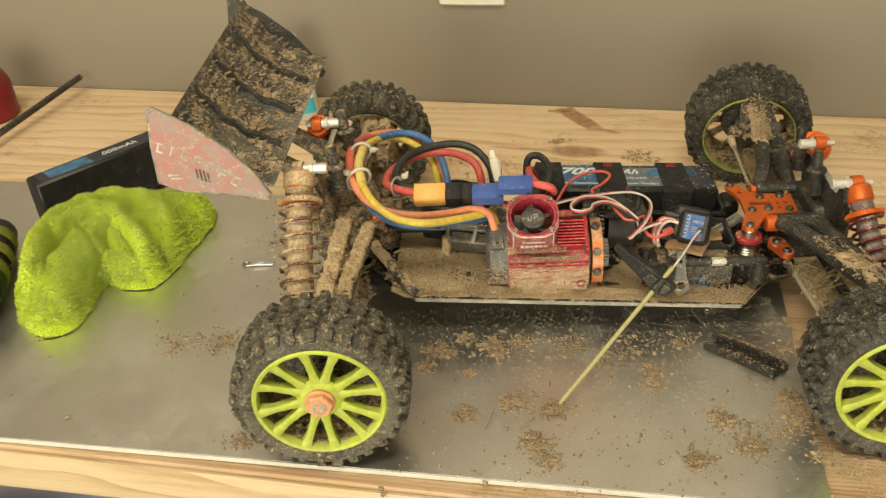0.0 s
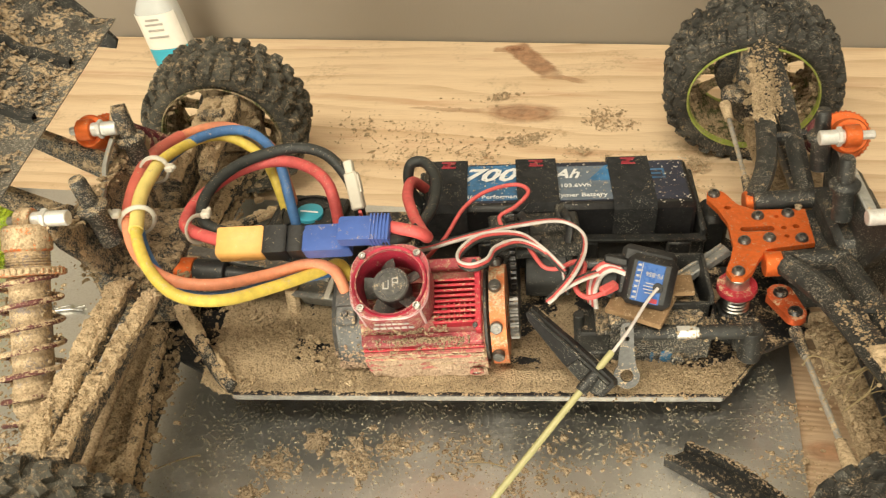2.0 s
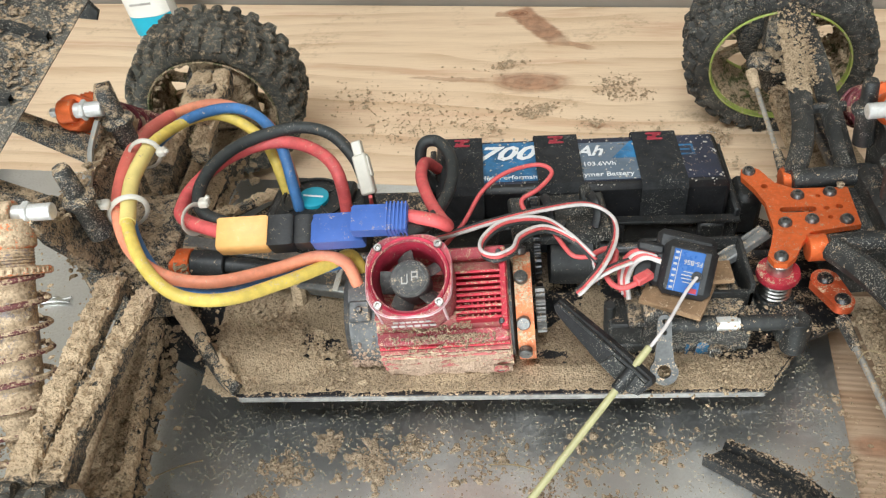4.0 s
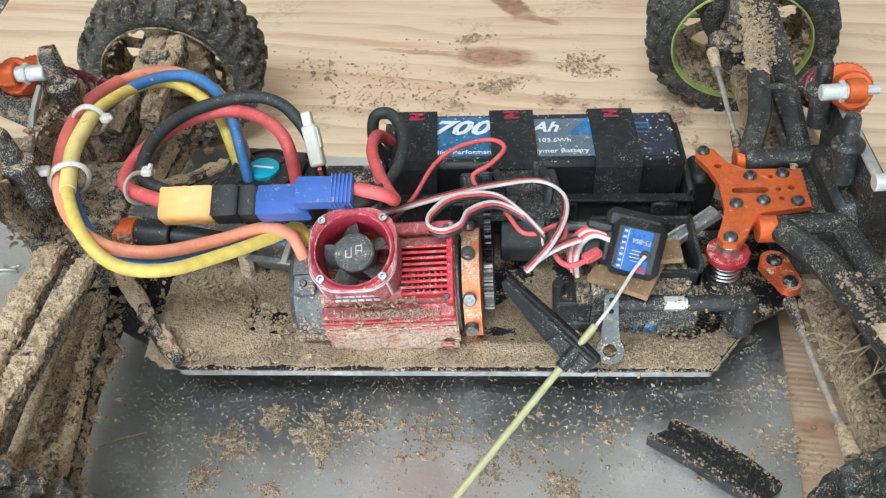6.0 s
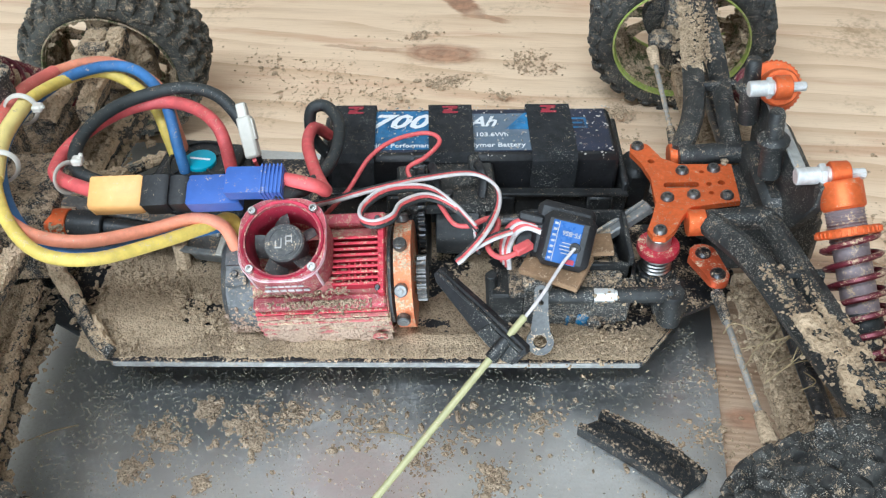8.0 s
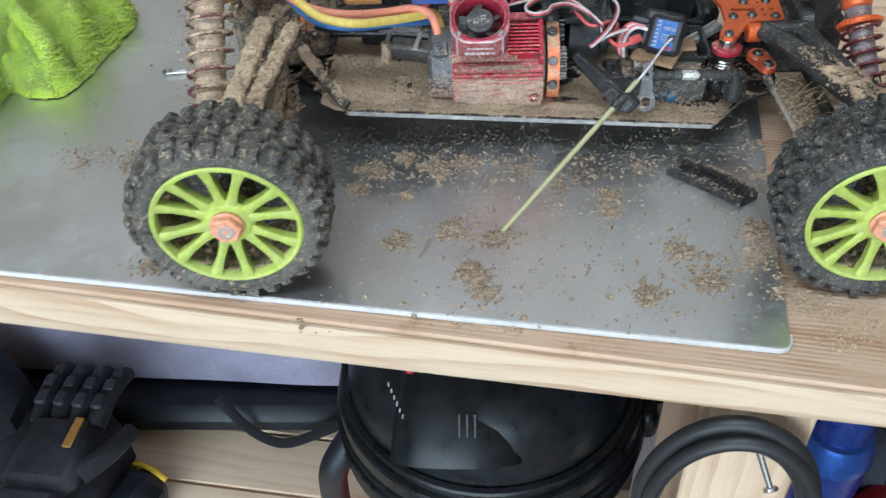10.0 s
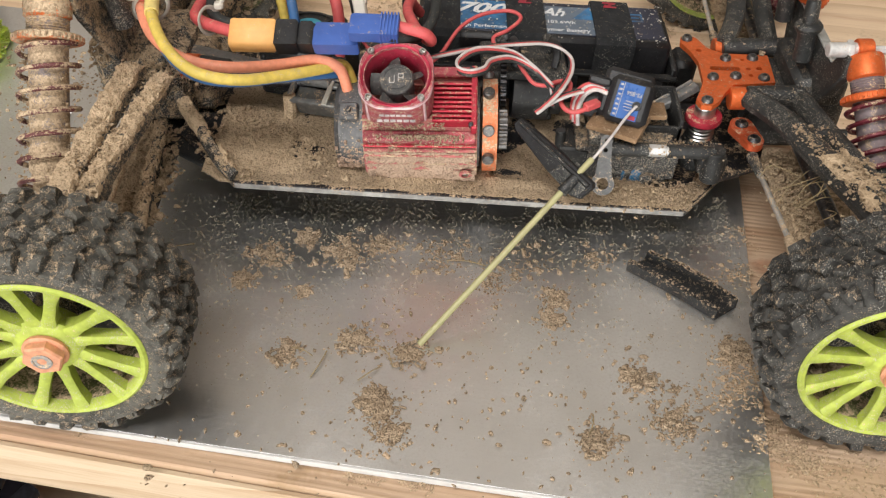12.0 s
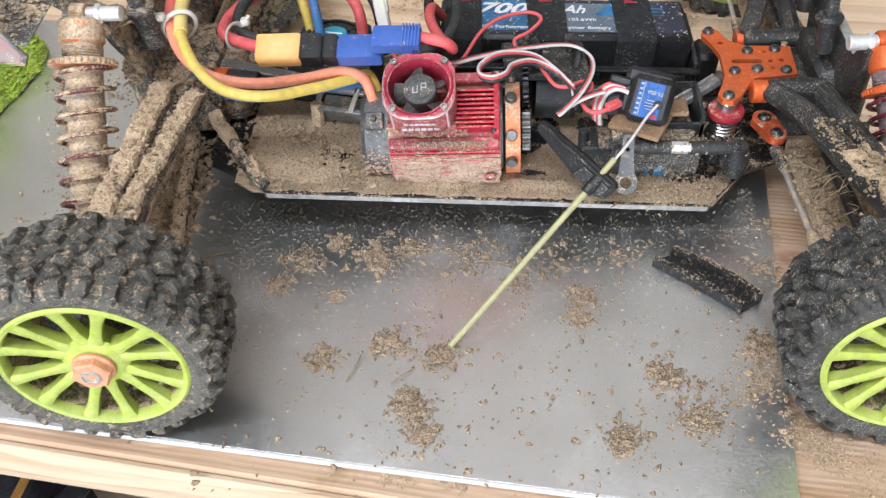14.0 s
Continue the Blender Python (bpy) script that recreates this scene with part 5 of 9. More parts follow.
# rear gearbox and shock tower
g = Geo()
g.box((-0.004, CY, 0.060), (0.046, 0.046, 0.044), None, 0.005)
g.box((0.022, CY, 0.056), (0.016, 0.030, 0.032), None, 0.004)
g.cyl((0.020, CY + 0.012, 0.060), (0.034, CY + 0.012, 0.060), 0.008)
rear_box = part("rear_gearbox", g, PLASTIC_CLOTTED, car, "black rear gearbox with mud in its corners")
g = Geo()
tw = [(-0.026, -0.045), (0.026, -0.045), (0.034, -0.010), (0.048, 0.020), (0.050, 0.032), (0.042, 0.036), (0.030, 0.030), (0.016, 0.014), (-0.016, 0.014), (-0.030, 0.030), (-0.042, 0.036), (-0.050, 0.032), (-0.048, 0.020), (-0.034, -0.010)]
m = Matrix.Translation((-0.010, CY, 0.094)) @ Matrix.Rotation(radians(-8), 4, "Y") @ Matrix.Rotation(radians(90), 4, "Z") @ Matrix.Rotation(radians(90), 4, "X")
g.prism([(-x, y) for x, y in reversed(tw)], -0.0018, 0.0018, m, 0.0006)
part("arm_brace", Geo().box((-0.030, 0.266, 0.046), (0.032, 0.066, 0.014), None, 0.003).box((-0.034, 0.240, 0.058), (0.014, 0.020, 0.014), None, 0.003), PLASTIC_CLOTTED, car, "muddy brace behind the rear arm")
rear_tower = part("rear_shock_tower", g, PLASTIC_CLOTTED, car, "mud-covered rear shock tower plate")
for y, top in ((0.214, 0.1370), (0.161, 0.1370)):
    g = Geo()
    b = Vector((-0.002, y, 0.100))
    t = Vector((-0.005, y + (0.001 if y > CY else -0.001), top))
    g.lathe([(0.0050, 0), (0.0048, 0.016), (0.0068, 0.0185), (0.0070, 0.0205), (0.0058, 0.0220), (0.0041, 0.0225), (0.0038, 0.034), (0.0031, 0.0362), (0.0, 0.0365)], axis(b, t), 18)
    part("body_post", g, PLASTIC_CAKED, car, "black body mounting post speckled with mud")
# pale strap between the posts
g = Geo().tube([(-0.010, 0.209, 0.1235), (-0.013, 0.200, 0.116), (-0.012, 0.188, 0.110), (-0.009, 0.176, 0.110), (-0.006, 0.166, 0.116)], 0.0048, 8, 5, flat=0.30)
part("rear_strap", g, PALE_STRIP, car, "pale grey bent strip")
# wing mount arms
for y in (CY - 0.022, CY + 0.022):
    g = Geo()
    beam(g, (-0.006, y, 0.098), (-0.050, y, 0.128), 0.006, 0.006, 0.016, 0.010)
    part("wing_mount", g, PLASTIC_CLOTTED, car, "black wing mount arm")

# wing: a hollow blade between two end plates, sloping up to the rear
WY0, WY1 = 0.1065, 0.2790
g = Geo()
prof = []
for i in range(15):
    k = i / 14
    x, z = -0.086 + 0.062 * k, 0.190 - 0.056 * k
    sag = math.sin(math.pi * k) * 0.009 + 0.0022 * math.sin(k * math.pi * 4) ** 2
    prof.append((x - sag * 0.67, z - sag * 0.74))
under = [(x - 0.0015, z - 0.0016) for x, z in reversed(prof)]
ring = prof + under
k = len(ring)


def wing_at(x, y, z):
    """The blade is bent up a little towards its far end and front lip."""
    q, e = (x + 0.086) / 0.062, (y - WY0) / (WY1 - WY0)
    return (x - 0.0065 * q + 0.009 * e, y, z + (-0.005 + 0.016 * e) * (1 - q) + (0.004 + 0.015 * e) * q)


vs = [wing_at(x, y, z) for y in (WY0, WY1) for x, z in ring]
fs = [(i, k + i, k + (i + 1) % k, (i + 1) % k) for i in range(k)] + [tuple(range(k)), tuple(k + i for i in reversed(range(k)))]
g.add(vs, fs)
rib_parts = []
for i in range(1, 4):      # ribs along the car's length
    y = WY0 + (WY1 - WY0) * i / 4
    q = [(x, z) for x, z in prof[1:-1]]
    vs = [wing_at(x, yy, z + dz) for yy in (y - 0.0018, y + 0.0018) for dz in (-0.001, 0.0038) for x, z in q]
    n = len(q)
    fs = []
    for a in range(n - 1):
        fs += [(n + a, n + a + 1, 3 * n + a + 1, 3 * n + a), (a, n + a, n + a + 1, a + 1)[::-1], (2 * n + a, 3 * n + a, 3 * n + a + 1, 2 * n + a + 1)]
    rib_parts.append((vs, fs))
WING_MUD = stuff_of("wing_muddy_plastic", (0.085, 0.077, 0.064), 0.5, vary=0.5, grain=160, relief=0.8, dirt=0.44, size=60, settle=0.1, specks=0.6, dark=(0.020, 0.019, 0.018))
wing = part("wing", g, WING_MUD, car, "black rear wing caked with mud", smooth=50)
for vs, fs in rib_parts:
    part("wing_rib", Geo().add(vs, fs), PLASTIC_GRITTY, wing, "dark rib on the wing")
plate = [(-0.099, 0.190), (-0.102, 0.167), (-0.103, 0.142), (-0.087, 0.135), (-0.062, 0.132), (-0.036, 0.1265), (-0.0335, 0.131), (-0.042, 0.146), (-0.054, 0.162), (-0.075, 0.180), (-0.095, 0.1925)]
STICKER = stuff_of("worn_red_sticker", (0.34, 0.13, 0.125), 0.4, vary=0.3, grain=140, relief=0.2, dirt=0.26, size=150, settle=0.0, dark=(0.27, 0.24, 0.23))
ENDPLATE = stuff_of("dusty_wing_plate", (0.26, 0.245, 0.235), 0.35, vary=0.4, grain=150, relief=0.3, dirt=0.40, size=130, settle=0.0)
PLATE_PRINT = stuff_of("scratched_pale_print", (0.58, 0.55, 0.53), 0.45, vary=0.35, grain=200, relief=0.1, dirt=0.16, size=240, settle=0.0)
PLATE_DARK = stuff_of("dark_print", (0.10, 0.09, 0.09), 0.45, vary=0.3, grain=200, relief=0.1, dirt=0.25, size=240, settle=0.0)
for y, sgn in ((WY0, -1), (WY1, 1)):
    g = Geo()
    m = Matrix.Translation((0 if sgn < 0 else 0.009, y, 0 if sgn < 0 else 0.010)) @ Matrix.Rotation(radians(90), 4, "X")
    g.prism(plate, -0.0012, 0.0012, m, 0.0005)
    e = part("end_plate", g, ENDPLATE if sgn < 0 else PLASTIC_GRITTY, wing, "grey plastic wing end plate with a worn red sticker" if sgn < 0 else "dark muddy wing end plate")
    if sgn < 0:
        cxp, czp = -0.072, 0.156
        inner = [(cxp + (x - cxp) * 0.95, czp + (z - czp) * 0.94) for x, z in plate]
        st = part("sticker", Geo().prism(inner, 0.0012, 0.0014, m, 0.0001), STICKER, e, "scuffed red and grey sticker")
        for i in range(7):
            k = i / 6
            x, z = -0.0955 + 0.0415 * k, 0.1660 - 0.0245 * k + 0.0030 * math.sin(math.pi * k)
            w = 0.0026 if i == 1 else 0.0046
            tm = m @ Matrix.Translation((x, z, 0)) @ Matrix.Rotation(radians(-24 - 12 * k), 4, "Z")
            g = Geo().box((-w * 0.36, 0, 0.0015), (w * 0.30, 0.0066, 0.0003), tm, 0.00008)
            if i != 1:
                g.box((w * 0.12, 0.0027, 0.0015), (w * 0.62, 0.0013, 0.0003), tm, 0.00008)
                g.box((w * 0.12, -0.0004 if i % 2 else -0.0027, 0.0015), (w * 0.62, 0.0013, 0.0003), tm, 0.00008)
            part("sticker_print", g, PLATE_PRINT, e, "pale printed bars")
        g = Geo()
        for i in range(4):
            g.box((-0.0770 + 0.0022 * i, 0.1480 - 0.0010 * i, 0.0015), (0.0012, 0.0085 - abs(i - 1.5) * 0.0014, 0.0003), m, 0.00008)
        part("sticker_emblem", g, PLATE_DARK, e, "dark round printed emblem")
        g = Geo().box((-0.0915, 0.1475, 0.0015), (0.0075, 0.0014, 0.0003), m, 0.00008).box((-0.0900, 0.1452, 0.0015), (0.0075, 0.0014, 0.0003), m, 0.00008)
        part("sticker_print", g, PLATE_PRINT, e, "pale printed bars")
g = Geo()
for i in range(1500):
    y = rng.uniform(WY0 + 0.002, WY1 - 0.002)
    x, z = prof[rng.randrange(1, 14)]
    x, y, z = wing_at(x, y, z)
    if noise.noise(Vector((x * 40, y * 40, 0))) > -0.1:
        g.clod((x + rng.uniform(-0.002, 0.002), y, z + 0.001), rng.uniform(0.0004, 0.0019), rng, 0.5)
part("wing_crumb", g, CRUMB, wing, "flakes of mud on the wing", smooth=0, kind="stuff")


def shock(top, bottom, cap_mat, body_mat, spring_mat, muddy, turns=7, ball_dx=-0.016, fat=1.04):
    """A coil-over damper from its top eye to its lower eye."""
    top, bottom = Vector(top), Vector(bottom)
    m = axis(top, bottom) @ Matrix.Diagonal((fat, fat, 1, 1))
    ln = (bottom - top).length
    g = Geo()
    g.lathe([(0.0, 0.0), (0.0070, 0.0), (0.0078, 0.0012), (0.0078, 0.010), (0.0068, 0.011)], m, 24)
    d = (bottom - top).normalized()
    ear = top - d * 0.0025
    g.cyl(ear - Vector((0.0035, 0, 0)), ear + Vector((0.0035, 0, 0)), 0.0052, n=14)
    sh = part("shock", g, cap_mat, car, "coil-over shock absorber" + (" coated with mud" if muddy else " with an orange cap"))
    g = Geo()
    thread = [(0.0066 + 0.0004 * (q % 2), 0.0110 + q * 0.0006) for q in range(21)]
    g.lathe([(0.0064, 0.0105), *thread, (0.0064, 0.0240), (0.0064, ln * 0.62), (0.0050, ln * 0.65), (0.0018, ln * 0.66)], m, 20)
    part("damper_body", g, body_mat, sh, "worn grey damper tube")
    g = Geo().lathe([(0.0066, 0.0178), (0.0108, 0.0180), (0.0112, 0.0188), (0.0112, 0.0206), (0.0108, 0.0212), (0.0066, 0.0214)], m, 36)
    for q in range(36):
        g.box((0.0112, 0, 0.0197), (0.0008, 0.0009, 0.0022), m @ Matrix.Rotation(2 * math.pi * q / 36, 4, "Z"), 0.0002)
    part("spring_collar", g, cap_mat, sh, "orange knurled spring collar")
    part("rod_boot", Geo().lathe([(0.0060, ln * 0.60), (0.0068, ln * 0.62), (0.0068, ln * 0.70), (0.0052, ln * 0.73), (0.0056, ln * 0.77), (0.0042, ln * 0.80), (0.0018, ln * 0.81)], m, 20), PLASTIC_MUDDY if muddy else PLASTIC_GRITTY, sh, "dark rubber boot")
    part("piston_rod", Geo().cyl(m @ Vector((0, 0, ln * 0.64)), m @ Vector((0, 0, ln)), 0.0016, n=8), STEEL, sh)
    g = Geo().lathe([(0.0018, ln - 0.012), (0.0088, ln - 0.0115), (0.0088, ln - 0.008), (0.004, ln - 0.006), (0.004, ln)], m, 18)
    part("lower_cup", g, PLASTIC_MUDDY if muddy else PLASTIC, sh)
    pts = []
    z0, z1 = 0.0215, ln - 0.012
    for i in range(turns * 14 + 1):
        a = 2 * math.pi * i / 14
        pts.append(m @ Vector((0.0096 * math.cos(a), 0.0096 * math.sin(a), z0 + (z1 - z0) * i / (turns * 14))))
    part("spring", Geo().tube(pts, 0.0012, 6, 1), spring_mat, sh, "dark red coil spring")
    g = Geo()
    q = ear + Vector((0.001, 0, 0))
    g.cyl(q, q + Vector((ball_dx, 0, 0)), 0.0034, n=12)
    g.cyl(q + Vector((ball_dx * 0.35, 0, 0)), q + Vector((ball_dx * 0.5, 0, 0)), 0.0046, n=6)
    g.cyl(q, q - Vector((math.copysign(0.009, ball_dx), 0, 0)), 0.0021, n=8)
    part("shock_bolt", g, SILVER, sh, "bright steel shock bolt")
    return sh


sh = shock((0.3385, 0.1475, 0.0955), (0.347, 0.088, 0.040), ORANGE, SHOCK_GREY, SPRING_RED, False, 7, -0.017)
shock((0.3325, 0.2085, 0.0965), (0.347, 0.288, 0.042), ORANGE, SHOCK_GREY, SPRING_RED, False, 7, -0.015)
REAR_CAP = stuff_of("muddy_orange_cap", (0.74, 0.20, 0.06), 0.5, 0.4, vary=0.2, grain=300, relief=0.5, dirt=0.70, size=130, settle=0.4)
REAR_BODY = stuff_of("muddy_damper", (0.30, 0.25, 0.24), 0.5, 0.3, vary=0.2, grain=300, relief=0.4, dirt=0.72, size=130)
SPRING_MUDDY = stuff_of("muddy_spring_wire", (0.14, 0.04, 0.04), 0.6, 0.1, vary=0.3, grain=300, relief=0.5, dirt=0.58, size=120)
rear_shock = shock((-0.0240, 0.142, 0.1260), (-0.0220, 0.068, 0.045), REAR_CAP, REAR_BODY, SPRING_MUDDY, True, 8, 0.018, 1.30)
mud_on("shock_mud", (-0.0255, 0.124, 0.108), (-0.0235, 0.070, 0.050), 0.022, 260, 0.0004, 0.0014, rear_shock, 95, 0.34, up=0.004)
shock((-0.0225, 0.2140, 0.1265), (-0.0235, 0.305, 0.045), ORANGE, REAR_BODY, SPRING_RED, False, 8, 0.015)

mud_on("gearbox_mud", (-0.026, CY - 0.020, 0.083), (0.026, CY - 0.020, 0.070), 0.030, 150, 0.0006, 0.0020, rear_box, 91, 0.16)
mud_on("gearbox_mud", (-0.026, CY + 0.018, 0.083), (0.024, CY + 0.018, 0.072), 0.030, 150, 0.0006, 0.0020, rear_box, 92, 0.16)
mud_on("tower_mud", (-0.012, CY - 0.040, 0.118), (-0.008, CY + 0.040, 0.112), 0.008, 120, 0.0005, 0.0016, rear_tower, 93, 0.3)

# rear arms, both sides (s = -1 is the bench's front side)
for s in (-1, 1):
    def Y(y):
        return CY + s * (CY - y)

    ye, ze = (0.046, 0.090) if s < 0 else (0.064, 0.079)
    g = Geo()
    beam(g, (0.0005, Y(0.152), 0.082), (0.0020, Y(ye), ze), 0.010, 0.010, 0.007, 0.008)
    beam(g, (0.0180, Y(0.143), 0.082), (0.0125, Y(ye), ze), 0.008, 0.0085, 0.007, 0.008)
    beam(g, (0.0010, Y(0.090), 0.0845), (0.0150, Y(0.090), 0.0845), 0.007, 0.007, 0.008, 0.008)
    beam(g, (-0.002, Y(ye + 0.010), ze - 0.004), (0.0160, Y(ye + 0.010), ze - 0.004), 0.018, 0.018, 0.009, 0.009)
    up = part("upper_arm", g, ARM_WASHED, car, "forked suspension arm plastered with mud")
    crust_on("arm_crust", (0.0005, Y(0.151), 0.0835), (0.0020, Y(ye + 0.001), ze + 0.0015), 0.0108, 0.0038, up, 3.0 + s, patchy=0.06)
    crust_on("arm_crust", (0.0180, Y(0.142), 0.0835), (0.0125, Y(ye + 0.001), ze + 0.0015), 0.0088, 0.0036, up, 7.0 + s, patchy=0.06)
    mud_on("arm_mud", (0.0005, Y(0.150), 0.0880), (0.0020, Y(ye + 0.002), ze + 0.005), 0.0095, 120, 0.0004, 0.0010, up, 10 + s, 0.34)
    mud_on("arm_mud", (0.0180, Y(0.141), 0.0880), (0.0125, Y(ye + 0.002), ze + 0.005), 0.0080, 100, 0.0004, 0.0010, up, 14 + s, 0.34)
    mud_on("arm_mud", (0.0095, Y(0.100), 0.0850), (0.0085, Y(ye + 0.010), ze), 0.008, 90, 0.0006, 0.0016, up, 17 + s, 0.40)
    g = Geo()
    beam(g, (-0.018, Y(0.165), 0.034), (-0.014, Y(0.050), 0.029), 0.007, 0.008, 0.014, 0.014)
    beam(g, (0.0005, Y(0.170), 0.034), (0.0110, Y(0.050), 0.029), 0.005, 0.006, 0.016, 0.015)
    beam(g, (-0.016, Y(0.054), 0.028), (0.012, Y(0.054), 0.028), 0.014, 0.014, 0.012, 0.012)
    beam(g, (-0.018, Y(0.108), 0.0275), (0.008, Y(0.108), 0.0275), 0.110, 0.110, 0.005, 0.005)
    lo = part("lower_arm", g, PLASTIC_CAKED, car, "wide lower suspension arm filled with mud")
    mud_on("arm_mud", (-0.008, Y(0.168), 0.0350), (-0.003, Y(0.054), 0.0325), 0.020, 800, 0.0012, 0.0034, lo, 20 + s, 0.40, label="crumbled mud filling the arm")
    crust_on("arm_crust", (0.0005, Y(0.168), 0.0385), (0.0110, Y(0.052), 0.0340), 0.0066, 0.0034, lo, 11.0 + s, patchy=0.05)
    mud_on("arm_mud", (-0.0005, Y(0.166), 0.0420), (0.0095, Y(0.054), 0.0375), 0.008, 140, 0.0004, 0.0011, lo, 24 + s, 0.36)
    g = Geo()
    g.cyl((-0.004, Y(0.150), 0.052), (-0.002, Y(0.045), 0.050), 0.0024, n=10)
    part("axle_shaft", g, PLASTIC_MUDDY, car, "muddy drive shaft")
    g = Geo()
    g.box((0.004, Y(0.046), 0.060), (0.030, 0.018, 0.054), None, 0.005)
    up2 = part("upright", g, PLASTIC_MUDDY, car, "muddy rear upright")
    mud_on("upright_mud", (-0.010, Y(0.052), 0.062), (0.020, Y(0.052), 0.062), 0.030, 120, 0.0015, 0.004, up2, 30 + s, 0.3)

# front gearbox, tower, arms
g = Geo()
g.box((0.326, CY, 0.041), (0.046, 0.044, 0.030), None, 0.004)
bulk = Geo().box((0.334, CY, 0.060), (0.026, 0.044, 0.016), None, 0.003)
bulk.box((0.337, CY, 0.067), (0.010, 0.050, 0.018), None, 0.003)
g.cyl((0.300, CY, 0.043), (0.312, CY, 0.043), 0.011)
part("front_gearbox", g, PLASTIC_GRITTY, car, "black front gearbox")
part("front_bulkhead", bulk, PLASTIC_GRITTY, car, "black bulkhead behind the shock tower")
g = Geo()
m = Matrix.Translation((0.331, CY, 0.074)) @ Matrix.Rotation(radians(4), 4, "Y") @ Matrix.Rotation(radians(90), 4, "Z") @ Matrix.Rotation(radians(90), 4, "X")
tw = [(-0.024, -0.026), (0.024, -0.026), (0.036, 0.000), (0.033, 0.0105), (-0.031, 0.0105), (-0.038, 0.0235), (-0.046, 0.0225), (-0.047, 0.014), (-0.038, -0.002)]
g.prism(tw, -0.0022, 0.0022, m, 0.0006)
tower = part("front_shock_tower", g, PLASTIC_GRITTY, car, "black front shock tower with a scraped pale top edge")
part("tower_edge", Geo().box((0.0005, 0.0113, 0), (0.062, 0.0016, 0.0046), m, 0.0004), PALE_STRIP, tower, "pale scraped edge")
for y, top in ((0.2165, 0.105), (0.1785, 0.104)):
    g = Geo()
    g.lathe([(0.0046, 0), (0.0044, 0.014), (0.0064, 0.0165), (0.0066, 0.0182), (0.0054, 0.0196), (0.0036, 0.0202), (0.0034, 0.030), (0.0028, 0.0318), (0.0, 0.032)], axis((0.3240, y, 0.074), (0.3220, y + 0.001, top)), 18)
    part("body_post", g, PLASTIC_GRITTY, car, "black body mounting post")

for s in (-1, 1):
    def Y(y):
        return CY + s * (CY - y)

    g = Geo()
    k = 0.0 if s < 0 else -0.004
    for pts, w in (([(0.299, 0.165, 0.060), (0.310, 0.138, 0.064), (0.316, 0.098, 0.072), (0.320, 0.067, 0.079), (0.322, 0.050, 0.082)], 0.0056), ([(0.323, 0.166, 0.060), (0.3255, 0.127, 0.066), (0.3265, 0.091, 0.074), (0.3255, 0.058, 0.081)], 0.0050)):
        g.tube([(x + k, Y(y), z) for x, y, z in pts], (w, w * 1.15), 8, 5, flat=0.8)
    g.cyl((0.298 + k, Y(0.167), 0.0595), (0.338 + k, Y(0.167), 0.0605), 0.0050, n=12)
    beam(g, (0.314 + k, Y(0.125), 0.068), (0.332 + k, Y(0.125), 0.068), 0.004, 0.004, 0.005, 0.005)
    ua = part("upper_arm", g, PLASTIC_GRITTY, car, "black forked front upper arm, muddy at its end")
    if s < 0:
        crust_on("arm_crust", (0.3160 + k, Y(0.100), 0.0752), (0.3220 + k, Y(0.052), 0.0850), 0.0096, 0.0022, ua, 14.0, patchy=0.24)
        crust_on("arm_crust", (0.3266 + k, Y(0.106), 0.0742), (0.3256 + k, Y(0.058), 0.0838), 0.0086, 0.0020, ua, 16.0, patchy=0.24)
        mud_on("arm_mud", (0.3120 + k, Y(0.130), 0.0700), (0.3215 + k, Y(0.052), 0.0860), 0.007, 260, 0.0003, 0.0010, ua, 44, 0.34)
        mud_on("arm_mud", (0.3255 + k, Y(0.130), 0.0690), (0.3256 + k, Y(0.056), 0.0850), 0.006, 200, 0.0003, 0.0009, ua, 45, 0.34)
    else:
        crust_on("arm_crust", (0.3130 + k, Y(0.118), 0.0715), (0.3195 + k, Y(0.066), 0.0800), 0.0115, 0.0026, ua, 16.0, mat=MUD_SHADED, patchy=0.24)
        mud_on("arm_mud", (0.3150 + k, Y(0.112), 0.0750), (0.3225 + k, Y(0.058), 0.0850), 0.012, 300, 0.0003, 0.0013, ua, 47, 0.34)
        mud_on("arm_mud", (0.3260 + k, Y(0.112), 0.0730), (0.3275 + k, Y(0.066), 0.0800), 0.009, 150, 0.0003, 0.0012, ua, 48, 0.34)
    mud_on("arm_mud", (0.322 + k, Y(0.094), 0.0795), (0.324 + k, Y(0.050), 0.0875), 0.015 if s < 0 else 0.010, 130 if s < 0 else 80, 0.0004, 0.0014 if s < 0 else 0.0010, ua, 40 + s, 0.33)
    g = Geo()
    beam(g, (0.318, Y(0.165), 0.024), (0.319, Y(0.055), 0.028), 0.010, 0.010, 0.009, 0.010)
    beam(g, (0.346, Y(0.165), 0.024), (0.332, Y(0.055), 0.028), 0.012, 0.012, 0.009, 0.010)
    beam(g, (0.316, Y(0.110), 0.026), (0.344, Y(0.110), 0.026), 0.010, 0.010, 0.008, 0.008)
    la = part("lower_arm", g, PLASTIC_MUDDY, car, "lower front arm buried in mud")
    mud_on("arm_mud", (0.3225, Y(0.158), 0.030), (0.3265, Y(0.058), 0.038), 0.026, 700, 0.0007, 0.0019, la, 50 + s, 0.27, label="clotted mud and dry grass on the lower arm")
    g = Geo()
    g.cyl((0.322, Y(0.150), 0.046), (0.322, Y(0.045), 0.050), 0.0036, n=10)
    part("axle_shaft", g, STEEL_DARK, car)
    g = Geo()
    g.box((0.322, Y(0.046), 0.054), (0.026, 0.018, 0.054), None, 0.005)
    g.box((0.306, Y(0.056), 0.052), (0.014, 0.012, 0.010), None, 0.003)
    up2 = part("upright", g, PLASTIC_CAKED, car, "muddy front upright")
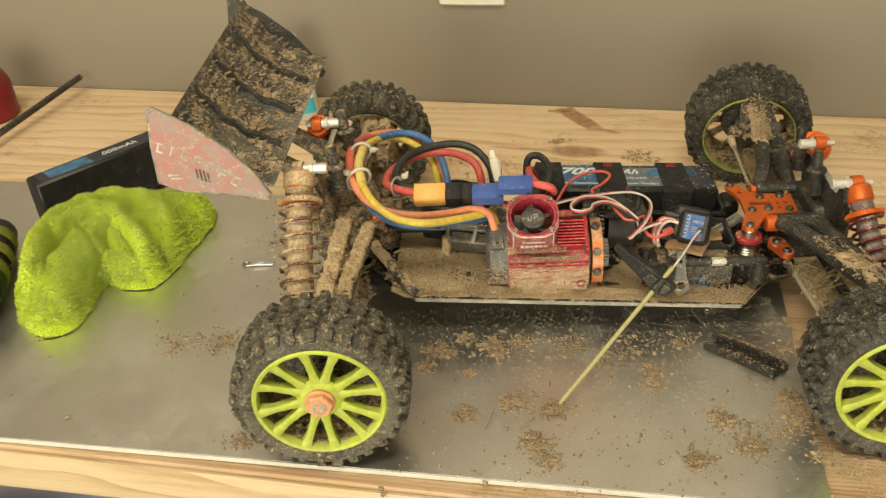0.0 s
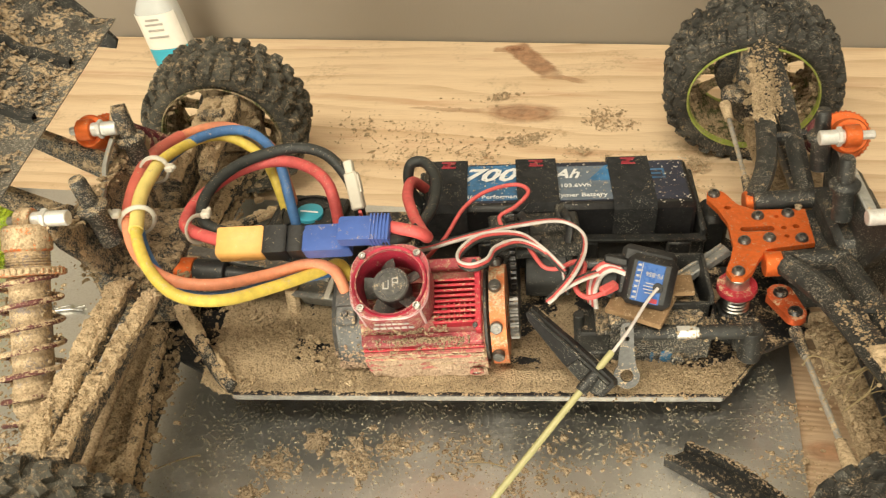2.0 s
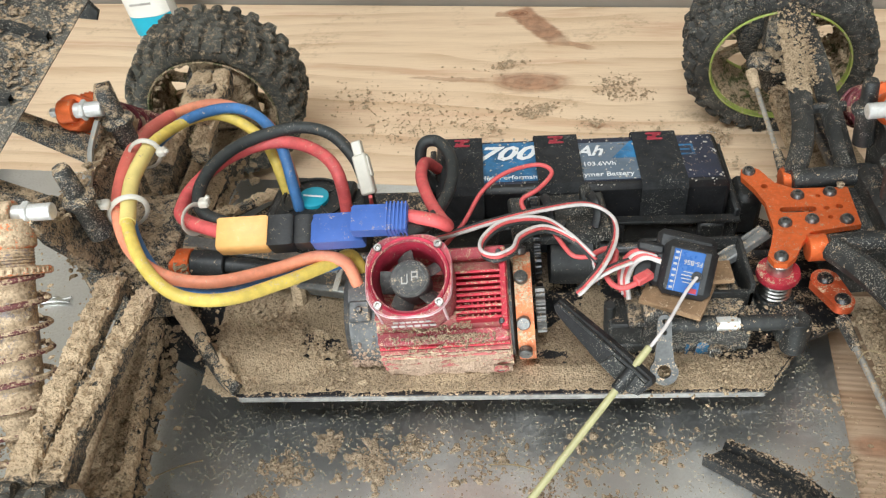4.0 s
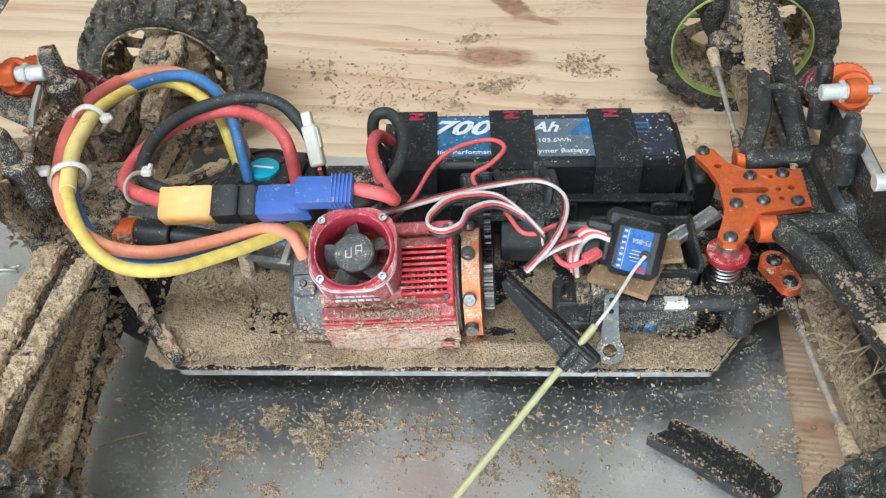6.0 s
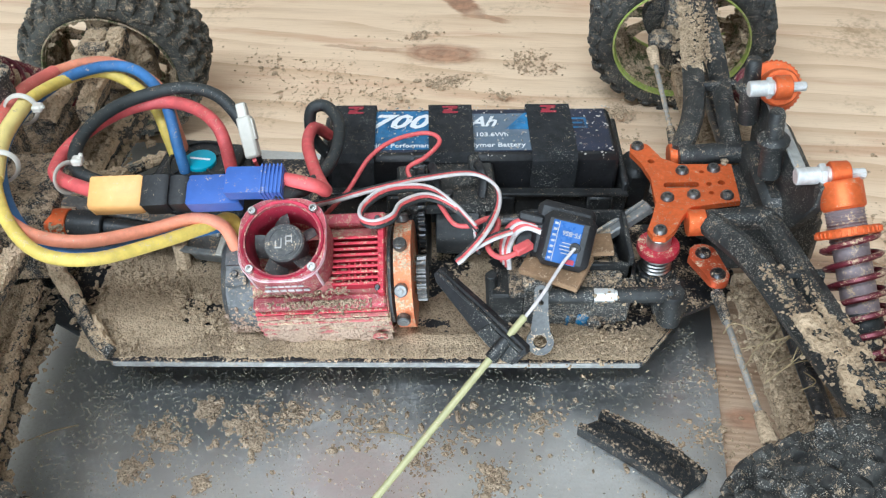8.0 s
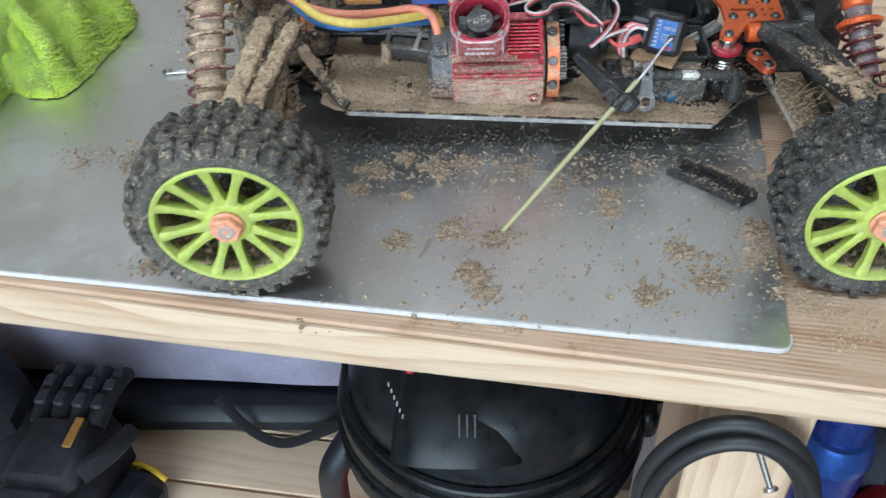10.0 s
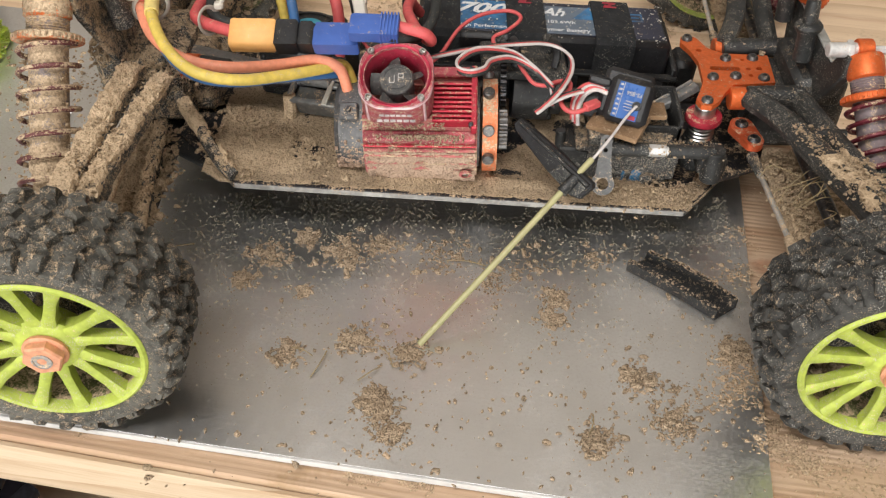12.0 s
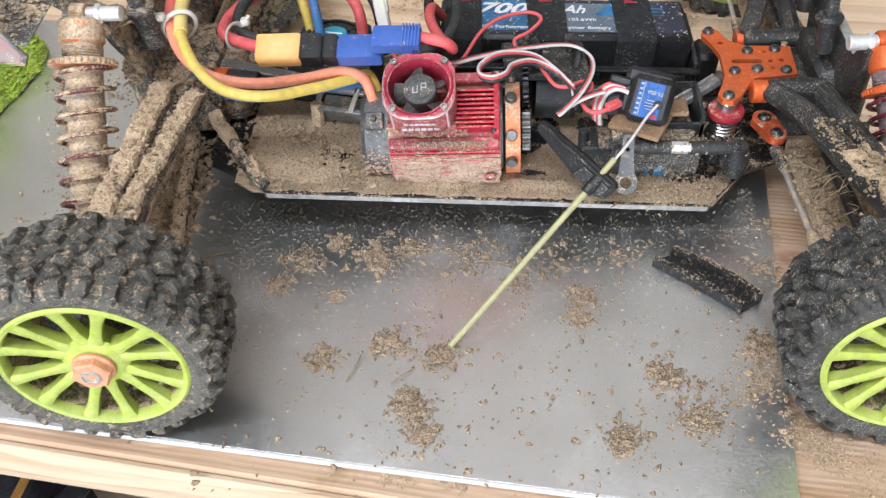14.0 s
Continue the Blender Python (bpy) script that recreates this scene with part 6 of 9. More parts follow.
    mud_on("upright_mud", (0.308, Y(0.054), 0.056), (0.335, Y(0.054), 0.060), 0.028, 60, 0.0010, 0.0028, up2, 60 + s, 0.3)
    # steering link
    g = Geo()
    a, b = Vector((0.2995, Y(0.142), 0.0415)), Vector((0.3000, Y(0.062), 0.0500))
    g.cyl(a.lerp(b, 0.18), a.lerp(b, 0.85), 0.0013, n=10)
    ln = part("steering_link", g, STEEL_ROD, car, "steel steering turnbuckle spattered with mud")
    part("link_end", Geo().cyl(a, a.lerp(b, 0.22), 0.0029, 0.0021, 10), PLASTIC_CAKED, ln)
    part("link_end", Geo().cyl(a.lerp(b, 0.82), b, 0.0024, 0.0034, 10), PLASTIC_MUDDY, ln)
    mud_on("link_mud", a.lerp(b, 0.35), b, 0.003, 12, 0.0005, 0.0011, ln, 70 + s, 0.3)

# orange parts of the front end
op = [(0.2725, 0.2150), (0.2735, 0.2205), (0.2775, 0.2225), (0.2815, 0.2195), (0.2860, 0.2095), (0.2930, 0.2045), (0.3160, 0.2030), (0.3145, 0.1780), (0.2930, 0.1755), (0.2880, 0.1690), (0.2835, 0.1610), (0.2790, 0.1570), (0.2740, 0.1580), (0.2725, 0.1630), (0.2755, 0.1700), (0.2785, 0.1790), (0.2790, 0.1960), (0.2765, 0.2060)]
op = list(reversed(op))
slot = [(0.2855 + 0.0018 * math.cos(a), 0.1905 + 0.0018 * math.sin(a)) for a in np.linspace(math.pi / 2, 3 * math.pi / 2, 6)] + [(0.2975 + 0.0018 * math.cos(a), 0.1900 + 0.0018 * math.sin(a)) for a in np.linspace(-math.pi / 2, math.pi / 2, 6)]
holes = [slot] + [disc(x, y, r, 10) for x, y, r in ((0.2810, 0.2075, 0.0016), (0.3020, 0.1985, 0.0011), (0.3035, 0.1900, 0.0013), (0.3090, 0.1905, 0.0016), (0.3035, 0.1840, 0.0012))]
top_plate = part("front_top_plate", plate_with_holes(op, holes, 0.0575, 0.0602), ORANGE, car, "orange anodised top plate with holes and screws", smooth=0)
g = Geo().clod((0.3135, 0.2040, 0.0612), 0.0022, rng).clod((0.3125, 0.2025, 0.0610), 0.0016, rng)
part("plate_mud", g, CRUMB, top_plate, kind="stuff")
for x, y in ((0.2765, 0.2185), (0.2775, 0.1615), (0.2935, 0.1995), (0.3075, 0.2000), (0.3095, 0.1815), (0.2840, 0.1820), (0.2955, 0.1830)):
    g = Geo().lathe([(0.0030, 0.0), (0.0029, 0.0009), (0.0022, 0.0019), (0.0012, 0.0021), (0.0011, 0.0012), (0.0, 0.0012)], Matrix.Translation((x, y, 0.0602)), 14)
    part("button_screw", g, STEEL_WORN, top_plate)
for y in (0.2155, 0.1700):
    g = Geo().cyl((0.2905, y, 0.0560), (0.2985, y, 0.0560), 0.0058, n=14)
    part("hinge_block", g, ORANGE, car, "orange hinge pin block")
# steering arms
for yy, s in ((0.1592, -1), (0.2188, 1)):
    g = Geo()
    outl = []
    for cx_, cy_, r, a0, a1 in ((0.2965, 0.0, 0.0058, 10, 190), (0.2957, 0.0, 0.0058, 190, 200), (0.3000, -0.0125, 0.0048, 190, 370)):
        outl += [(cx_ + r * math.cos(radians(a)), cy_ + r * math.sin(radians(a))) for a in range(a0, a1 + 1, 18)]
    m = Matrix.Translation((0, yy, 0)) @ Matrix.Diagonal((1, -s if s > 0 else 1, 1, 1))
    outl = [(x, yy + (y if s < 0 else -y)) for x, y in outl]
    if s > 0:
        outl.reverse()
    hl = [disc(0.2965, yy, 0.0035, 12), disc(0.3000, yy + s * 0.0125, 0.0026, 12)]
    sa = part("steering_arm", plate_with_holes(outl, hl, 0.0440, 0.0480), ORANGE_LINK, car, "orange steering arm", smooth=20)
    for x, y in ((0.2965, yy), (0.3000, yy + s * 0.0125)):
        part("button_screw", Geo().lathe([(0.0033, 0), (0.0032, 0.0010), (0.0022, 0.0020), (0.0012, 0.0020), (0.0011, 0.0012), (0, 0.0012)], Matrix.Translation((x, y, 0.0478)), 14), STEEL_DARK, sa)
# servo saver post under the plate's arm
px, py = 0.2778, 0.1625
g = Geo()
g.cyl((px, py, cz(px)), (px, py, cz(px) + 0.012), 0.0095, n=20)
g.cyl((px, py, cz(px) + 0.012), (px, py, cz(px) + 0.016), 0.0080, n=20)
saver = part("servo_saver", g, PLASTIC, car, "black servo saver post with spring")
g = Geo()
for q in range(4):
    g.lathe([(0.0062, 0), (0.0068, 0.0006), (0.0062, 0.0012)], Matrix.Translation((px, py, cz(px) + 0.0165 + q * 0.0021)), 18)
part("saver_spring", g, STEEL, saver)
part("saver_ring", Geo().lathe([(0.005, 0), (0.0088, 0.0004), (0.0092, 0.0018), (0.0088, 0.0036), (0.005, 0.004)], Matrix.Translation((px, py, 0.0478)), 28), RED_ANO, saver, "red knurled ring")
part("saver_collar", Geo().cyl((px, py, 0.0515), (px, py, 0.0572), 0.0052, n=18), STEEL, saver)

# ---- servo, its horn, receiver box ----
g = Geo()
m = on_car(0.2350, 0.1490, 0.0)
part("servo_mount", Geo().box((-0.0235, 0.0030, 0.0085), (0.0150, 0.0170, 0.0170), m, 0.0012).box((-0.0215, -0.0045, 0.0030), (0.0190, 0.0040, 0.0060), m, 0.0008), PLASTIC_GRITTY, car, "black servo mount, gritty")
g.box((0.004, 0.004, 0.012), (0.041, 0.022, 0.024), m, 0.001)
g.box((0.004, 0.004, 0.018), (0.054, 0.021, 0.0025), m, 0.0006)
g.box((-0.012, -0.004, 0.026), (0.012, 0.012, 0.006), m, 0.0012).cyl(m @ Vector((0.014, -0.007, 0.004)), m @ Vector((0.014, -0.0105, 0.004)), 0.0030, n=12).box((0.0255, -0.002, 0.011), (0.006, 0.010, 0.018), m, 0.001)
servo = part("steering_servo", g, PLASTIC_CAKED, car, "black steering servo, muddy")
part("servo_sticker", Geo().prism([(0.0058, -0.001), (0.0110, -0.002), (0.0128, 0.005), (0.0098, 0.0085), (0.0068, 0.0075)], 0.0071, 0.0075, m @ Matrix.Rotation(radians(90), 4, "X"), 0.0001), SERVO_BLUE, servo, "torn blue sticker")
part("servo_sticker", Geo().prism([(0.0016, 0.001), (0.0030, 0.0005), (0.0038, 0.0065), (0.0020, 0.0070)], 0.0071, 0.0075, m @ Matrix.Rotation(radians(90), 4, "X"), 0.0001), SERVO_BLUE, servo, "torn blue sticker")
# open receiver tray behind it
g = Geo()
m = on_car(0.2420, 0.1670, 0.0)
g.box((0, 0, 0.012), (0.044, 0.030, 0.002), m, 0.0004)
g.box((0, 0, 0.006), (0.030, 0.024, 0.012), m, 0.001)
rtray = part("receiver_tray", g, PLASTIC, car, "open black receiver tray")
for c, sz in (((0.021, 0, 0.0215), (0.002, 0.030, 0.021)), ((-0.021, 0, 0.0215), (0.002, 0.030, 0.021)), ((0, 0.014, 0.0215), (0.044, 0.002, 0.021)), ((0.006, -0.014, 0.0195), (0.032, 0.002, 0.016))):
    part("tray_wall", Geo().box(c, sz, m, 0.0004), PLASTIC, rtray)
part("foam_pad", Geo().box((0, 0, 0), (0.026, 0.019, 0.0028), Matrix.Translation((0.2330, 0.1480, 0.0560)) @ Matrix.Rotation(radians(-28), 4, "Z") @ Matrix.Rotation(radians(4), 4, "X"), 0.0004).box((0.018, 0.013, -0.002), (0.014, 0.012, 0.0025), Matrix.Translation((0.2330, 0.1480, 0.0560)), 0.0004), CARD, car, "brown mounting foam")
# horn with spline hole and three small holes
m = Matrix.Translation((0.2245, 0.1205, 0.0405)) @ Matrix.Rotation(radians(-6), 4, "Z") @ Matrix.Rotation(radians(52), 4, "X")
outl = [(0.0056 * math.cos(radians(a)), 0.0056 * math.sin(radians(a))) for a in range(-225, 46, 15)] + [(0.0030, 0.0120), (0.0028, 0.0190)] + [(0.0028 * math.cos(radians(a)), 0.0205 + 0.0028 * math.sin(radians(a))) for a in range(0, 181, 30)] + [(-0.0028, 0.0190), (-0.0030, 0.0120)]
hl = [disc(0, 0, 0.0028, 14), disc(0, 0.0205, 0.0011, 8), disc(0, 0.0160, 0.0011, 8)]
part("servo_horn", plate_with_holes(outl, hl, -0.0012, 0.0012, m), HORN_GREY, servo, "grey metal servo horn", smooth=20)
g = Geo()
a, b = Vector((0.2260, 0.1390, 0.0475)), Vector((0.2800, 0.1380, 0.0460))
g.cyl(a.lerp(b, 0.36), a.lerp(b, 0.62), 0.0022, n=10)
g.cyl(a.lerp(b, 0.40), a.lerp(b, 0.56), 0.0030, n=6)
tl = part("drag_link", g, SILVER, car, "bright steel drag link")
part("link_end", Geo().cyl(a, a.lerp(b, 0.40), 0.0036, n=12), PLASTIC_GRITTY, tl)
part("link_end", Geo().cyl(a.lerp(b, 0.58), b, 0.0034, n=12).cyl(b + Vector((0, 0, -0.016)), b + Vector((0, 0, 0.002)), 0.0052, n=14).box((0.2800, 0.1440, 0.0380), (0.014, 0.014, 0.012), None, 0.002), PLASTIC_GRITTY, tl)
mud_on("link_mud", (0.246, 0.1392, 0.0500), (0.284, 0.1420, 0.0460), 0.012, 60, 0.0003, 0.0009, tl, 83, 0.35)
mud_on("servo_mud", (0.212, 0.1320, cz(0.212) + 0.003), (0.270, 0.1320, cz(0.27) + 0.003), 0.016, 260, 0.0004, 0.0012, servo, 81, 0.35)

# receiver, leaning towards the bench's front
m = Matrix.Translation((0.2355, 0.1485, 0.0685)) @ Matrix.Rotation(radians(-12), 4, "Z") @ Matrix.Rotation(radians(50), 4, "X") @ Matrix.Rotation(radians(-8), 4, "Z")
g = Geo()
g.box((0.0010, 0.0005, -0.005), (0.0215, 0.0225, 0.0110), m, 0.0028)
g.box((-0.0015, 0.0030, -0.0085), (0.0240, 0.0240, 0.0090), m, 0.0022)
g.box((-0.0150, 0.0065, -0.0070), (0.0110, 0.0040, 0.0090), m, 0.0010).box((-0.0150, -0.0015, -0.0105), (0.0100, 0.0190, 0.0020), m, 0.0006)
rx = part("receiver", g, PLASTIC_CLEAN, car, "small black radio receiver with a blue label")
part("receiver_label", Geo().box((0.0006, 0.0, 0.0007), (0.0122, 0.0172, 0.0003), m, 0.0001), RX_BLUE, rx, "blue printed label")
g = Geo()
for i in range(7):
    g.box((-0.0042, -0.0072 + i * 0.0024, 0.00092), (0.0014, 0.0009, 0.0002), m, 0.00003)
g.box((-0.0030, 0, 0.00092), (0.0003, 0.0165, 0.0002), m, 0.00003)
for i, w in enumerate((0.0060, 0.0075, 0.0070, 0.0050)):
    g.box((0.0020, 0.0000 - i * 0.0014, 0.00092), (w * 0.8, 0.0004, 0.0002), m, 0.00003)
part("label_print", g, PRINT_DIM, rx)
part("label_mark", Geo().box((0.0040, -0.0072, 0.00094), (0.0042, 0.0020, 0.0002), m, 0.00003), PRINT_RED, rx)


def text_on(name, words, size, m, mat, parent, label="", shear=0.0, bold=0.012):
    """Printed words as thin mesh letters on the frame m."""
    cu = bpy.data.curves.new(name, "FONT")
    cu.body, cu.size, cu.extrude, cu.shear, cu.resolution_u, cu.offset = words, size, 0.00006, shear, 2, size * bold
    tmp = bpy.data.objects.new(name, cu)
    me = bpy.data.meshes.new_from_object(tmp)
    bpy.data.objects.remove(tmp)
    me.materials.clear()
    me.materials.append(mat)
    ob = new(name, me)
    ob.matrix_world = m
    ob.parent = parent
    ob.matrix_parent_inverse = PLACED[parent.name].inverted()
    PLACED[ob.name] = m.copy()
    return tagged(ob, label)


text_on("label_text", "FS-BS6", 0.0027, m @ Matrix.Translation((0.0064, 0.0048, 0.0010)) @ Matrix.Rotation(radians(180), 4, "Z"), PRINT_DIM, rx)
part("antenna_grommet", Geo().lathe([(0.0, 0.0009), (0.0013, 0.0009), (0.0015, 0.0014), (0.0021, 0.0014), (0.0023, 0.0007)], m @ Matrix.Translation((0.0052, -0.0012, 0.0)), 16), PLASTIC_CLEAN, rx)
# antenna lead, its tube and the broken-off holder
g = Geo().tube([m @ Vector((0.0052, -0.0012, 0.001)), m @ Vector((0.002, -0.008, 0.005)), (0.2255, 0.1270, 0.0610), (0.2170, 0.1205, 0.0530)], 0.0007, 8, 6)
part("antenna_lead", g, W_WHITE, rx, "thin white antenna lead")
g = Geo().cyl((0.2185, 0.1220, 0.0545), (0.1395, 0.0515, 0.0016), 0.0015, n=12)
part("antenna_tube", g, YELLOW_TUBE, rx, "pale yellow antenna tube slanting down to the sheet")
g = Geo()
m2 = Matrix.Translation((0.2015, 0.1265, 0.0505)) @ Matrix.Rotation(radians(-47), 4, "Z") @ Matrix.Rotation(radians(16), 4, "Y") @ Matrix.Rotation(radians(58), 4, "X")
g.prism([(-0.0270, -0.0010), (-0.0240, -0.0030), (0.000, -0.0062), (0.018, -0.0070), (0.0225, -0.0050), (0.0240, 0.0030), (0.0225, 0.0048), (0.002, 0.0046), (-0.0262, 0.0030)], -0.0026, 0.0026, m2, 0.0008)
holder = part("antenna_holder", g, PLASTIC_CLEAN, car, "black plastic antenna holder broken loose")
part("holder_ridge", Geo().prism([(-0.0255, 0.0026), (-0.0255, 0.0012), (0.0225, 0.0024), (0.0225, 0.0042)], 0.0024, 0.0042, m2, 0.0005), PLASTIC, holder, "dusty rib along its edge")
part("holder_pad", Geo().prism([(0.0030, -0.0058), (0.0185, -0.0064), (0.0215, -0.0042), (0.0222, 0.0018), (0.0050, 0.0014)], 0.0022, 0.0032, m2, 0.0004), PLASTIC_GRITTY, holder, "dusty worn face")
part("holder_socket", Geo().cyl((0.2110, 0.1150, 0.0490), (0.2040, 0.1090, 0.0446), 0.0027, n=12), PLASTIC, holder)
part("tray_post", Geo().cyl((0.206, 0.150, cz(0.206)), (0.206, 0.150, 0.050), 0.0026, n=10), PLASTIC_GRITTY, car)

# ---- battery in its tray, on the wall side ----
BX0, BX1, BY0, BY1, BH = 0.1300, 0.2660, 0.2125, 0.2520, 0.0375
bm_ = Matrix.Translation((0, 0, 0.040)) @ PITCH
batt = thing("battery_pack", (0.198, 0.233, cz(0.198)), "black hard-case lithium battery strapped into the buggy", "battery")
xc, yc, L, W_ = (BX0 + BX1) / 2, (BY0 + BY1) / 2, BX1 - BX0, BY1 - BY0
bf = bm_ @ Matrix.Translation((xc, yc - 0.001, -0.0005)) @ Matrix.Rotation(radians(1.2), 4, "Z")
part("case", Geo().box((0, 0, BH / 2 + 0.001), (L, W_, BH - 0.002), bf, 0.0022), PLASTIC_CLEAN, batt, "black hard plastic case")
part("label", Geo().box((0.004, 0.001, BH + 0.0001), (0.122, 0.033, 0.0003), bf, 0.0001), LABEL_DARK, batt, "navy printed label")
part("label_panel", Geo().box((-0.032, 0.0012, BH + 0.0003), (0.034, 0.030, 0.0002), bf, 0.00005), LABEL_BLUE, batt, "blue label panel")
part("label_panel", Geo().box((0.0115, -0.0005, BH + 0.0003), (0.036, 0.0285, 0.0002), bf, 0.00005), LABEL_GREY, batt, "grey label panel")
part("label_panel", Geo().prism([(0.016, 0.001), (0.030, 0.001), (0.030, 0.014), (0.026, 0.014)], BH + 0.0004, BH + 0.0006, bf, 0.00005), LABEL_BLUE, batt, "blue label wedge")
g = Geo()
for c, sz in (((0.0505, 0.0095), (0.0100, 0.0012)), ((0.0505, 0.0025), (0.0100, 0.0012)), ((0.0461, 0.006), (0.0012, 0.0080)), ((0.0549, 0.006), (0.0012, 0.0080)), ((0.0505, 0.0060), (0.0060, 0.0012))):
    g.box((*c, BH + 0.0003), (*sz, 0.0002), bf, 0.00005)
part("label_mark", g, LABEL_BLUE, batt, "blue outlined mark")
lt = bf @ Matrix.Translation((0, 0, BH + 0.0006))
text_on("label_text", "7000", 0.0150, lt @ Matrix.Translation((-0.0495, 0.0024, 0)) @ Matrix.Diagonal((1.22, 1, 1, 1)), PRINT_WHITE, batt, "large white capacity figures", 0.4, 0.030)
text_on("label_text", "mAh", 0.0108, lt @ Matrix.Translation((-0.0095, 0.0034, 0.0001)), PRINT_WHITE, batt, "white unit letters", 0.4, 0.024)
text_on("label_text", "14.8V 103.6Wh", 0.0042, lt @ Matrix.Translation((-0.0095, -0.0045, 0)), PRINT_WHITE, batt)
text_on("label_text", "High Performance", 0.0042, lt @ Matrix.Translation((-0.0475, -0.0125, 0)), PRINT_WHITE, batt)
text_on("label_text", "Lithium Polymer Battery", 0.0044, lt @ Matrix.Translation((-0.0190, -0.0125, 0)), PRINT_WHITE, batt)
for k, x in enumerate((-0.0555, -0.0100, 0.0375)):
    g = Geo()
    w = 0.0105 if k else 0.0098
    vs = []
    path = [(-W_ / 2 - 0.0008, 0.004), (-W_ / 2 - 0.0010, BH - 0.001), (-W_ / 2 + 0.001, BH + 0.0012), (0.0, BH + 0.0014), (W_ / 2 - 0.001, BH + 0.0012), (W_ / 2 + 0.0010, BH - 0.001), (W_ / 2 + 0.0008, 0.004)]
    for y, z in path:
        o = 0.0011
        ny, nz = (0, o) if abs(y) < W_ / 2 - 0.0005 else (math.copysign(o, y), 0.0)
        vs += [(x - w, y, z), (x + w, y, z), (x + w, y + ny, z + nz), (x - w, y + ny, z + nz)]
    fs = [(3, 2, 1, 0)]
    for i in range(len(path) - 1):
        a = i * 4
        fs += [(a + q, a + (q + 1) % 4, a + 4 + (q + 1) % 4, a + 4 + q) for q in range(4)]
    fs.append(tuple(len(vs) - 4 + q for q in range(4)))
    g.add(vs, fs, bf)
    st = part("strap", g, VELCRO, batt, "black hook-and-loop strap with a small red mark", smooth=30)
    g = Geo()
    for q, (dx, dy, sx, rz) in enumerate(((0.0, 0.0022, 0.0074, 0), (0.0, -0.0022, 0.0074, 0), (0.0, 0.0, 0.0064, 38), (0.0012, 0.0010, 0.0040, 10), (-0.0012, -0.0008, 0.0040, -8))):
        g.box((0, 0, 0), (sx, 0.0014, 0.0003), bf @ Matrix.Translation((x + dx, W_ / 2 - 0.0055 + dy, BH + 0.0027)) @ Matrix.Rotation(radians(rz), 4, "Z"), 0.0001)
    part("strap_mark", g, PRINT_RED, st, "red printed mark")
g = Geo()
for i in range(260):
    p = bf @ Vector((rng.uniform(-L / 2, L / 2), rng.uniform(-W_ / 2, W_ / 2), BH + 0.0008))
    g.clod(tuple(p), rng.uniform(0.0002, 0.00075), rng, 0.6)
PALE_DUST = earth("pale_dust", (0.70, 0.66, 0.60), (0.45, 0.38, 0.30), 900)
part("battery_dust", g, PALE_DUST, batt, "grains of dirt on the battery", smooth=0, kind="stuff")
# tray walls
g = Geo()
tf = bm_ @ Matrix.Translation((xc, 0, 0))
g.box((0.002, BY0 - 0.0042, 0.010), (0.142, 0.0030, 0.020), tf, 0.0008)
g.box((0.002, BY0 - 0.0060, 0.0205), (0.142, 0.0052, 0.0020), tf, 0.0006)
g.box((L / 2 + 0.0035, yc, 0.013), (0.0030, W_ + 0.012, 0.026), tf, 0.0008)
g.box((-L / 2 - 0.0030, yc, 0.013), (0.0030, W_ + 0.012, 0.026), tf, 0.0008)
g.box((0.002, BY1 + 0.0030, 0.010), (0.142, 0.0030, 0.020), tf, 0.0008)
g.box((L / 2 + 0.012, yc - 0.006, 0.012), (0.013, 0.020, 0.024), tf, 0.003)
for x in (-0.034, 0.014, 0.060):
    g.box((x, BY0 - 0.0072, 0.012), (0.012, 0.0040, 0.016), tf, 0.0012)
tray = part("battery_tray", g, PLASTIC, car, "black battery tray with buckles")

# ---- speed controller ----
esc_m = on_car(0.0725, 0.2110, 0.0) @ Matrix.Rotation(radians(-8), 4, "Z")
g = Geo()
g.box((0, 0, 0.0145), (0.046, 0.036, 0.029), esc_m, 0.002)
g.box((0, 0, 0.0310), (0.034, 0.034, 0.006), esc_m, 0.0015)
esc = part("speed_controller", g, PLASTIC, car, "black electronic speed controller with a small fan")
for i in range(7):
    part("esc_fin", Geo().box((-0.020 + i * 0.0065, -0.0185, 0.016), (0.0022, 0.0016, 0.018), esc_m, 0.0003), PLASTIC, esc)
g = Geo()
g.lathe([(0.0150, 0.0335), (0.0152, 0.0352), (0.0140, 0.0352), (0.0138, 0.0335)], esc_m, 32, ends=False)
for i in range(4):
    a = math.pi / 4 + i * math.pi / 2
    beam(g, esc_m @ Vector((0.006 * math.cos(a), 0.006 * math.sin(a), 0.0346)), esc_m @ Vector((0.0142 * math.cos(a), 0.0142 * math.sin(a), 0.0346)), 0.0014, 0.0014, 0.001, 0.001)
part("fan_grille", g, PLASTIC, esc)
for i in range(7):
    a = 2 * math.pi * i / 7
    q = esc_m @ Matrix.Rotation(a, 4, "Z")
    part("fan_blade", Geo().box((0.0095, 0, 0.0336), (0.0080, 0.0052, 0.0006), q @ Matrix.Rotation(radians(0), 4, "X"), 0.0002), PLASTIC_CLEAN, esc)
part("fan_cap", Geo().lathe([(0.0072, 0.0340), (0.0072, 0.0358), (0.0066, 0.0362), (0.0, 0.0362)], esc_m, 28), CYAN, esc, "round cyan fan sticker")
part("cap_print", Geo().box((0, 0, 0.0363), (0.0095, 0.0011, 0.0002), esc_m, 0.00004), PRINT_WHITE, esc)
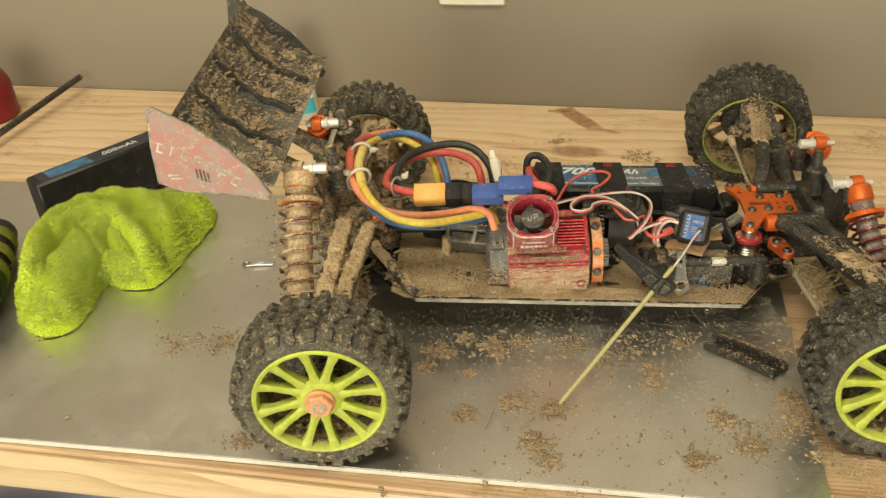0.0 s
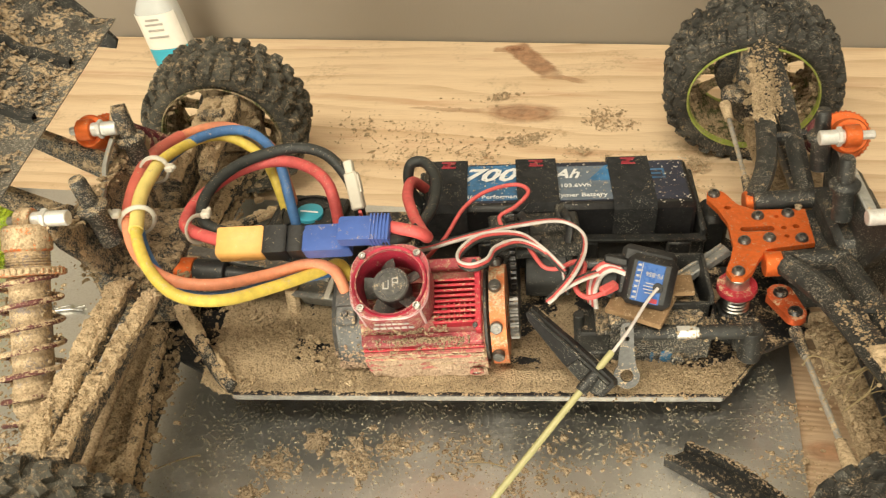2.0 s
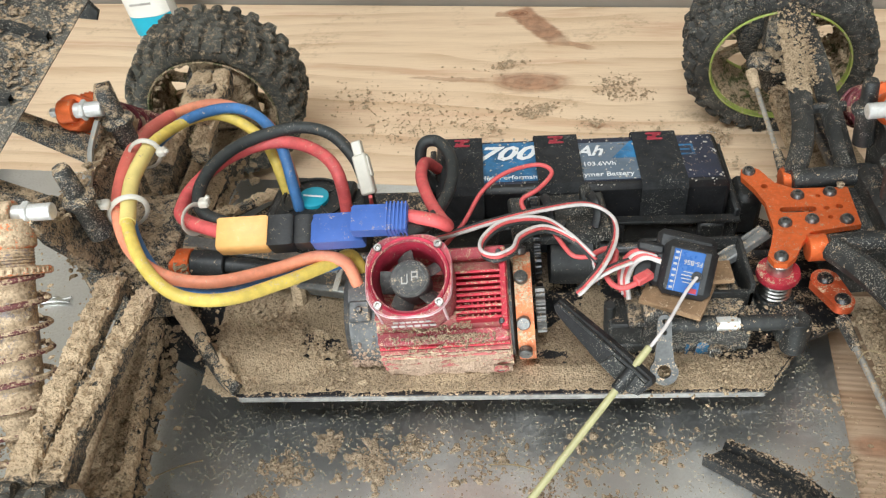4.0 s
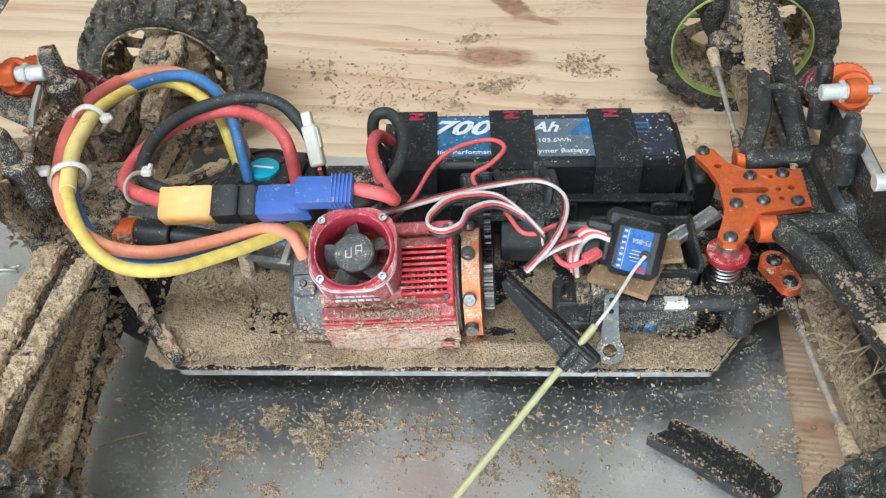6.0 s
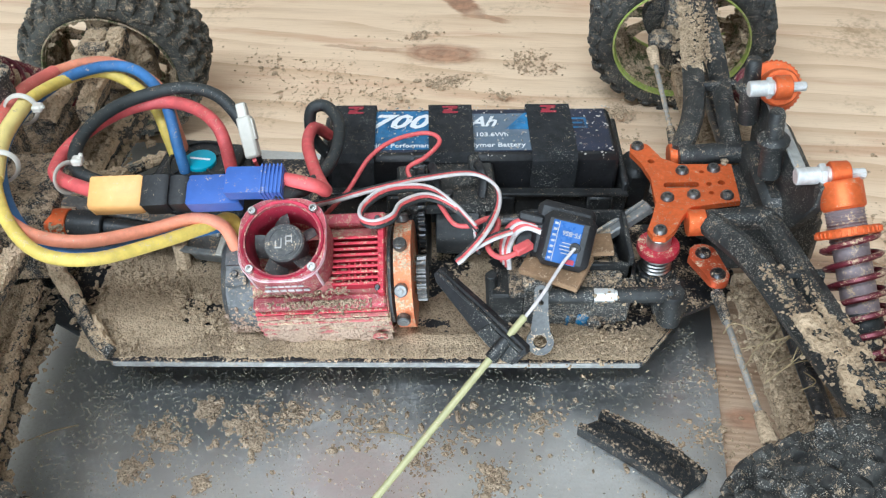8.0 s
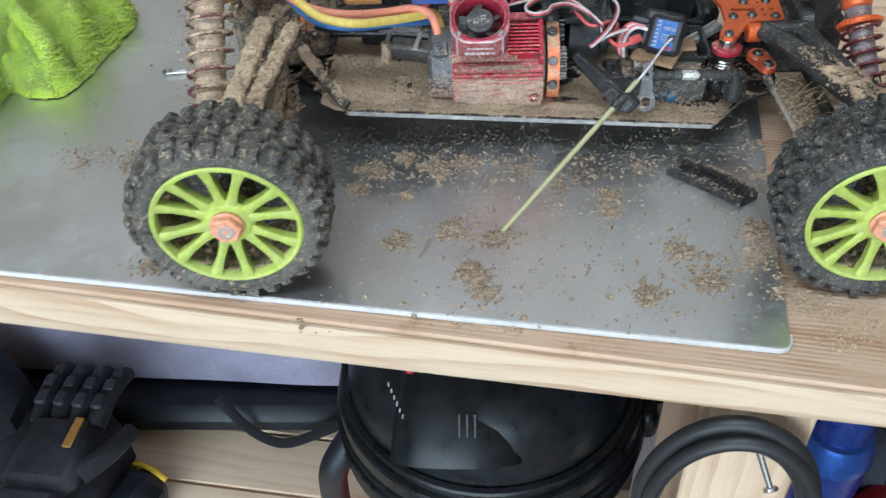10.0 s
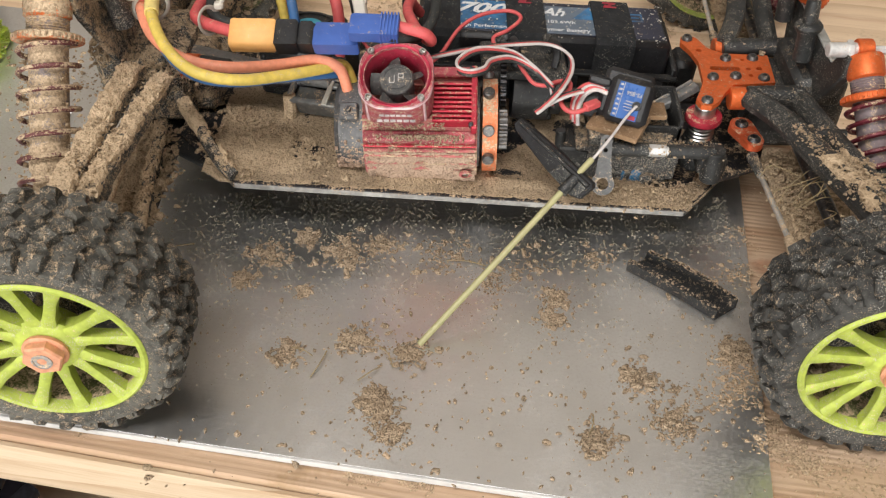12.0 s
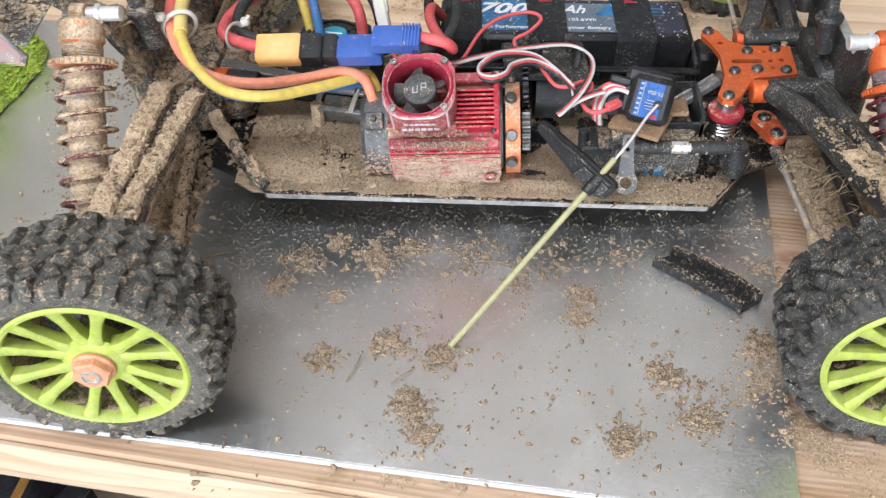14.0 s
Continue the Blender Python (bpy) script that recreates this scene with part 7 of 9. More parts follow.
# grey bracket with a zip tie between controller and motor
g = Geo()
m = Matrix.Translation((0.0835, 0.1780, 0.0500)) @ Matrix.Rotation(radians(-14), 4, "Z") @ Matrix.Rotation(radians(20), 4, "X")
g.box((0, -0.006, 0), (0.036, 0.0030, 0.0030), m, 0.0006)
g.box((0, 0.006, 0), (0.036, 0.0030, 0.0030), m, 0.0006)
g.box((-0.0165, 0, 0), (0.0030, 0.012, 0.0030), m, 0.0006)
g.box((0.0165, 0, 0), (0.0030, 0.012, 0.0030), m, 0.0006)
g.box((0, 0, -0.008), (0.030, 0.010, 0.012), m, 0.001)
br = part("switch_bracket", g, GREY_ARM, car, "grey frame over a small black switch box")
part("cable_tie", Geo().box((0.004, 0, 0.002), (0.0026, 0.015, 0.0012), m, 0.0003), NYLON, br)
part("bracket_leg", Geo().cyl((0.066, 0.176, cz(0.066)), (0.0665, 0.178, 0.050), 0.0034, n=8), PLASTIC_MUDDY, br)

# ---- leads and plugs ----
WR = 0.0026


def lead(name, pts, r, mat, label, parent=None, steps=7):
    return part(name, Geo().tube(pts, r, 12, steps), mat, parent or car, label)


ORANGE_RUN = [(0.064, 0.222, 0.056), (0.0640, 0.222, 0.080), (0.056, 0.238, 0.092), (0.041, 0.249, 0.097), (0.024, 0.254, 0.099), (0.008, 0.242, 0.102), (0.0010, 0.220, 0.106), (0.0015, 0.192, 0.108), (0.0060, 0.166, 0.107), (0.016, 0.146, 0.103), (0.032, 0.134, 0.099), (0.052, 0.132, 0.096), (0.072, 0.142, 0.091), (0.088, 0.151, 0.088), (0.0985, 0.152, 0.083), (0.1020, 0.150, 0.072)]
YELLOW_RUN = [(0.061, 0.218, 0.056), (0.0600, 0.219, 0.078), (0.053, 0.231, 0.090), (0.040, 0.241, 0.096), (0.027, 0.243, 0.100), (0.017, 0.230, 0.105), (0.0095, 0.206, 0.110), (0.0095, 0.180, 0.111), (0.0140, 0.156, 0.109), (0.025, 0.135, 0.104), (0.040, 0.122, 0.100), (0.058, 0.122, 0.096), (0.076, 0.135, 0.090), (0.092, 0.150, 0.084), (0.100, 0.159, 0.080), (0.104, 0.158, 0.068)]
BLUE_RUN = [(0.068, 0.206, 0.056), (0.0685, 0.206, 0.080), (0.0620, 0.224, 0.095), (0.049, 0.239, 0.101), (0.034, 0.243, 0.103), (0.018, 0.232, 0.105), (0.0065, 0.212, 0.104), (0.0050, 0.188, 0.104), (0.0090, 0.167, 0.101), (0.020, 0.147, 0.095), (0.036, 0.133, 0.091), (0.054, 0.134, 0.087), (0.076, 0.148, 0.081), (0.099, 0.165, 0.072)]
lead("motor_lead", ORANGE_RUN, WR, W_ORANGE, "thick orange silicone motor lead")
lead("motor_lead", YELLOW_RUN, WR, W_YELLOW, "thick yellow silicone motor lead")
lead("motor_lead", BLUE_RUN, WR, W_BLUE, "thick blue silicone motor lead")
part("heat_shrink", Geo().tube(YELLOW_RUN[6:9], 0.0033, 12, 6), SHRINK_Y, car, "pale yellow heat-shrink sleeve")
part("heat_shrink", Geo().tube(ORANGE_RUN[5:9], 0.0033, 12, 6), SHRINK_R, car, "red heat-shrink sleeve")


def cable_tie(centre, normal, rx_, ry_, tail, name="cable_tie"):
    n = Vector(normal).normalized()
    a = n.orthogonal().normalized()
    b = n.cross(a)
    c = Vector(centre)
    pts = [c + rx_ * math.cos(2 * math.pi * i / 16) * a + ry_ * math.sin(2 * math.pi * i / 16) * b for i in range(16)]
    g = Geo().tube(pts, 0.0011, 8, 2, True, 0.5)
    t = Vector(tail)
    g.box((0, 0, 0), (0.0044, 0.0044, 0.0034), Matrix.Translation(t), 0.0008)
    g.cyl(t, t + (t - c).normalized() * 0.004, 0.0010, n=6)
    part(name, g, NYLON, car, "white nylon cable tie")


cable_tie((0.0080, 0.203, 0.1085), (0.05, 1, 0.0), 0.0082, 0.0066, (0.0180, 0.199, 0.1120))
cable_tie((0.0105, 0.166, 0.1065), (-0.2, 1, 0.1), 0.0092, 0.0072, (0.0035, 0.164, 0.1130))
cable_tie((0.0360, 0.1680, 0.0985), (1, -0.5, 0.1), 0.0062, 0.0070, (0.0420, 0.1690, 0.1060))
# main lead: red and black loops from the controller to the plugs
lead("main_lead", [(0.092, 0.196, 0.062), (0.0935, 0.196, 0.084), (0.090, 0.2035, 0.094), (0.080, 0.2130, 0.097), (0.066, 0.2200, 0.097), (0.052, 0.2185, 0.097), (0.040, 0.2100, 0.097), (0.031, 0.1960, 0.097), (0.0275, 0.1830, 0.097), (0.031, 0.1690, 0.098), (0.052, 0.158, 0.0975)], 0.0029, W_RED, "thick red silicone lead")
lead("main_lead", [(0.102, 0.208, 0.060), (0.1015, 0.206, 0.082), (0.098, 0.2110, 0.092), (0.088, 0.2200, 0.099), (0.074, 0.2240, 0.1015), (0.058, 0.2200, 0.102), (0.045, 0.2110, 0.102), (0.0365, 0.1980, 0.101), (0.034, 0.184, 0.099), (0.039, 0.172, 0.0975), (0.052, 0.166, 0.0955)], 0.0028, W_BLACK, "thick black silicone lead")
ca, cb = Vector((0.0485, 0.1570, 0.0968)), Vector((0.1280, 0.1560, 0.0968))
cm = axis(ca, cb)
up = cm.to_3x3().inverted() @ Vector((0, -0.45, 0.9))
cm = cm @ Matrix.Rotation(math.atan2(up.y, up.x), 4, "Z") @ Matrix.Diagonal((0.85, 0.80, 1, 1))       # local x is up, y sideways, z along
part("amber_plug", Geo().prism([(-0.0055, -0.0084), (0.0055, -0.0084), (0.0055, 0.0066), (0.0035, 0.0084), (-0.0035, 0.0084), (-0.0055, 0.0066)], 0.0, 0.0215, cm, 0.0009), XT_YELLOW, car, "amber plastic plug")
part("black_plug", Geo().prism([(-0.0056, -0.0082), (0.0056, -0.0082), (0.0056, 0.0082), (-0.0056, 0.0082)], 0.0212, 0.0320, cm, 0.0012).prism([(-0.0048, -0.0078), (0.0048, -0.0078), (0.0048, 0.0078), (-0.0048, 0.0078)], 0.0315, 0.0400, cm, 0.0020), PLASTIC_CLEAN, car, "black adapter plug")
part("blue_plug", Geo().prism([(-0.0048, -0.0082), (0.0030, -0.0082), (0.0050, -0.0030), (0.0050, 0.0082), (-0.0048, 0.0082)], 0.0393, 0.0605, cm, 0.0010), EC_BLUE, car, "blue plastic plug")
c2 = cm @ Matrix.Translation((0.0125, -0.0010, 0.0)) @ Matrix.Rotation(radians(-2), 4, "X")
b2 = part("blue_plug", Geo().prism([(-0.0040, -0.0070), (0.0030, -0.0070), (0.0042, -0.0020), (0.0042, 0.0070), (-0.0040, 0.0070)], 0.0575, 0.0800, c2, 0.0010), EC_BLUE, car, "blue plastic plug with a ribbed grip")
for i in range(6):
    part("grip_rib", Geo().prism([(-0.0045, -0.0075), (0.0048, -0.0075), (0.0048, 0.0075), (-0.0045, 0.0075)], 0.0715 + i * 0.0015, 0.0722 + i * 0.0015, c2, 0.0002), EC_BLUE, b2)
e = c2 @ Vector((0, 0, 0.079))
lead("battery_lead", [e + Vector((-0.003, 0.003, 0.0)), e + Vector((0.006, 0.001, -0.001)), (0.1400, 0.1500, 0.1030), (0.1425, 0.1540, 0.0970), (0.1390, 0.1640, 0.0925), (0.1330, 0.1820, 0.0880), (0.1285, 0.2000, 0.0860), (0.1290, 0.2160, 0.0820), (0.1330, 0.2260, 0.0700)], 0.0027, W_RED, "thick red battery lead")
lead("battery_lead", [e + Vector((-0.003, -0.003, -0.002)), e + Vector((0.006, 0.004, -0.008)), (0.1380, 0.1800, 0.0860), (0.1420, 0.1930, 0.0870), (0.1420, 0.2080, 0.0890), (0.1360, 0.2190, 0.0910), (0.1285, 0.2200, 0.0890), (0.1270, 0.2180, 0.0760), (0.1330, 0.2200, 0.0620)], 0.0027, W_BLACK, "thick black battery lead")
# white balance plug standing up
jm = Matrix.Translation((0.1045, 0.1965, 0.0930)) @ Matrix.Rotation(radians(-14), 4, "Y") @ Matrix.Rotation(radians(-40), 4, "X")
g = Geo().box((0, 0, 0), (0.0064, 0.0050, 0.0180), jm, 0.0008).box((0, 0, 0.0115), (0.0044, 0.0036, 0.0070), jm, 0.0006).box((0.0034, 0, 0.0030), (0.0010, 0.0030, 0.0090), jm, 0.0003)
part("balance_plug", g, NYLON, car, "white nylon balance plug")
lead("thin_lead", [jm @ Vector((0, 0, -0.01)), (0.104, 0.203, 0.066), (0.112, 0.196, 0.062)], 0.0009, W_RED, "thin red wire", steps=4)

# thin leads between controller, receiver and servo
lead("thin_lead", [(0.136, 0.172, 0.068), (0.146, 0.182, 0.073), (0.155, 0.196, 0.079), (0.166, 0.204, 0.082), (0.180, 0.208, 0.082), (0.186, 0.203, 0.081), (0.180, 0.195, 0.079), (0.172, 0.190, 0.077), (0.175, 0.183, 0.074), (0.1815, 0.1790, 0.0745), (0.1865, 0.1690, 0.0720), (0.1910, 0.1615, 0.0700), (0.1950, 0.1602, 0.0690), (0.2000, 0.1605, 0.0690)], 0.0010, W_RED, "thin red wire", steps=8)


def ribbon(pts, spread, label):
    """Three thin wires side by side: black, red, white."""
    p = [Vector(q) for q in pts]
    for k, (mat, nm) in enumerate(((W_BLACK, "black"), (W_RED, "red"), (W_WHITE, "white"))):
        q = [v + Vector(spread) * (k - 1) for v in p]
        lead("servo_wire", q, 0.00075, mat, "thin %s servo wire" % nm, steps=7)


ribbon([(0.130, 0.172, 0.074), (0.141, 0.170, 0.0780), (0.159, 0.174, 0.0800), (0.181, 0.181, 0.0790), (0.199, 0.185, 0.0770), (0.209, 0.179, 0.0750), (0.210, 0.168, 0.0730), (0.204, 0.155, 0.0700), (0.195, 0.1455, 0.0660), (0.1925, 0.1440, 0.0650), (0.199, 0.1500, 0.0660), (0.207, 0.1535, 0.0680), (0.2150, 0.1560, 0.0690)], (0.0006, -0.0014, 0.0003), "")
ribbon([(0.201, 0.157, 0.0700), (0.192, 0.1675, 0.0740), (0.181, 0.1745, 0.0780), (0.165, 0.1690, 0.0830), (0.1560, 0.1590, 0.0840), (0.1550, 0.1510, 0.0840), (0.1605, 0.1475, 0.0840), (0.1675, 0.1520, 0.0830), (0.1710, 0.1620, 0.0810), (0.181, 0.1700, 0.0775), (0.192, 0.1665, 0.0735), (0.1995, 0.1580, 0.0690), (0.2010, 0.1500, 0.0640)], (-0.0004, 0.0011, 0.0007), "")
# wires that curl round into the receiver, and the red one that loops below them
for k, mat in enumerate((W_RED, W_WHITE, W_RED, W_WHITE)):
    o = Vector((0.0026 + 0.0009 * k, -0.0012 * k, -0.0003 * k))
    lead("receiver_lead", [Vector((0.2085, 0.1530, 0.0540)) + o, Vector((0.2085, 0.1585, 0.0600)) + o, Vector((0.2115, 0.1620, 0.0655)) + o, Vector((0.2165, 0.1620, 0.0690)) + o, Vector((0.2225, 0.1585, 0.0690)) + o], 0.0011, mat, "thin receiver wire", rx, 6)
lead("receiver_lead", [(0.1990, 0.1605, 0.0690), (0.2050, 0.1640, 0.0690), (0.2095, 0.1640, 0.0680), (0.2090, 0.1600, 0.0665), (0.2060, 0.1570, 0.0650), (0.2050, 0.1530, 0.0640), (0.2070, 0.1490, 0.0630), (0.2110, 0.1468, 0.0630), (0.2165, 0.1480, 0.0640), (0.2220, 0.1510, 0.0650)], 0.0012, W_RED, "looped red receiver wire", rx, 8)
part("red_plug", Geo().box((0, 0, 0), (0.0080, 0.0042, 0.0034), Matrix.Translation((0.2195, 0.1500, 0.0650)) @ Matrix.Rotation(radians(32), 4, "Z"), 0.0005), W_RED, rx, "small red servo plug")

# ---- loose things on the sheet ----
# broken black plastic piece
g = Geo()
m = Matrix.Translation((0.2635, 0.0905, 0.0)) @ Matrix.Rotation(radians(-40), 4, "Z")
n = 14
vs, fs = [], []
for i in range(n + 1):
    k = i / n
    x, hw_ = -0.0245 + 0.049 * k, 0.0068 + 0.0012 * math.sin(math.pi * k)
    for y, z in ((-hw_, 0.0004), (-hw_ * 0.95, 0.0062), (-hw_ * 0.62, 0.0066), (-hw_ * 0.5, 0.0026), (hw_ * 0.5, 0.0026), (hw_ * 0.62, 0.0072), (hw_ * 0.95, 0.0066), (hw_, 0.0004)):
        vs.append((x + 0.002 * math.sin(y * 300), y + 0.002 * math.sin(math.pi * k), z))
for i in range(n):
    fs += [(i * 8 + j, (i + 1) * 8 + j, (i + 1) * 8 + (j + 1) % 8, i * 8 + (j + 1) % 8) for j in range(8)]
fs += [tuple(range(8)), tuple(n * 8 + j for j in reversed(range(8)))]
g.add(vs, fs, m)
PIECE = stuff_of("dirty_black_rubber", (0.016, 0.016, 0.016), 0.6, vary=0.4, grain=900, relief=0.8, dirt=0.30, size=480, settle=0.05)
cover = thing("gear_cover", (0.2635, 0.0905, 0), "broken-off black plastic gear cover lying on the sheet, gritty", "plastic part")
part("cover", g, PIECE, cover)
g, r = Geo(), random.Random(31)
for _ in range(420):
    k, e = r.random(), r.choice((0, 0, 1, 1, 2))
    hw_ = 0.0068 + 0.0012 * math.sin(math.pi * k)
    y, z = ((r.uniform(0.62, 0.98) * hw_, 0.0072), (r.uniform(0.95, 1.08) * hw_, r.uniform(0.001, 0.0066)), (-r.uniform(0.62, 1.0) * hw_, 0.0066))[e]
    g.clod(tuple(m @ Vector((-0.0245 + 0.049 * k + 0.002 * math.sin(y * 300), y + 0.002 * math.sin(math.pi * k), z))), r.uniform(0.0002, 0.0007), r)
part("cover_grit", g, CRUMB, cover, "brown grit stuck to the rim", smooth=0, kind="stuff")
# body clip
g = Geo()
cc_ = Vector((-0.0905, 0.2235, 0.0014))
pts = [(-0.010, -0.0015), (-0.0135, 0.0005), (-0.0125, 0.0040), (-0.0090, 0.0042), (-0.0070, 0.0012), (-0.002, 0.0022), (0.003, 0.0030), (0.007, 0.0012), (0.012, 0.0024)]
g.tube([cc_ + Vector((x, y, 0)) for x, y in pts], 0.0008, 8, 6)
g.tube([cc_ + Vector((x, y, 0.0002)) for x, y in ((-0.010, -0.0015), (-0.004, -0.0006), (0.004, -0.0002), (0.012, -0.0012))], 0.0008, 8, 6)
thing("body_clip", cc_, "bent steel wire body clip on the sheet", "clip", geo=g, mat=STEEL)

# green cloth
outl = [(-0.149, 0.311), (-0.146, 0.285), (-0.153, 0.252), (-0.159, 0.218), (-0.170, 0.196), (-0.190, 0.194), (-0.204, 0.203), (-0.211, 0.198), (-0.211, 0.180), (-0.211, 0.156), (-0.223, 0.137), (-0.244, 0.142), (-0.263, 0.161), (-0.272, 0.185), (-0.281, 0.215), (-0.286, 0.250), (-0.272, 0.282), (-0.238, 0.302), (-0.195, 0.320), (-0.165, 0.323)]
ring = spline([(x, y, 0) for x, y in outl], 8, True)
cen = Vector((-0.222, 0.235, 0))
g = Geo()
na, nr = len(ring), 44


def to_segment(p, a, b):
    d = b - a
    q = max(0.0, min(1.0, (p - a).dot(d) / d.length_squared))
    return (p - a - d * q).length


# folds of the cloth: their crest lines, half widths and heights
CLOTH_ROLLS = (
    (((-0.230, 0.154), (-0.232, 0.188), (-0.230, 0.226), (-0.222, 0.255)), 0.0235, 0.035),
    (((-0.250, 0.176), (-0.264, 0.219), (-0.258, 0.266), (-0.230, 0.286), (-0.197, 0.276), (-0.170, 0.250)), 0.0170, 0.045),
    (((-0.252, 0.234), (-0.232, 0.259), (-0.212, 0.257), (-0.187, 0.226), (-0.168, 0.203)), 0.0095, 0.045),
    (((-0.200, 0.208), (-0.184, 0.204), (-0.172, 0.208)), 0.0150, 0.026),
    (((-0.206, 0.236), (-0.192, 0.215)), 0.0120, 0.034),
    (((-0.200, 0.304), (-0.170, 0.292), (-0.156, 0.298)), 0.0165, 0.032),
    (((-0.166, 0.224), (-0.163, 0.250), (-0.157, 0.272)), 0.0100, 0.021),
    (((-0.188, 0.250), (-0.168, 0.246)), 0.0150, 0.040),
)


def cloth_height(x, y, k):
    """k: 0 in the middle, 1 at the hem."""
    p = Vector((x + 0.004 * noise.noise(Vector((x * 35, y * 35, 4.0))), y + 0.004 * noise.noise(Vector((x * 35, y * 35, 9.0)))))
    top = 0.0
    for line, w, hh in CLOTH_ROLLS:
        d = min(to_segment(p, Vector(a), Vector(b)) for a, b in zip(line, line[1:]))
        top = max(top, hh * math.sqrt(max(0.0, 1 - (d / w) ** 2)))
    lumps = 0.003 * noise.noise(Vector((x * 60, y * 60, 2.0))) + 0.002 * noise.noise(Vector((x * 130, y * 130, 3.0)))
    crease = abs(noise.noise(Vector((x * 34 + y * 12, y * 26, 6.0)))) * 7
    lumps -= 0.0025 * max(0.0, 1 - crease) + 0.0015 * max(0.0, 1 - abs(noise.noise(Vector((x * 70, y * 70, 1.0)))) * 8)
    return max(0.001, (1 - k**8) ** 0.45 * (max(top, 0.007) + lumps))


for i in range(nr + 1):
    k = i / nr
    for a in range(na):
        p = cen.lerp(ring[a], k)
        wob = 0.002 * noise.noise(Vector((p.x * 90, p.y * 90, 7))) * k
        g.v.append((p.x + wob, p.y - wob, cloth_height(p.x, p.y, k) + 0.0008 * noise.noise(p * 500)))
for i in range(nr):
    for a in range(na):
        b = (a + 1) % na
        g.f.append((i * na + a, (i + 1) * na + a, (i + 1) * na + b, i * na + b))
g.f.append(tuple(reversed(range(na))))
mat, t, b = shader("lime_microfibre", 0.95)
c = coords(t)
col = mix(t, ramp(t, noise_at(t, c, 90, 5, 0.7), 0.25, 0.75), (0.55, 0.74, 0.045), (0.66, 0.85, 0.085))
t.links.new(col, b.inputs["Base Color"])
b.inputs["Sheen Weight"].default_value = 0.5
b.inputs["Subsurface Weight"].default_value = 0.35
b.inputs["Subsurface Radius"].default_value = (0.6, 1.0, 0.1)
b.inputs["Subsurface Scale"].default_value = 0.006
b.inputs["Specular IOR Level"].default_value = 0.1
bump_into(t, b, noise_at(t, c, 600, 4, 0.7), 1.0, 0.0015)
cloth = thing("microfibre_cloth", (cen.x, cen.y, 0), "crumpled lime-green microfibre cloth on the sheet", "cloth")
part("cloth", g, mat, cloth, "thick soft folds", smooth=60)
r = random.Random(5)
h = Geo()
base_v, base_f = list(g.v), [q for q in g.f if len(q) == 4]
for _ in range(60000):
    q = base_f[r.randrange(len(base_f))]
    u, w = r.random(), r.random()
    A, B, C, D = (Vector(base_v[i]) for i in q)
    p = A.lerp(B, u).lerp(D.lerp(C, u), w)
    nrm = (B - A).cross(D - A)
    if nrm.length < 1e-12:
        continue
    nrm.normalize()
    if nrm.z < 0:
        nrm = -nrm
    tip = p + (nrm + Vector((r.uniform(-1, 1), r.uniform(-1, 1), r.uniform(-0.9, 0.3))) * 0.75).normalized() * r.uniform(0.0018, 0.0034)
    s = nrm.orthogonal().normalized() * 0.0006
    s2 = nrm.cross(s).normalized() * 0.0006
    k = len(h.v)
    h.v += [tuple(p + s), tuple(p - s * 0.5 + s2), tuple(p - s * 0.5 - s2), tuple(tip)]
    h.f += [(k, k + 1, k + 3), (k + 1, k + 2, k + 3), (k + 2, k, k + 3)]
hem = [i * na + a for i in range(nr - 5, nr) for a in range(na)]
for _ in range(9000):
    i = hem[r.randrange(len(hem))]
    p = Vector(base_v[i])
    outward = Vector((p.x - cen.x, p.y - cen.y, 0)).normalized()
    p += Vector((r.gauss(0, 0.0010), r.gauss(0, 0.0010), 0))
    tip = p + (outward + Vector((r.uniform(-0.7, 0.7), r.uniform(-0.7, 0.7), r.uniform(0.0, 0.9)))).normalized() * r.uniform(0.0015, 0.0034)
    tip.z = max(tip.z, 0.0006)
    up = Vector((0, 0, 0.0008))
    sd_ = Vector((-outward.y, outward.x, 0)) * 0.0010
    k = len(h.v)
    h.v += [tuple(p + sd_), tuple(p - sd_ * 0.5 + up), tuple(p - sd_ - up * 0.2), tuple(tip)]
    h.f += [(k, k + 1, k + 3), (k + 1, k + 2, k + 3), (k + 2, k, k + 3)]
part("nap", h, mat, cloth, "short looped pile", smooth=0, kind="stuff")

# second battery behind the cloth
g = Geo()
m = Matrix.Translation((-0.290, 0.288, 0.0)) @ Matrix.Rotation(radians(46), 4, "Z")
spare = thing("spare_battery", (-0.25, 0.34, 0), "black hard-case battery with a blue label standing on edge", "battery")
part("case", Geo().box((0.0695, 0.0125, 0.0235), (0.139, 0.025, 0.047), m, 0.002), PLASTIC_CLEAN, spare)
part("label", Geo().box((0.070, 0.0125, 0.0471), (0.126, 0.021, 0.0003), m, 0.0001), LABEL_DARK, spare, "dark blue label")
part("label_panel", Geo().box((0.035, 0.0125, 0.0473), (0.040, 0.016, 0.0002), m, 0.00005), LABEL_BLUE, spare)
text_on("label_text", "000mAh", 0.0100, m @ Matrix.Translation((0.066, 0.0085, 0.0476)), PRINT_WHITE, spare, "white capacity figures", 0.2)

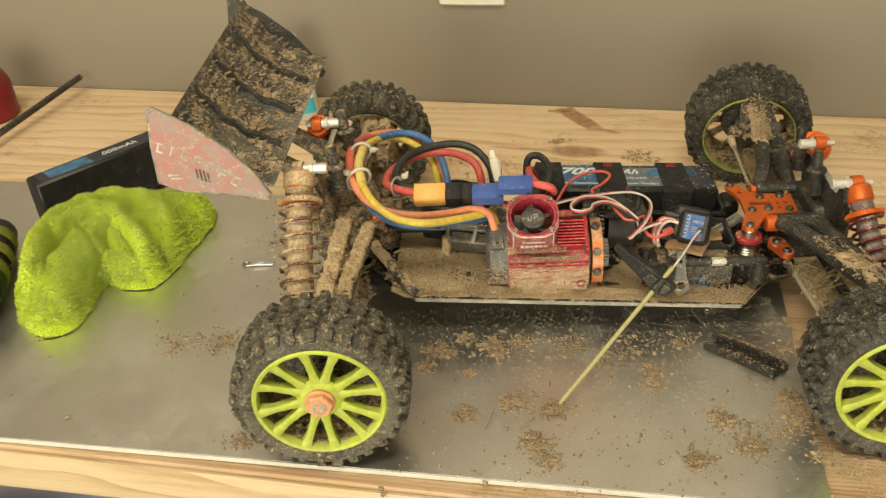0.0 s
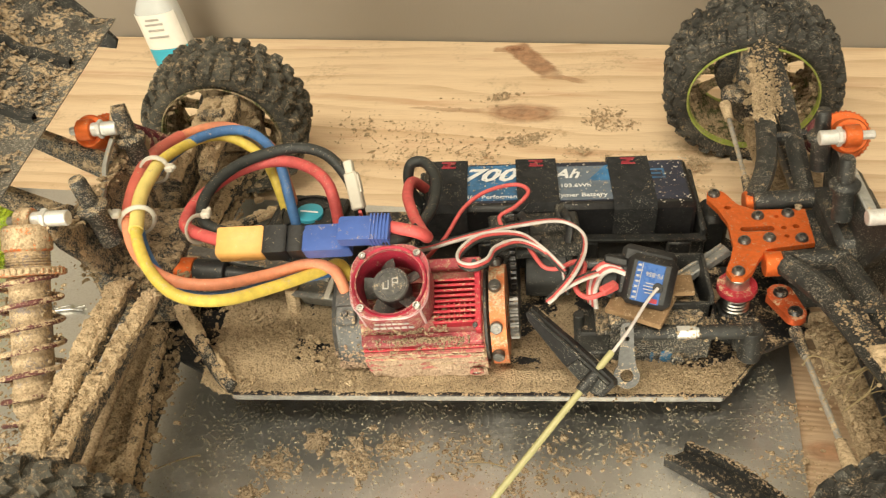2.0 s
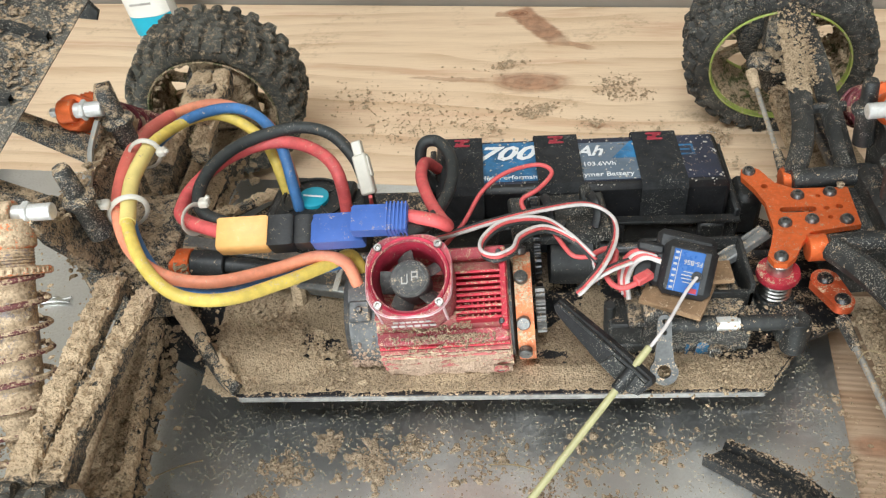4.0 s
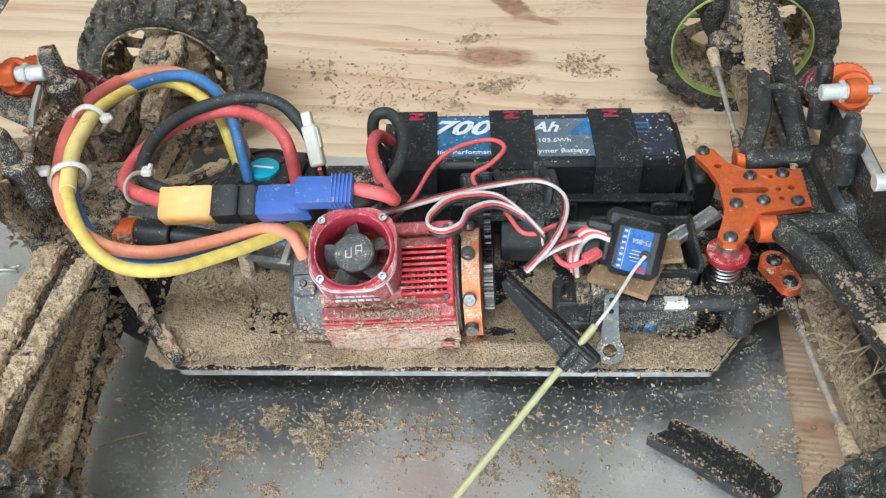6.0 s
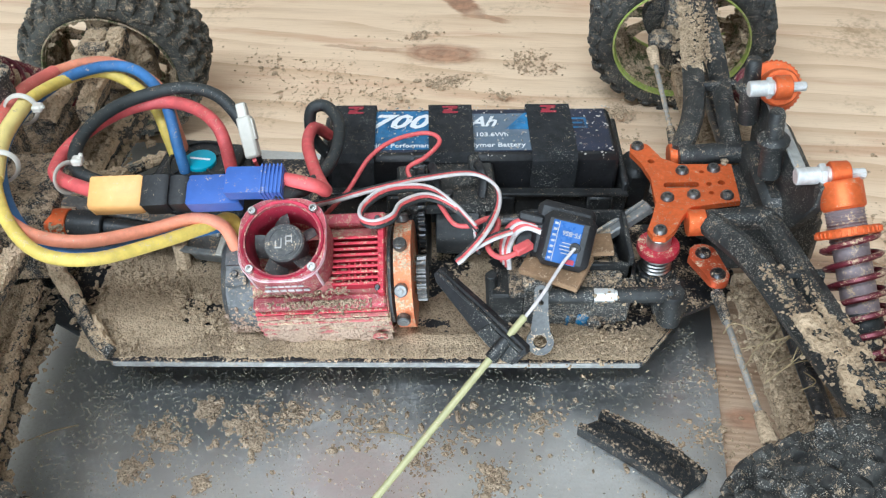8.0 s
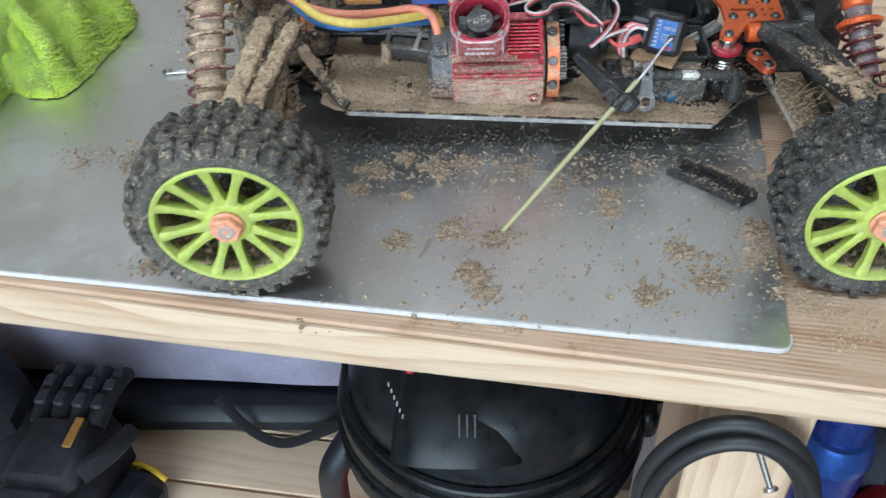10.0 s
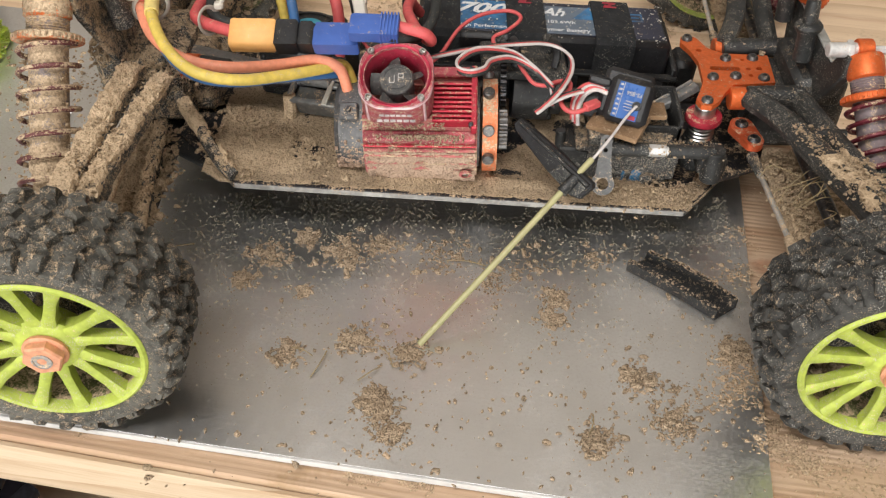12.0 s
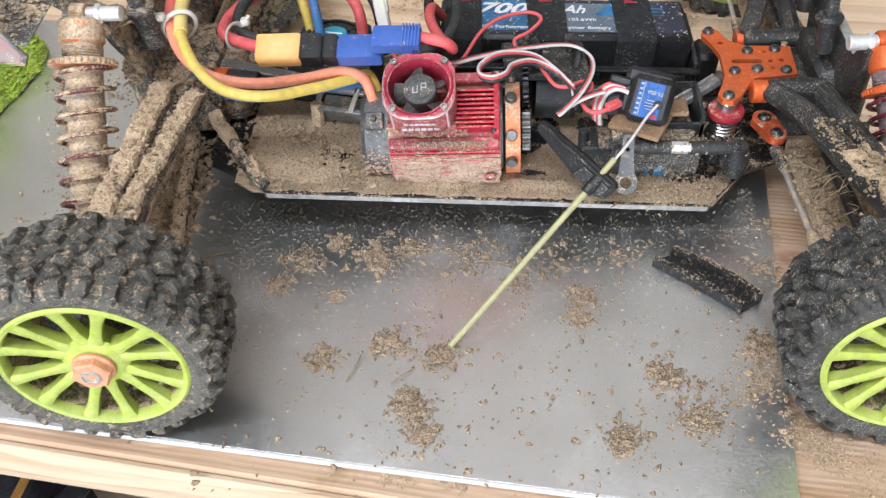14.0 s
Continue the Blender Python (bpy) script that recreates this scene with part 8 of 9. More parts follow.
# screwdriver handle beside the cloth
GRIP = stuff_of("olive_grip", (0.22, 0.23, 0.03), 0.6, vary=0.3, grain=300, relief=0.4)
ha, hb = Vector((-0.322, 0.268, 0.019)), Vector((-0.277, 0.120, 0.019))
m = axis(ha, hb)
g = Geo().lathe([(0.0, 0.0), (0.010, 0.001), (0.0150, 0.010), (0.0165, 0.030), (0.0150, 0.055), (0.0165, 0.085), (0.0150, 0.110), (0.0100, 0.122), (0.0075, 0.130), (0.0, 0.131)], m, 20)
drv = thing("screwdriver", (-0.30, 0.19, 0), "screwdriver with a dark and olive rubber grip", "screwdriver")
part("handle", g, PLASTIC_CLEAN, drv)
g = Geo()
for i in range(3):
    g.lathe([(0.0168, 0.024 + i * 0.024), (0.0174, 0.026 + i * 0.024), (0.0174, 0.036 + i * 0.024), (0.0168, 0.038 + i * 0.024)], m, 20, ends=False)
part("grip_band", g, GRIP, drv, "olive rubber band")
part("shank", Geo().cyl(hb + (hb - ha).normalized() * -0.025, hb + (hb - ha).normalized() * 0.06, 0.003, n=10), STEEL, drv)

# ---- on the bench, behind ----
g = Geo().cyl((-0.388, 0.620, 0.016), (-0.470, 0.330, 0.002), 0.0036, n=12)
thing("pry_bar", (-0.43, 0.48, TZ), "dark steel bar leaning against the wall", "tool", geo=g, mat=STEEL_DARK)
RED_P = stuff_of("dark_red_plastic", (0.22, 0.012, 0.02), 0.35, vary=0.15, grain=200, relief=0.1)
g = Geo().lathe([(0.0, 0.0), (0.030, 0.0), (0.033, 0.003), (0.033, 0.040), (0.029, 0.050), (0.018, 0.056), (0.0, 0.057)], Matrix.Translation((-0.477, 0.560, TZ)), 24)
cup = thing("red_bottle", (-0.477, 0.560, TZ), "dark red plastic bottle with a white tip on the bench", "bottle")
part("bottle_body", g, RED_P, cup)
part("bottle_tip", Geo().lathe([(0.012, 0.0), (0.012, 0.012), (0.009, 0.014), (0, 0.014)], Matrix.Translation((-0.477, 0.560, TZ + 0.0565)), 20), WHITE_PLASTIC, cup, "white tip")

# clear bottle
GLASSY, t, b = shader("clear_bottle_plastic", 0.22)
b.inputs["Base Color"].default_value = (0.84, 0.88, 0.90, 1)
b.inputs["Transmission Weight"].default_value = 0.45
b.inputs["IOR"].default_value = 1.25
bx, by = -0.1040, 0.5215
bottle = thing("sanitiser_bottle", (bx, by, TZ), "small clear hand-gel bottle with white cap and label", "bottle")
m = Matrix.Translation((bx, by, TZ)) @ Matrix.Rotation(radians(-5), 4, "Y") @ Matrix.Rotation(radians(-8), 4, "Z")
sec = [(0.0, 0.92), (0.004, 1.0), (0.046, 1.0), (0.056, 0.96), (0.063, 0.72), (0.067, 0.50), (0.071, 0.47)]
vs, fs, n = [], [], 28
for z, k in sec:
    vs += [(0.0185 * k * math.copysign(abs(math.cos(2 * math.pi * i / n)) ** 0.7, math.cos(2 * math.pi * i / n)), 0.0125 * k * math.copysign(abs(math.sin(2 * math.pi * i / n)) ** 0.8, math.sin(2 * math.pi * i / n)), z) for i in range(n)]
for a in range(len(sec) - 1):
    fs += [(a * n + i, a * n + (i + 1) % n, (a + 1) * n + (i + 1) % n, (a + 1) * n + i) for i in range(n)]
fs += [tuple(reversed(range(n))), tuple((len(sec) - 1) * n + i for i in range(n))]
part("bottle_body", Geo().add(vs, fs, m), GLASSY, bottle, "clear plastic body")
g = Geo().lathe([(0.0, 0.071), (0.0125, 0.071), (0.0130, 0.073), (0.0125, 0.088), (0.0115, 0.090), (0.0, 0.090)], m, 28)
part("screw_cap", g, WHITE_PLASTIC, bottle, "white cap")


def wrap(z0, z1, k, mat, nm, half=0.8):
    g = Geo()
    vs, fs = [], []
    for z in (z0, z1):
        for i in range(13):
            a = math.pi * 1.5 + half * (i - 6) / 6 * 1.45
            ca, sa = math.cos(a), math.sin(a)
            for e in (1.0, 1.035):
                vs.append((0.0186 * e * k * math.copysign(abs(ca) ** 0.7, ca), 0.0126 * e * k * math.copysign(abs(sa) ** 0.8, sa), z))
    for i in range(12):
        a, b = 2 * i, 2 * i + 2
        fs += [(a + 1, b + 1, 26 + b + 1, 26 + a + 1), (a, 26 + a, 26 + b, b), (a, b, b + 1, a + 1), (26 + a, 26 + a + 1, 26 + b + 1, 26 + b)]
    fs += [(0, 1, 27, 26), (24, 50, 51, 25)]
    return part(nm, g.add(vs, fs, m), mat, bottle, smooth=60)


wrap(0.024, 0.054, 1.0, WHITE_PLASTIC, "label")
wrap(0.008, 0.0235, 1.0, stuff_of("cyan_label", (0.03, 0.42, 0.60), 0.4, vary=0.05, grain=200, relief=0.02), "label_band")
g = Geo()
for i, (z, w) in enumerate(((0.050, 0.012), (0.046, 0.016), (0.041, 0.014), (0.035, 0.018))):
    g.box((0.0, -0.01335, z), (w, 0.0006, 0.0016), m, 0.0001)
part("label_print", g, PRINT_DIM, bottle, "grey printed lines")

# grey round bucket-like tool at the bench's far end, and the stamp on the plank
GREY_P = stuff_of("grey_plastic", (0.30, 0.33, 0.34), 0.4, vary=0.1, grain=150, relief=0.1)
g = Geo().lathe([(0.0, 0.0), (0.055, 0.0), (0.060, 0.004), (0.066, 0.060), (0.068, 0.115), (0.064, 0.116), (0.060, 0.060), (0.055, 0.008), (0.0, 0.008)], Matrix.Translation((0.553, 0.350, TZ)), 40)
thing("grey_tub", (0.553, 0.350, TZ), "small grey plastic tub on the bench", "tub", geo=g, mat=GREY_P)
INK = stuff_of("stamp_ink", (0.50, 0.355, 0.235), 0.9, vary=0.3, grain=300, relief=0.05, dirt=0.4, size=200)
g = Geo()
m = Matrix.Translation((0.468, 0.324, TZ - 0.0004)) @ Matrix.Rotation(radians(100), 4, "Z") @ Matrix.Diagonal((0.75, 0.8, 1, 1))
for x, y, sx, sy in ((-0.014, 0.004, 0.004, 0.020), (0.014, 0.004, 0.003, 0.018), (-0.005, 0.006, 0.003, 0.012), (0.002, 0.001, 0.003, 0.014), (0.008, 0.005, 0.003, 0.010), (0.003, 0.010, 0.010, 0.006)):
    part("stamp_bar", Geo().box((x, y, 0.0002), (sx, sy, 0.0004), m, 0.0001), INK, bench, "faded ink stamp bar")

# ---- under the bench ----
LILAC = stuff_of("lilac_fabric", (0.30, 0.29, 0.38), 0.9, vary=0.12, grain=220, relief=0.3)
BLACK_CLOTH = stuff_of("black_nylon", (0.010, 0.014, 0.021), 0.5, vary=0.4, grain=500, relief=0.4)
m = Matrix.Translation((-0.30, 0.415, 0)) @ Matrix.Rotation(radians(-3), 4, "Z")
g = Geo()
n1, n2 = 40, 14
for side, yy in ((0, 0.0), (1, 0.16)):
    for i in range(n1 + 1):
        for j in range(n2 + 1):
            x, z = -0.32 + 0.62 * i / n1, -0.600 + 0.33 * j / n2
            g.v.append(tuple(m @ Vector((x, yy + (0.008 * noise.noise(Vector((x * 6, z * 9, 1))) if side == 0 else 0), z))))
k = (n1 + 1) * (n2 + 1)
for i in range(n1):
    for j in range(n2):
        a = i * (n2 + 1) + j
        g.f += [(a, a + n2 + 1, a + n2 + 2, a + 1), (k + a, k + a + 1, k + a + n2 + 2, k + a + n2 + 1)]
for i in range(n1):
    a, b = i * (n2 + 1), (i + 1) * (n2 + 1)
    g.f += [(a, k + a, k + b, b), (a + n2, b + n2, k + b + n2, k + a + n2)]
for j in range(n2):
    a, b = j, n1 * (n2 + 1) + j
    g.f += [(a, a + 1, k + a + 1, k + a), (b, k + b, k + b + 1, b + 1)]
bin_ = thing("storage_bin", (-0.3, 0.5, shelf_z), "lilac-grey fabric storage bin under the bench", "storage bin")
part("fabric_wall", g, LILAC, bin_, smooth=60)
STRAP = stuff_of("black_webbing", (0.006, 0.007, 0.010), 0.85, vary=0.3, grain=900, relief=0.5)
bag = thing("nylon_bag", (-0.25, 0.42, shelf_z), "flat black nylon bag with a carrying strap on the shelf", "bag")
part("bag_body", Geo().box((-0.28, 0.46, shelf_z + 0.025), (0.70, 0.20, 0.050), None, 0.016), BLACK_CLOTH, bag)
part("strap", Geo().tube([(-0.217, 0.352, -0.560), (-0.196, 0.346, -0.603), (-0.171, 0.343, -0.636), (-0.142, 0.342, -0.648), (-0.101, 0.342, -0.628), (-0.055, 0.345, -0.602)], 0.0065, 8, 6, flat=0.14), STRAP, bag, "dark webbing strap")

# shop vacuum
VX, VY = 0.128, 0.270
VAC = stuff_of("satin_black_plastic", (0.0095, 0.0118, 0.0140), 0.33, vary=0.4, grain=60, relief=0.16)
VRED = stuff_of("red_drum_plastic", (0.45, 0.012, 0.02), 0.35, vary=0.1, grain=80, relief=0.05)
VAC.node_tree.nodes["Principled BSDF"].inputs["Specular IOR Level"].default_value = 0.36
vac = thing("shop_vacuum", (VX, VY, shelf_z), "black and red wet-dry vacuum cleaner under the bench", "vacuum cleaner")
vm = Matrix.Translation((VX, VY, 0))
part("drum", Geo().lathe([(0.0, shelf_z), (0.135, shelf_z), (0.145, shelf_z + 0.01), (0.155, -0.475), (0.0, -0.475)], vm, 48), VRED, vac, "red drum")
part("lid", Geo().lathe([(0.150, -0.480), (0.166, -0.476), (0.168, -0.462), (0.162, -0.452), (0.158, -0.430), (0.162, -0.424), (0.160, -0.412), (0.150, -0.404), (0.147, -0.380), (0.140, -0.345), (0.122, -0.315), (0.090, -0.300), (0.0, -0.296)], vm, 56), VAC, vac, "black domed motor lid with ridges")
g = Geo()
mm = vm @ Matrix.Translation((-0.030, -0.122, -0.330)) @ Matrix.Rotation(radians(-38), 4, "X")
rows_ = []
for j in range(9):
    w = 0.062 - 0.0016 * j
    rows_.append([(w * math.sin(radians(a)) * 1.0, 0.014 - 0.030 * math.cos(radians(a)) ** 0.7 + 0.00045 * j * j, -0.034 + 0.0120 * j) for a in range(-84, 85, 14)])
n_ = len(rows_[0])
g.add([p for q in rows_ for p in q], [(j * n_ + i, j * n_ + i + 1, (j + 1) * n_ + i + 1, (j + 1) * n_ + i) for j in range(8) for i in range(n_ - 1)] + [tuple(reversed(range(n_))), tuple(8 * n_ + i for i in range(n_))], mm)
for k, (rr, zz) in enumerate(((0.1560, -0.392), (0.1600, -0.410), (0.1645, -0.432), (0.1665, -0.446))):
    part("lid_ridge", Geo().lathe([(rr - 0.004, zz - 0.004), (rr, zz - 0.0025), (rr + 0.0006, zz), (rr - 0.001, zz + 0.003), (rr - 0.006, zz + 0.0045)], vm, 56, ends=False), VAC, vac)
pnl = part("front_panel", g, VAC, vac, "raised rounded front panel")
g = Geo()
for i in range(3):
    g.box((0.004 + i * 0.007, -0.0158, 0.006), (0.0025, 0.0022, 0.022), mm, 0.0004)
part("vent_bar", g, PLASTIC_CLEAN, pnl)
g = Geo()
for i in range(6):
    g.box((-0.060 + i * 0.0026, -0.0030 - i * 0.0012, 0.040 - i * 0.0056), (0.0014, 0.0010, 0.0040), mm, 0.0001)
part("panel_print", g, PRINT_DIM, pnl, "white lettering as bars")
part("power_switch", Geo().box((-0.040, -0.006, 0.056), (0.008, 0.008, 0.010), mm, 0.002), VRED, vac, "red switch")
g = Geo()
g.tube([(VX - 0.14, VY - 0.04, -0.45), (VX - 0.168, VY - 0.06, -0.49), (VX - 0.176, VY - 0.06, -0.54), (VX - 0.176, VY - 0.06, -0.64)], 0.016, 14, 5)
part("hose", g, BLACK_CLOTH, vac, "black suction hose")
part("latch", Geo().box((VX + 0.165, VY - 0.03, -0.445), (0.020, 0.030, 0.040), None, 0.006), VAC, vac)

# cable hung on a nail in the post
CABLE = stuff_of("black_cable", (0.016, 0.016, 0.017), 0.5, vary=0.2, grain=200, relief=0.1)
pc = Vector((0.2635, -0.052, -0.1190))
coil = thing("coiled_cable", pc, "coil of black cable hung on the post", "cable")
for k, (rx_, rz_, off) in enumerate(((0.0460, 0.0800, 0.000), (0.0405, 0.0700, 0.006), (0.0440, 0.0755, 0.014))):
    pts = [pc + Vector((rx_ * math.cos(a) + 0.0012 * k, -off * 0.4 - 0.16 * rx_ * math.cos(a), rz_ * math.sin(a) - 0.002 * k)) for a in np.linspace(0, 2 * math.pi, 18)[:-1]]
    part("cable_turn", Geo().tube(pts, 0.0046, 10, 4, True), CABLE, coil)
part("cable_plug", Geo().box((0.2860, -0.0640, -0.1480), (0.026, 0.018, 0.026), None, 0.006), CABLE, coil, "black moulded plug")
nail = Geo().cyl((0.2705, -0.034, -0.056), (0.2805, -0.064, -0.0800), 0.0018, n=8).cyl((0.2804, -0.0635, -0.0797), (0.2810, -0.0655, -0.0812), 0.0040, n=14)
thing("nail", (0.2705, -0.036, -0.056), "steel nail driven into the post", "nail", geo=nail, mat=STEEL)

# spray can and dark bag beyond the post
BLUE_CAN = stuff_of("blue_can", (0.015, 0.035, 0.20), 0.3, 0.3, vary=0.15, grain=100, relief=0.05)
CAN_RING = stuff_of("bright_blue_metal", (0.05, 0.12, 0.45), 0.25, 0.7, vary=0.1, grain=100, relief=0.05)
can = thing("spray_can", (0.425, 0.128, shelf_z), "blue spray can with a bright rim", "spray can")
cmx = Matrix.Translation((0.425, 0.128, 0))
part("can_body", Geo().lathe([(0.0, shelf_z), (0.033, shelf_z), (0.033, -0.330), (0.0, -0.330)], cmx, 28), BLUE_CAN, can)
part("can_rim", Geo().lathe([(0.034, -0.330), (0.034, -0.318), (0.028, -0.300), (0.012, -0.292), (0.0, -0.292)], cmx, 28), CAN_RING, can, "bright blue metal shoulder")
part("can_cap", Geo().lathe([(0.024, -0.304), (0.024, -0.262), (0.022, -0.258), (0.0, -0.258)], cmx, 24), BLUE_CAN, can)
g = Geo().box((0.56, 0.24, -0.50), (0.22, 0.24, 0.32), None, 0.03)
thing("tool_bag", (0.56, 0.24, shelf_z), "dark navy tool bag on the shelf", "bag", geo=g, mat=stuff_of("navy_nylon", (0.006, 0.008, 0.020), 0.75, vary=0.3, grain=300, relief=0.4))
g = Geo().lathe([(0.0, 0.0), (0.060, 0.0), (0.062, 0.004), (0.062, 0.030), (0.050, 0.036), (0.020, 0.036), (0.0, 0.030)], Matrix.Translation((0.515, 0.118, -0.43)) @ Matrix.Rotation(radians(80), 4, "X"), 32)
thing("red_reel", (0.515, 0.10, -0.43), "dark red reel leaning on the bag", "reel", geo=g, mat=RED_P)

# dark box and pale paper bag between the vacuum and the post
g = Geo().box((0.30, 0.36, -0.50), (0.20, 0.16, 0.32), Matrix.Rotation(radians(0), 4, "Z"), 0.004)
thing("cardboard_box", (0.30, 0.36, shelf_z), "dark brown-red cardboard box behind the vacuum", "box", geo=g, mat=stuff_of("brown_red_card", (0.085, 0.04, 0.035), 0.8, vary=0.2, grain=120, relief=0.2))
g = Geo().prism([(-0.022, -0.02), (0.022, -0.02), (0.022, 0.02), (-0.022, 0.02)], shelf_z, -0.455, Matrix.Translation((0.322, 0.250, 0)) @ Matrix.Rotation(radians(12), 4, "Z"), 0.004)
thing("paper_bag", (0.322, 0.250, shelf_z), "small pale paper bag standing behind the post", "bag", geo=g, mat=stuff_of("pale_paper", (0.45, 0.43, 0.44), 0.8, vary=0.1, grain=60, relief=0.4))

# work gloves
GLOVE = stuff_of("black_glove", (0.024, 0.025, 0.033), 0.80, vary=0.5, grain=240, relief=0.6)
GLOVE_PAD = stuff_of("worn_rubber_pad", (0.042, 0.043, 0.053), 0.6, vary=0.5, grain=200, relief=0.6)
TAN = stuff_of("tan_patch", (0.45, 0.24, 0.05), 0.8, vary=0.2, grain=200, relief=0.3)
AMBER = stuff_of("yellow_trim", (0.62, 0.42, 0.02), 0.6, vary=0.1, grain=200, relief=0.2)


def glove(x, y, z, turn, label):
    ob = thing("work_glove", (x, y, z), label, "glove", "work gloves")
    m = Matrix.Translation((x, y, z)) @ Matrix.Rotation(radians(turn), 4, "Z")
    g = Geo()
    g.box((0, 0, 0.018), (0.090, 0.100, 0.034), m, 0.014)
    part("palm", g, GLOVE, ob)
    part("cuff", Geo().box((0, -0.075, 0.018), (0.082, 0.060, 0.032), m, 0.012), GLOVE, ob)
    for i in range(4):
        g = Geo()
        fx = -0.034 + i * 0.0225
        g.tube([m @ Vector((fx, 0.040, 0.020)), m @ Vector((fx * 1.1, 0.075, 0.028)), m @ Vector((fx * 1.15, 0.105, 0.024)), m @ Vector((fx * 1.1, 0.125, 0.012))], (0.0125, 0.0095), 10, 5)
        part("finger", g, GLOVE, ob)
        part("knuckle_pad", Geo().box((fx * 1.05, 0.062, 0.040), (0.014, 0.020, 0.006), m, 0.0025), GLOVE_PAD, ob)
        part("finger_pad", Geo().box((fx * 1.12, 0.088, 0.0385), (0.013, 0.016, 0.005), m, 0.002), GLOVE_PAD, ob)
        part("finger_pad", Geo().box((fx * 1.12, 0.108, 0.0330), (0.012, 0.013, 0.005), m @ Matrix.Translation((0, 0.0, 0.0)), 0.002), GLOVE_PAD, ob)
    g = Geo().tube([m @ Vector((0.040, -0.02, 0.016)), m @ Vector((0.066, 0.012, 0.018)), m @ Vector((0.076, 0.045, 0.014))], (0.014, 0.010), 10, 5)
    part("thumb", g, GLOVE, ob)
    part("patch", Geo().box((0.022, 0.020, 0.0365), (0.011, 0.040, 0.003), m, 0.001), TAN, ob, "tan leather patch")
    return ob


glove(-0.372, 0.235, -0.530, -6, "black work glove with tan patches lying in the pile")
glove(-0.445, 0.150, -0.590, 55, "black work glove with tan patches on top of the pile")
g = Geo().box((-0.430, 0.240, shelf_z + 0.064), (0.20, 0.20, 0.128), None, 0.03).box((-0.54, 0.31, shelf_z + 0.10), (0.20, 0.16, 0.20), None, 0.05)
thing("folded_cloth", (-0.33, 0.205, shelf_z), "folded dark cloth under the gloves", "cloth", geo=g, mat=stuff_of("charcoal_cloth", (0.022, 0.023, 0.030), 0.9, vary=0.5, grain=90, relief=0.8))
tape = thing("tape_case", (-0.245, 0.185, shelf_z), "black case with yellow trim beside the gloves", "case")
m = Matrix.Translation((-0.312, 0.232, shelf_z)) @ Matrix.Rotation(radians(-25), 4, "Z")
part("case_body", Geo().box((0, 0, 0.036), (0.062, 0.095, 0.072), m, 0.020), BLACK_CLOTH, tape)
part("case_trim", Geo().tube([m @ Vector((-0.025, 0.043, 0.006)), m @ Vector((-0.025, 0.043, 0.055)), m @ Vector((0.0, 0.044, 0.062)), m @ Vector((0.025, 0.043, 0.055))], 0.004, 8, 5), AMBER, tape)

# ---- dirt ----
r = random.Random(11)
g = Geo()
heaps = [(0.111, 0.055, 9, 60), (0.080, 0.046, 8, 40), (0.135, 0.047, 9, 55), (0.124, 0.016, 8, 80), (0.120, 0.024, 6, 40), (0.130, 0.004, 7, 45), (0.204, 0.082, 7, 45), (0.201, 0.070, 8, 40), (0.237, 0.036, 9, 55), (0.216, 0.003, 9, 75), (0.250, 0.012, 9, 50), (0.282, 0.051, 9, 60), (0.081, 0.085, 4, 22), (0.099, 0.112, 13, 70), (0.060, 0.110, 10, 60), (0.078, 0.122, 6, 60), (0.051, 0.092, 7, 40), (0.118, 0.118, 7, 60), (0.225, 0.112, 14, 30), (-0.096, 0.126, 14, 70), (-0.061, 0.027, 9, 45), (-0.131, 0.126, 18, 35), (0.148, 0.110, 16, 60), (0.190, 0.105, 14, 40), (0.172, 0.092, 8, 30), (0.255, 0.020, 16, 50), (-0.075, 0.265, 22, 30)]
for x, y, s, n in heaps:
    for _ in range(int(n * 3.6)):
        px_, py_ = r.gauss(x, s / 1000 * 0.55), r.gauss(y, s / 1000 * 0.5)
        rad = min(0.0026, 0.00032 + r.expovariate(1 / 0.00045))
        g.clod((px_, py_, rad * 0.25), rad, r, 0.55)
for x, y, s, n in heaps[:17]:
    for _ in range(n // 4):
        rad = r.uniform(0.0014, 0.0036)
        g.clod((r.gauss(x, s / 1000 * 0.34), r.gauss(y, s / 1000 * 0.32), rad * 0.2), rad, r, 0.5)
for _ in range(110):
    rad = r.uniform(0.0006, 0.0016)
    g.clod((r.gauss(0.185, 0.050), r.gauss(0.032, 0.026), rad * 0.25), rad, r, 0.6)
for _ in range(420):
    rad = 0.0004 + r.expovariate(1 / 0.0004)
    g.clod((r.uniform(0.03, 0.285), r.uniform(-0.025, 0.13), rad * 0.3), min(rad, 0.0018), r)
for _ in range(70):
    rad = 0.0004 + r.expovariate(1 / 0.0005)
    g.clod((r.uniform(-0.25, -0.03), r.uniform(0.05, 0.30), rad * 0.3), min(rad, 0.0018), r)
thing("dirt_clod", (0.12, 0.05, 0), "crumbled heaps of dried mud scattered on the sheet", "dirt", geo=g, mat=CRUMB, kind="stuff", smooth=0)
g = Geo()
for _ in range(24000):
    y = 0.168 - abs(r.gauss(0, 0.055))
    x = r.uniform(0.005, 0.298)
    if noise.noise(Vector((x * 25, y * 40, 0))) < -0.48:
        continue
    if noise.noise(Vector((x * 45, y * 45, 8.0))) + 0.5 * noise.noise(Vector((x * 140, y * 140, 2.0))) < -0.05 and r.random() < 0.75:
        continue
    g.clod((x, y, 0.0001), min(0.0008, 0.00012 + r.expovariate(1 / 0.00013)), r)
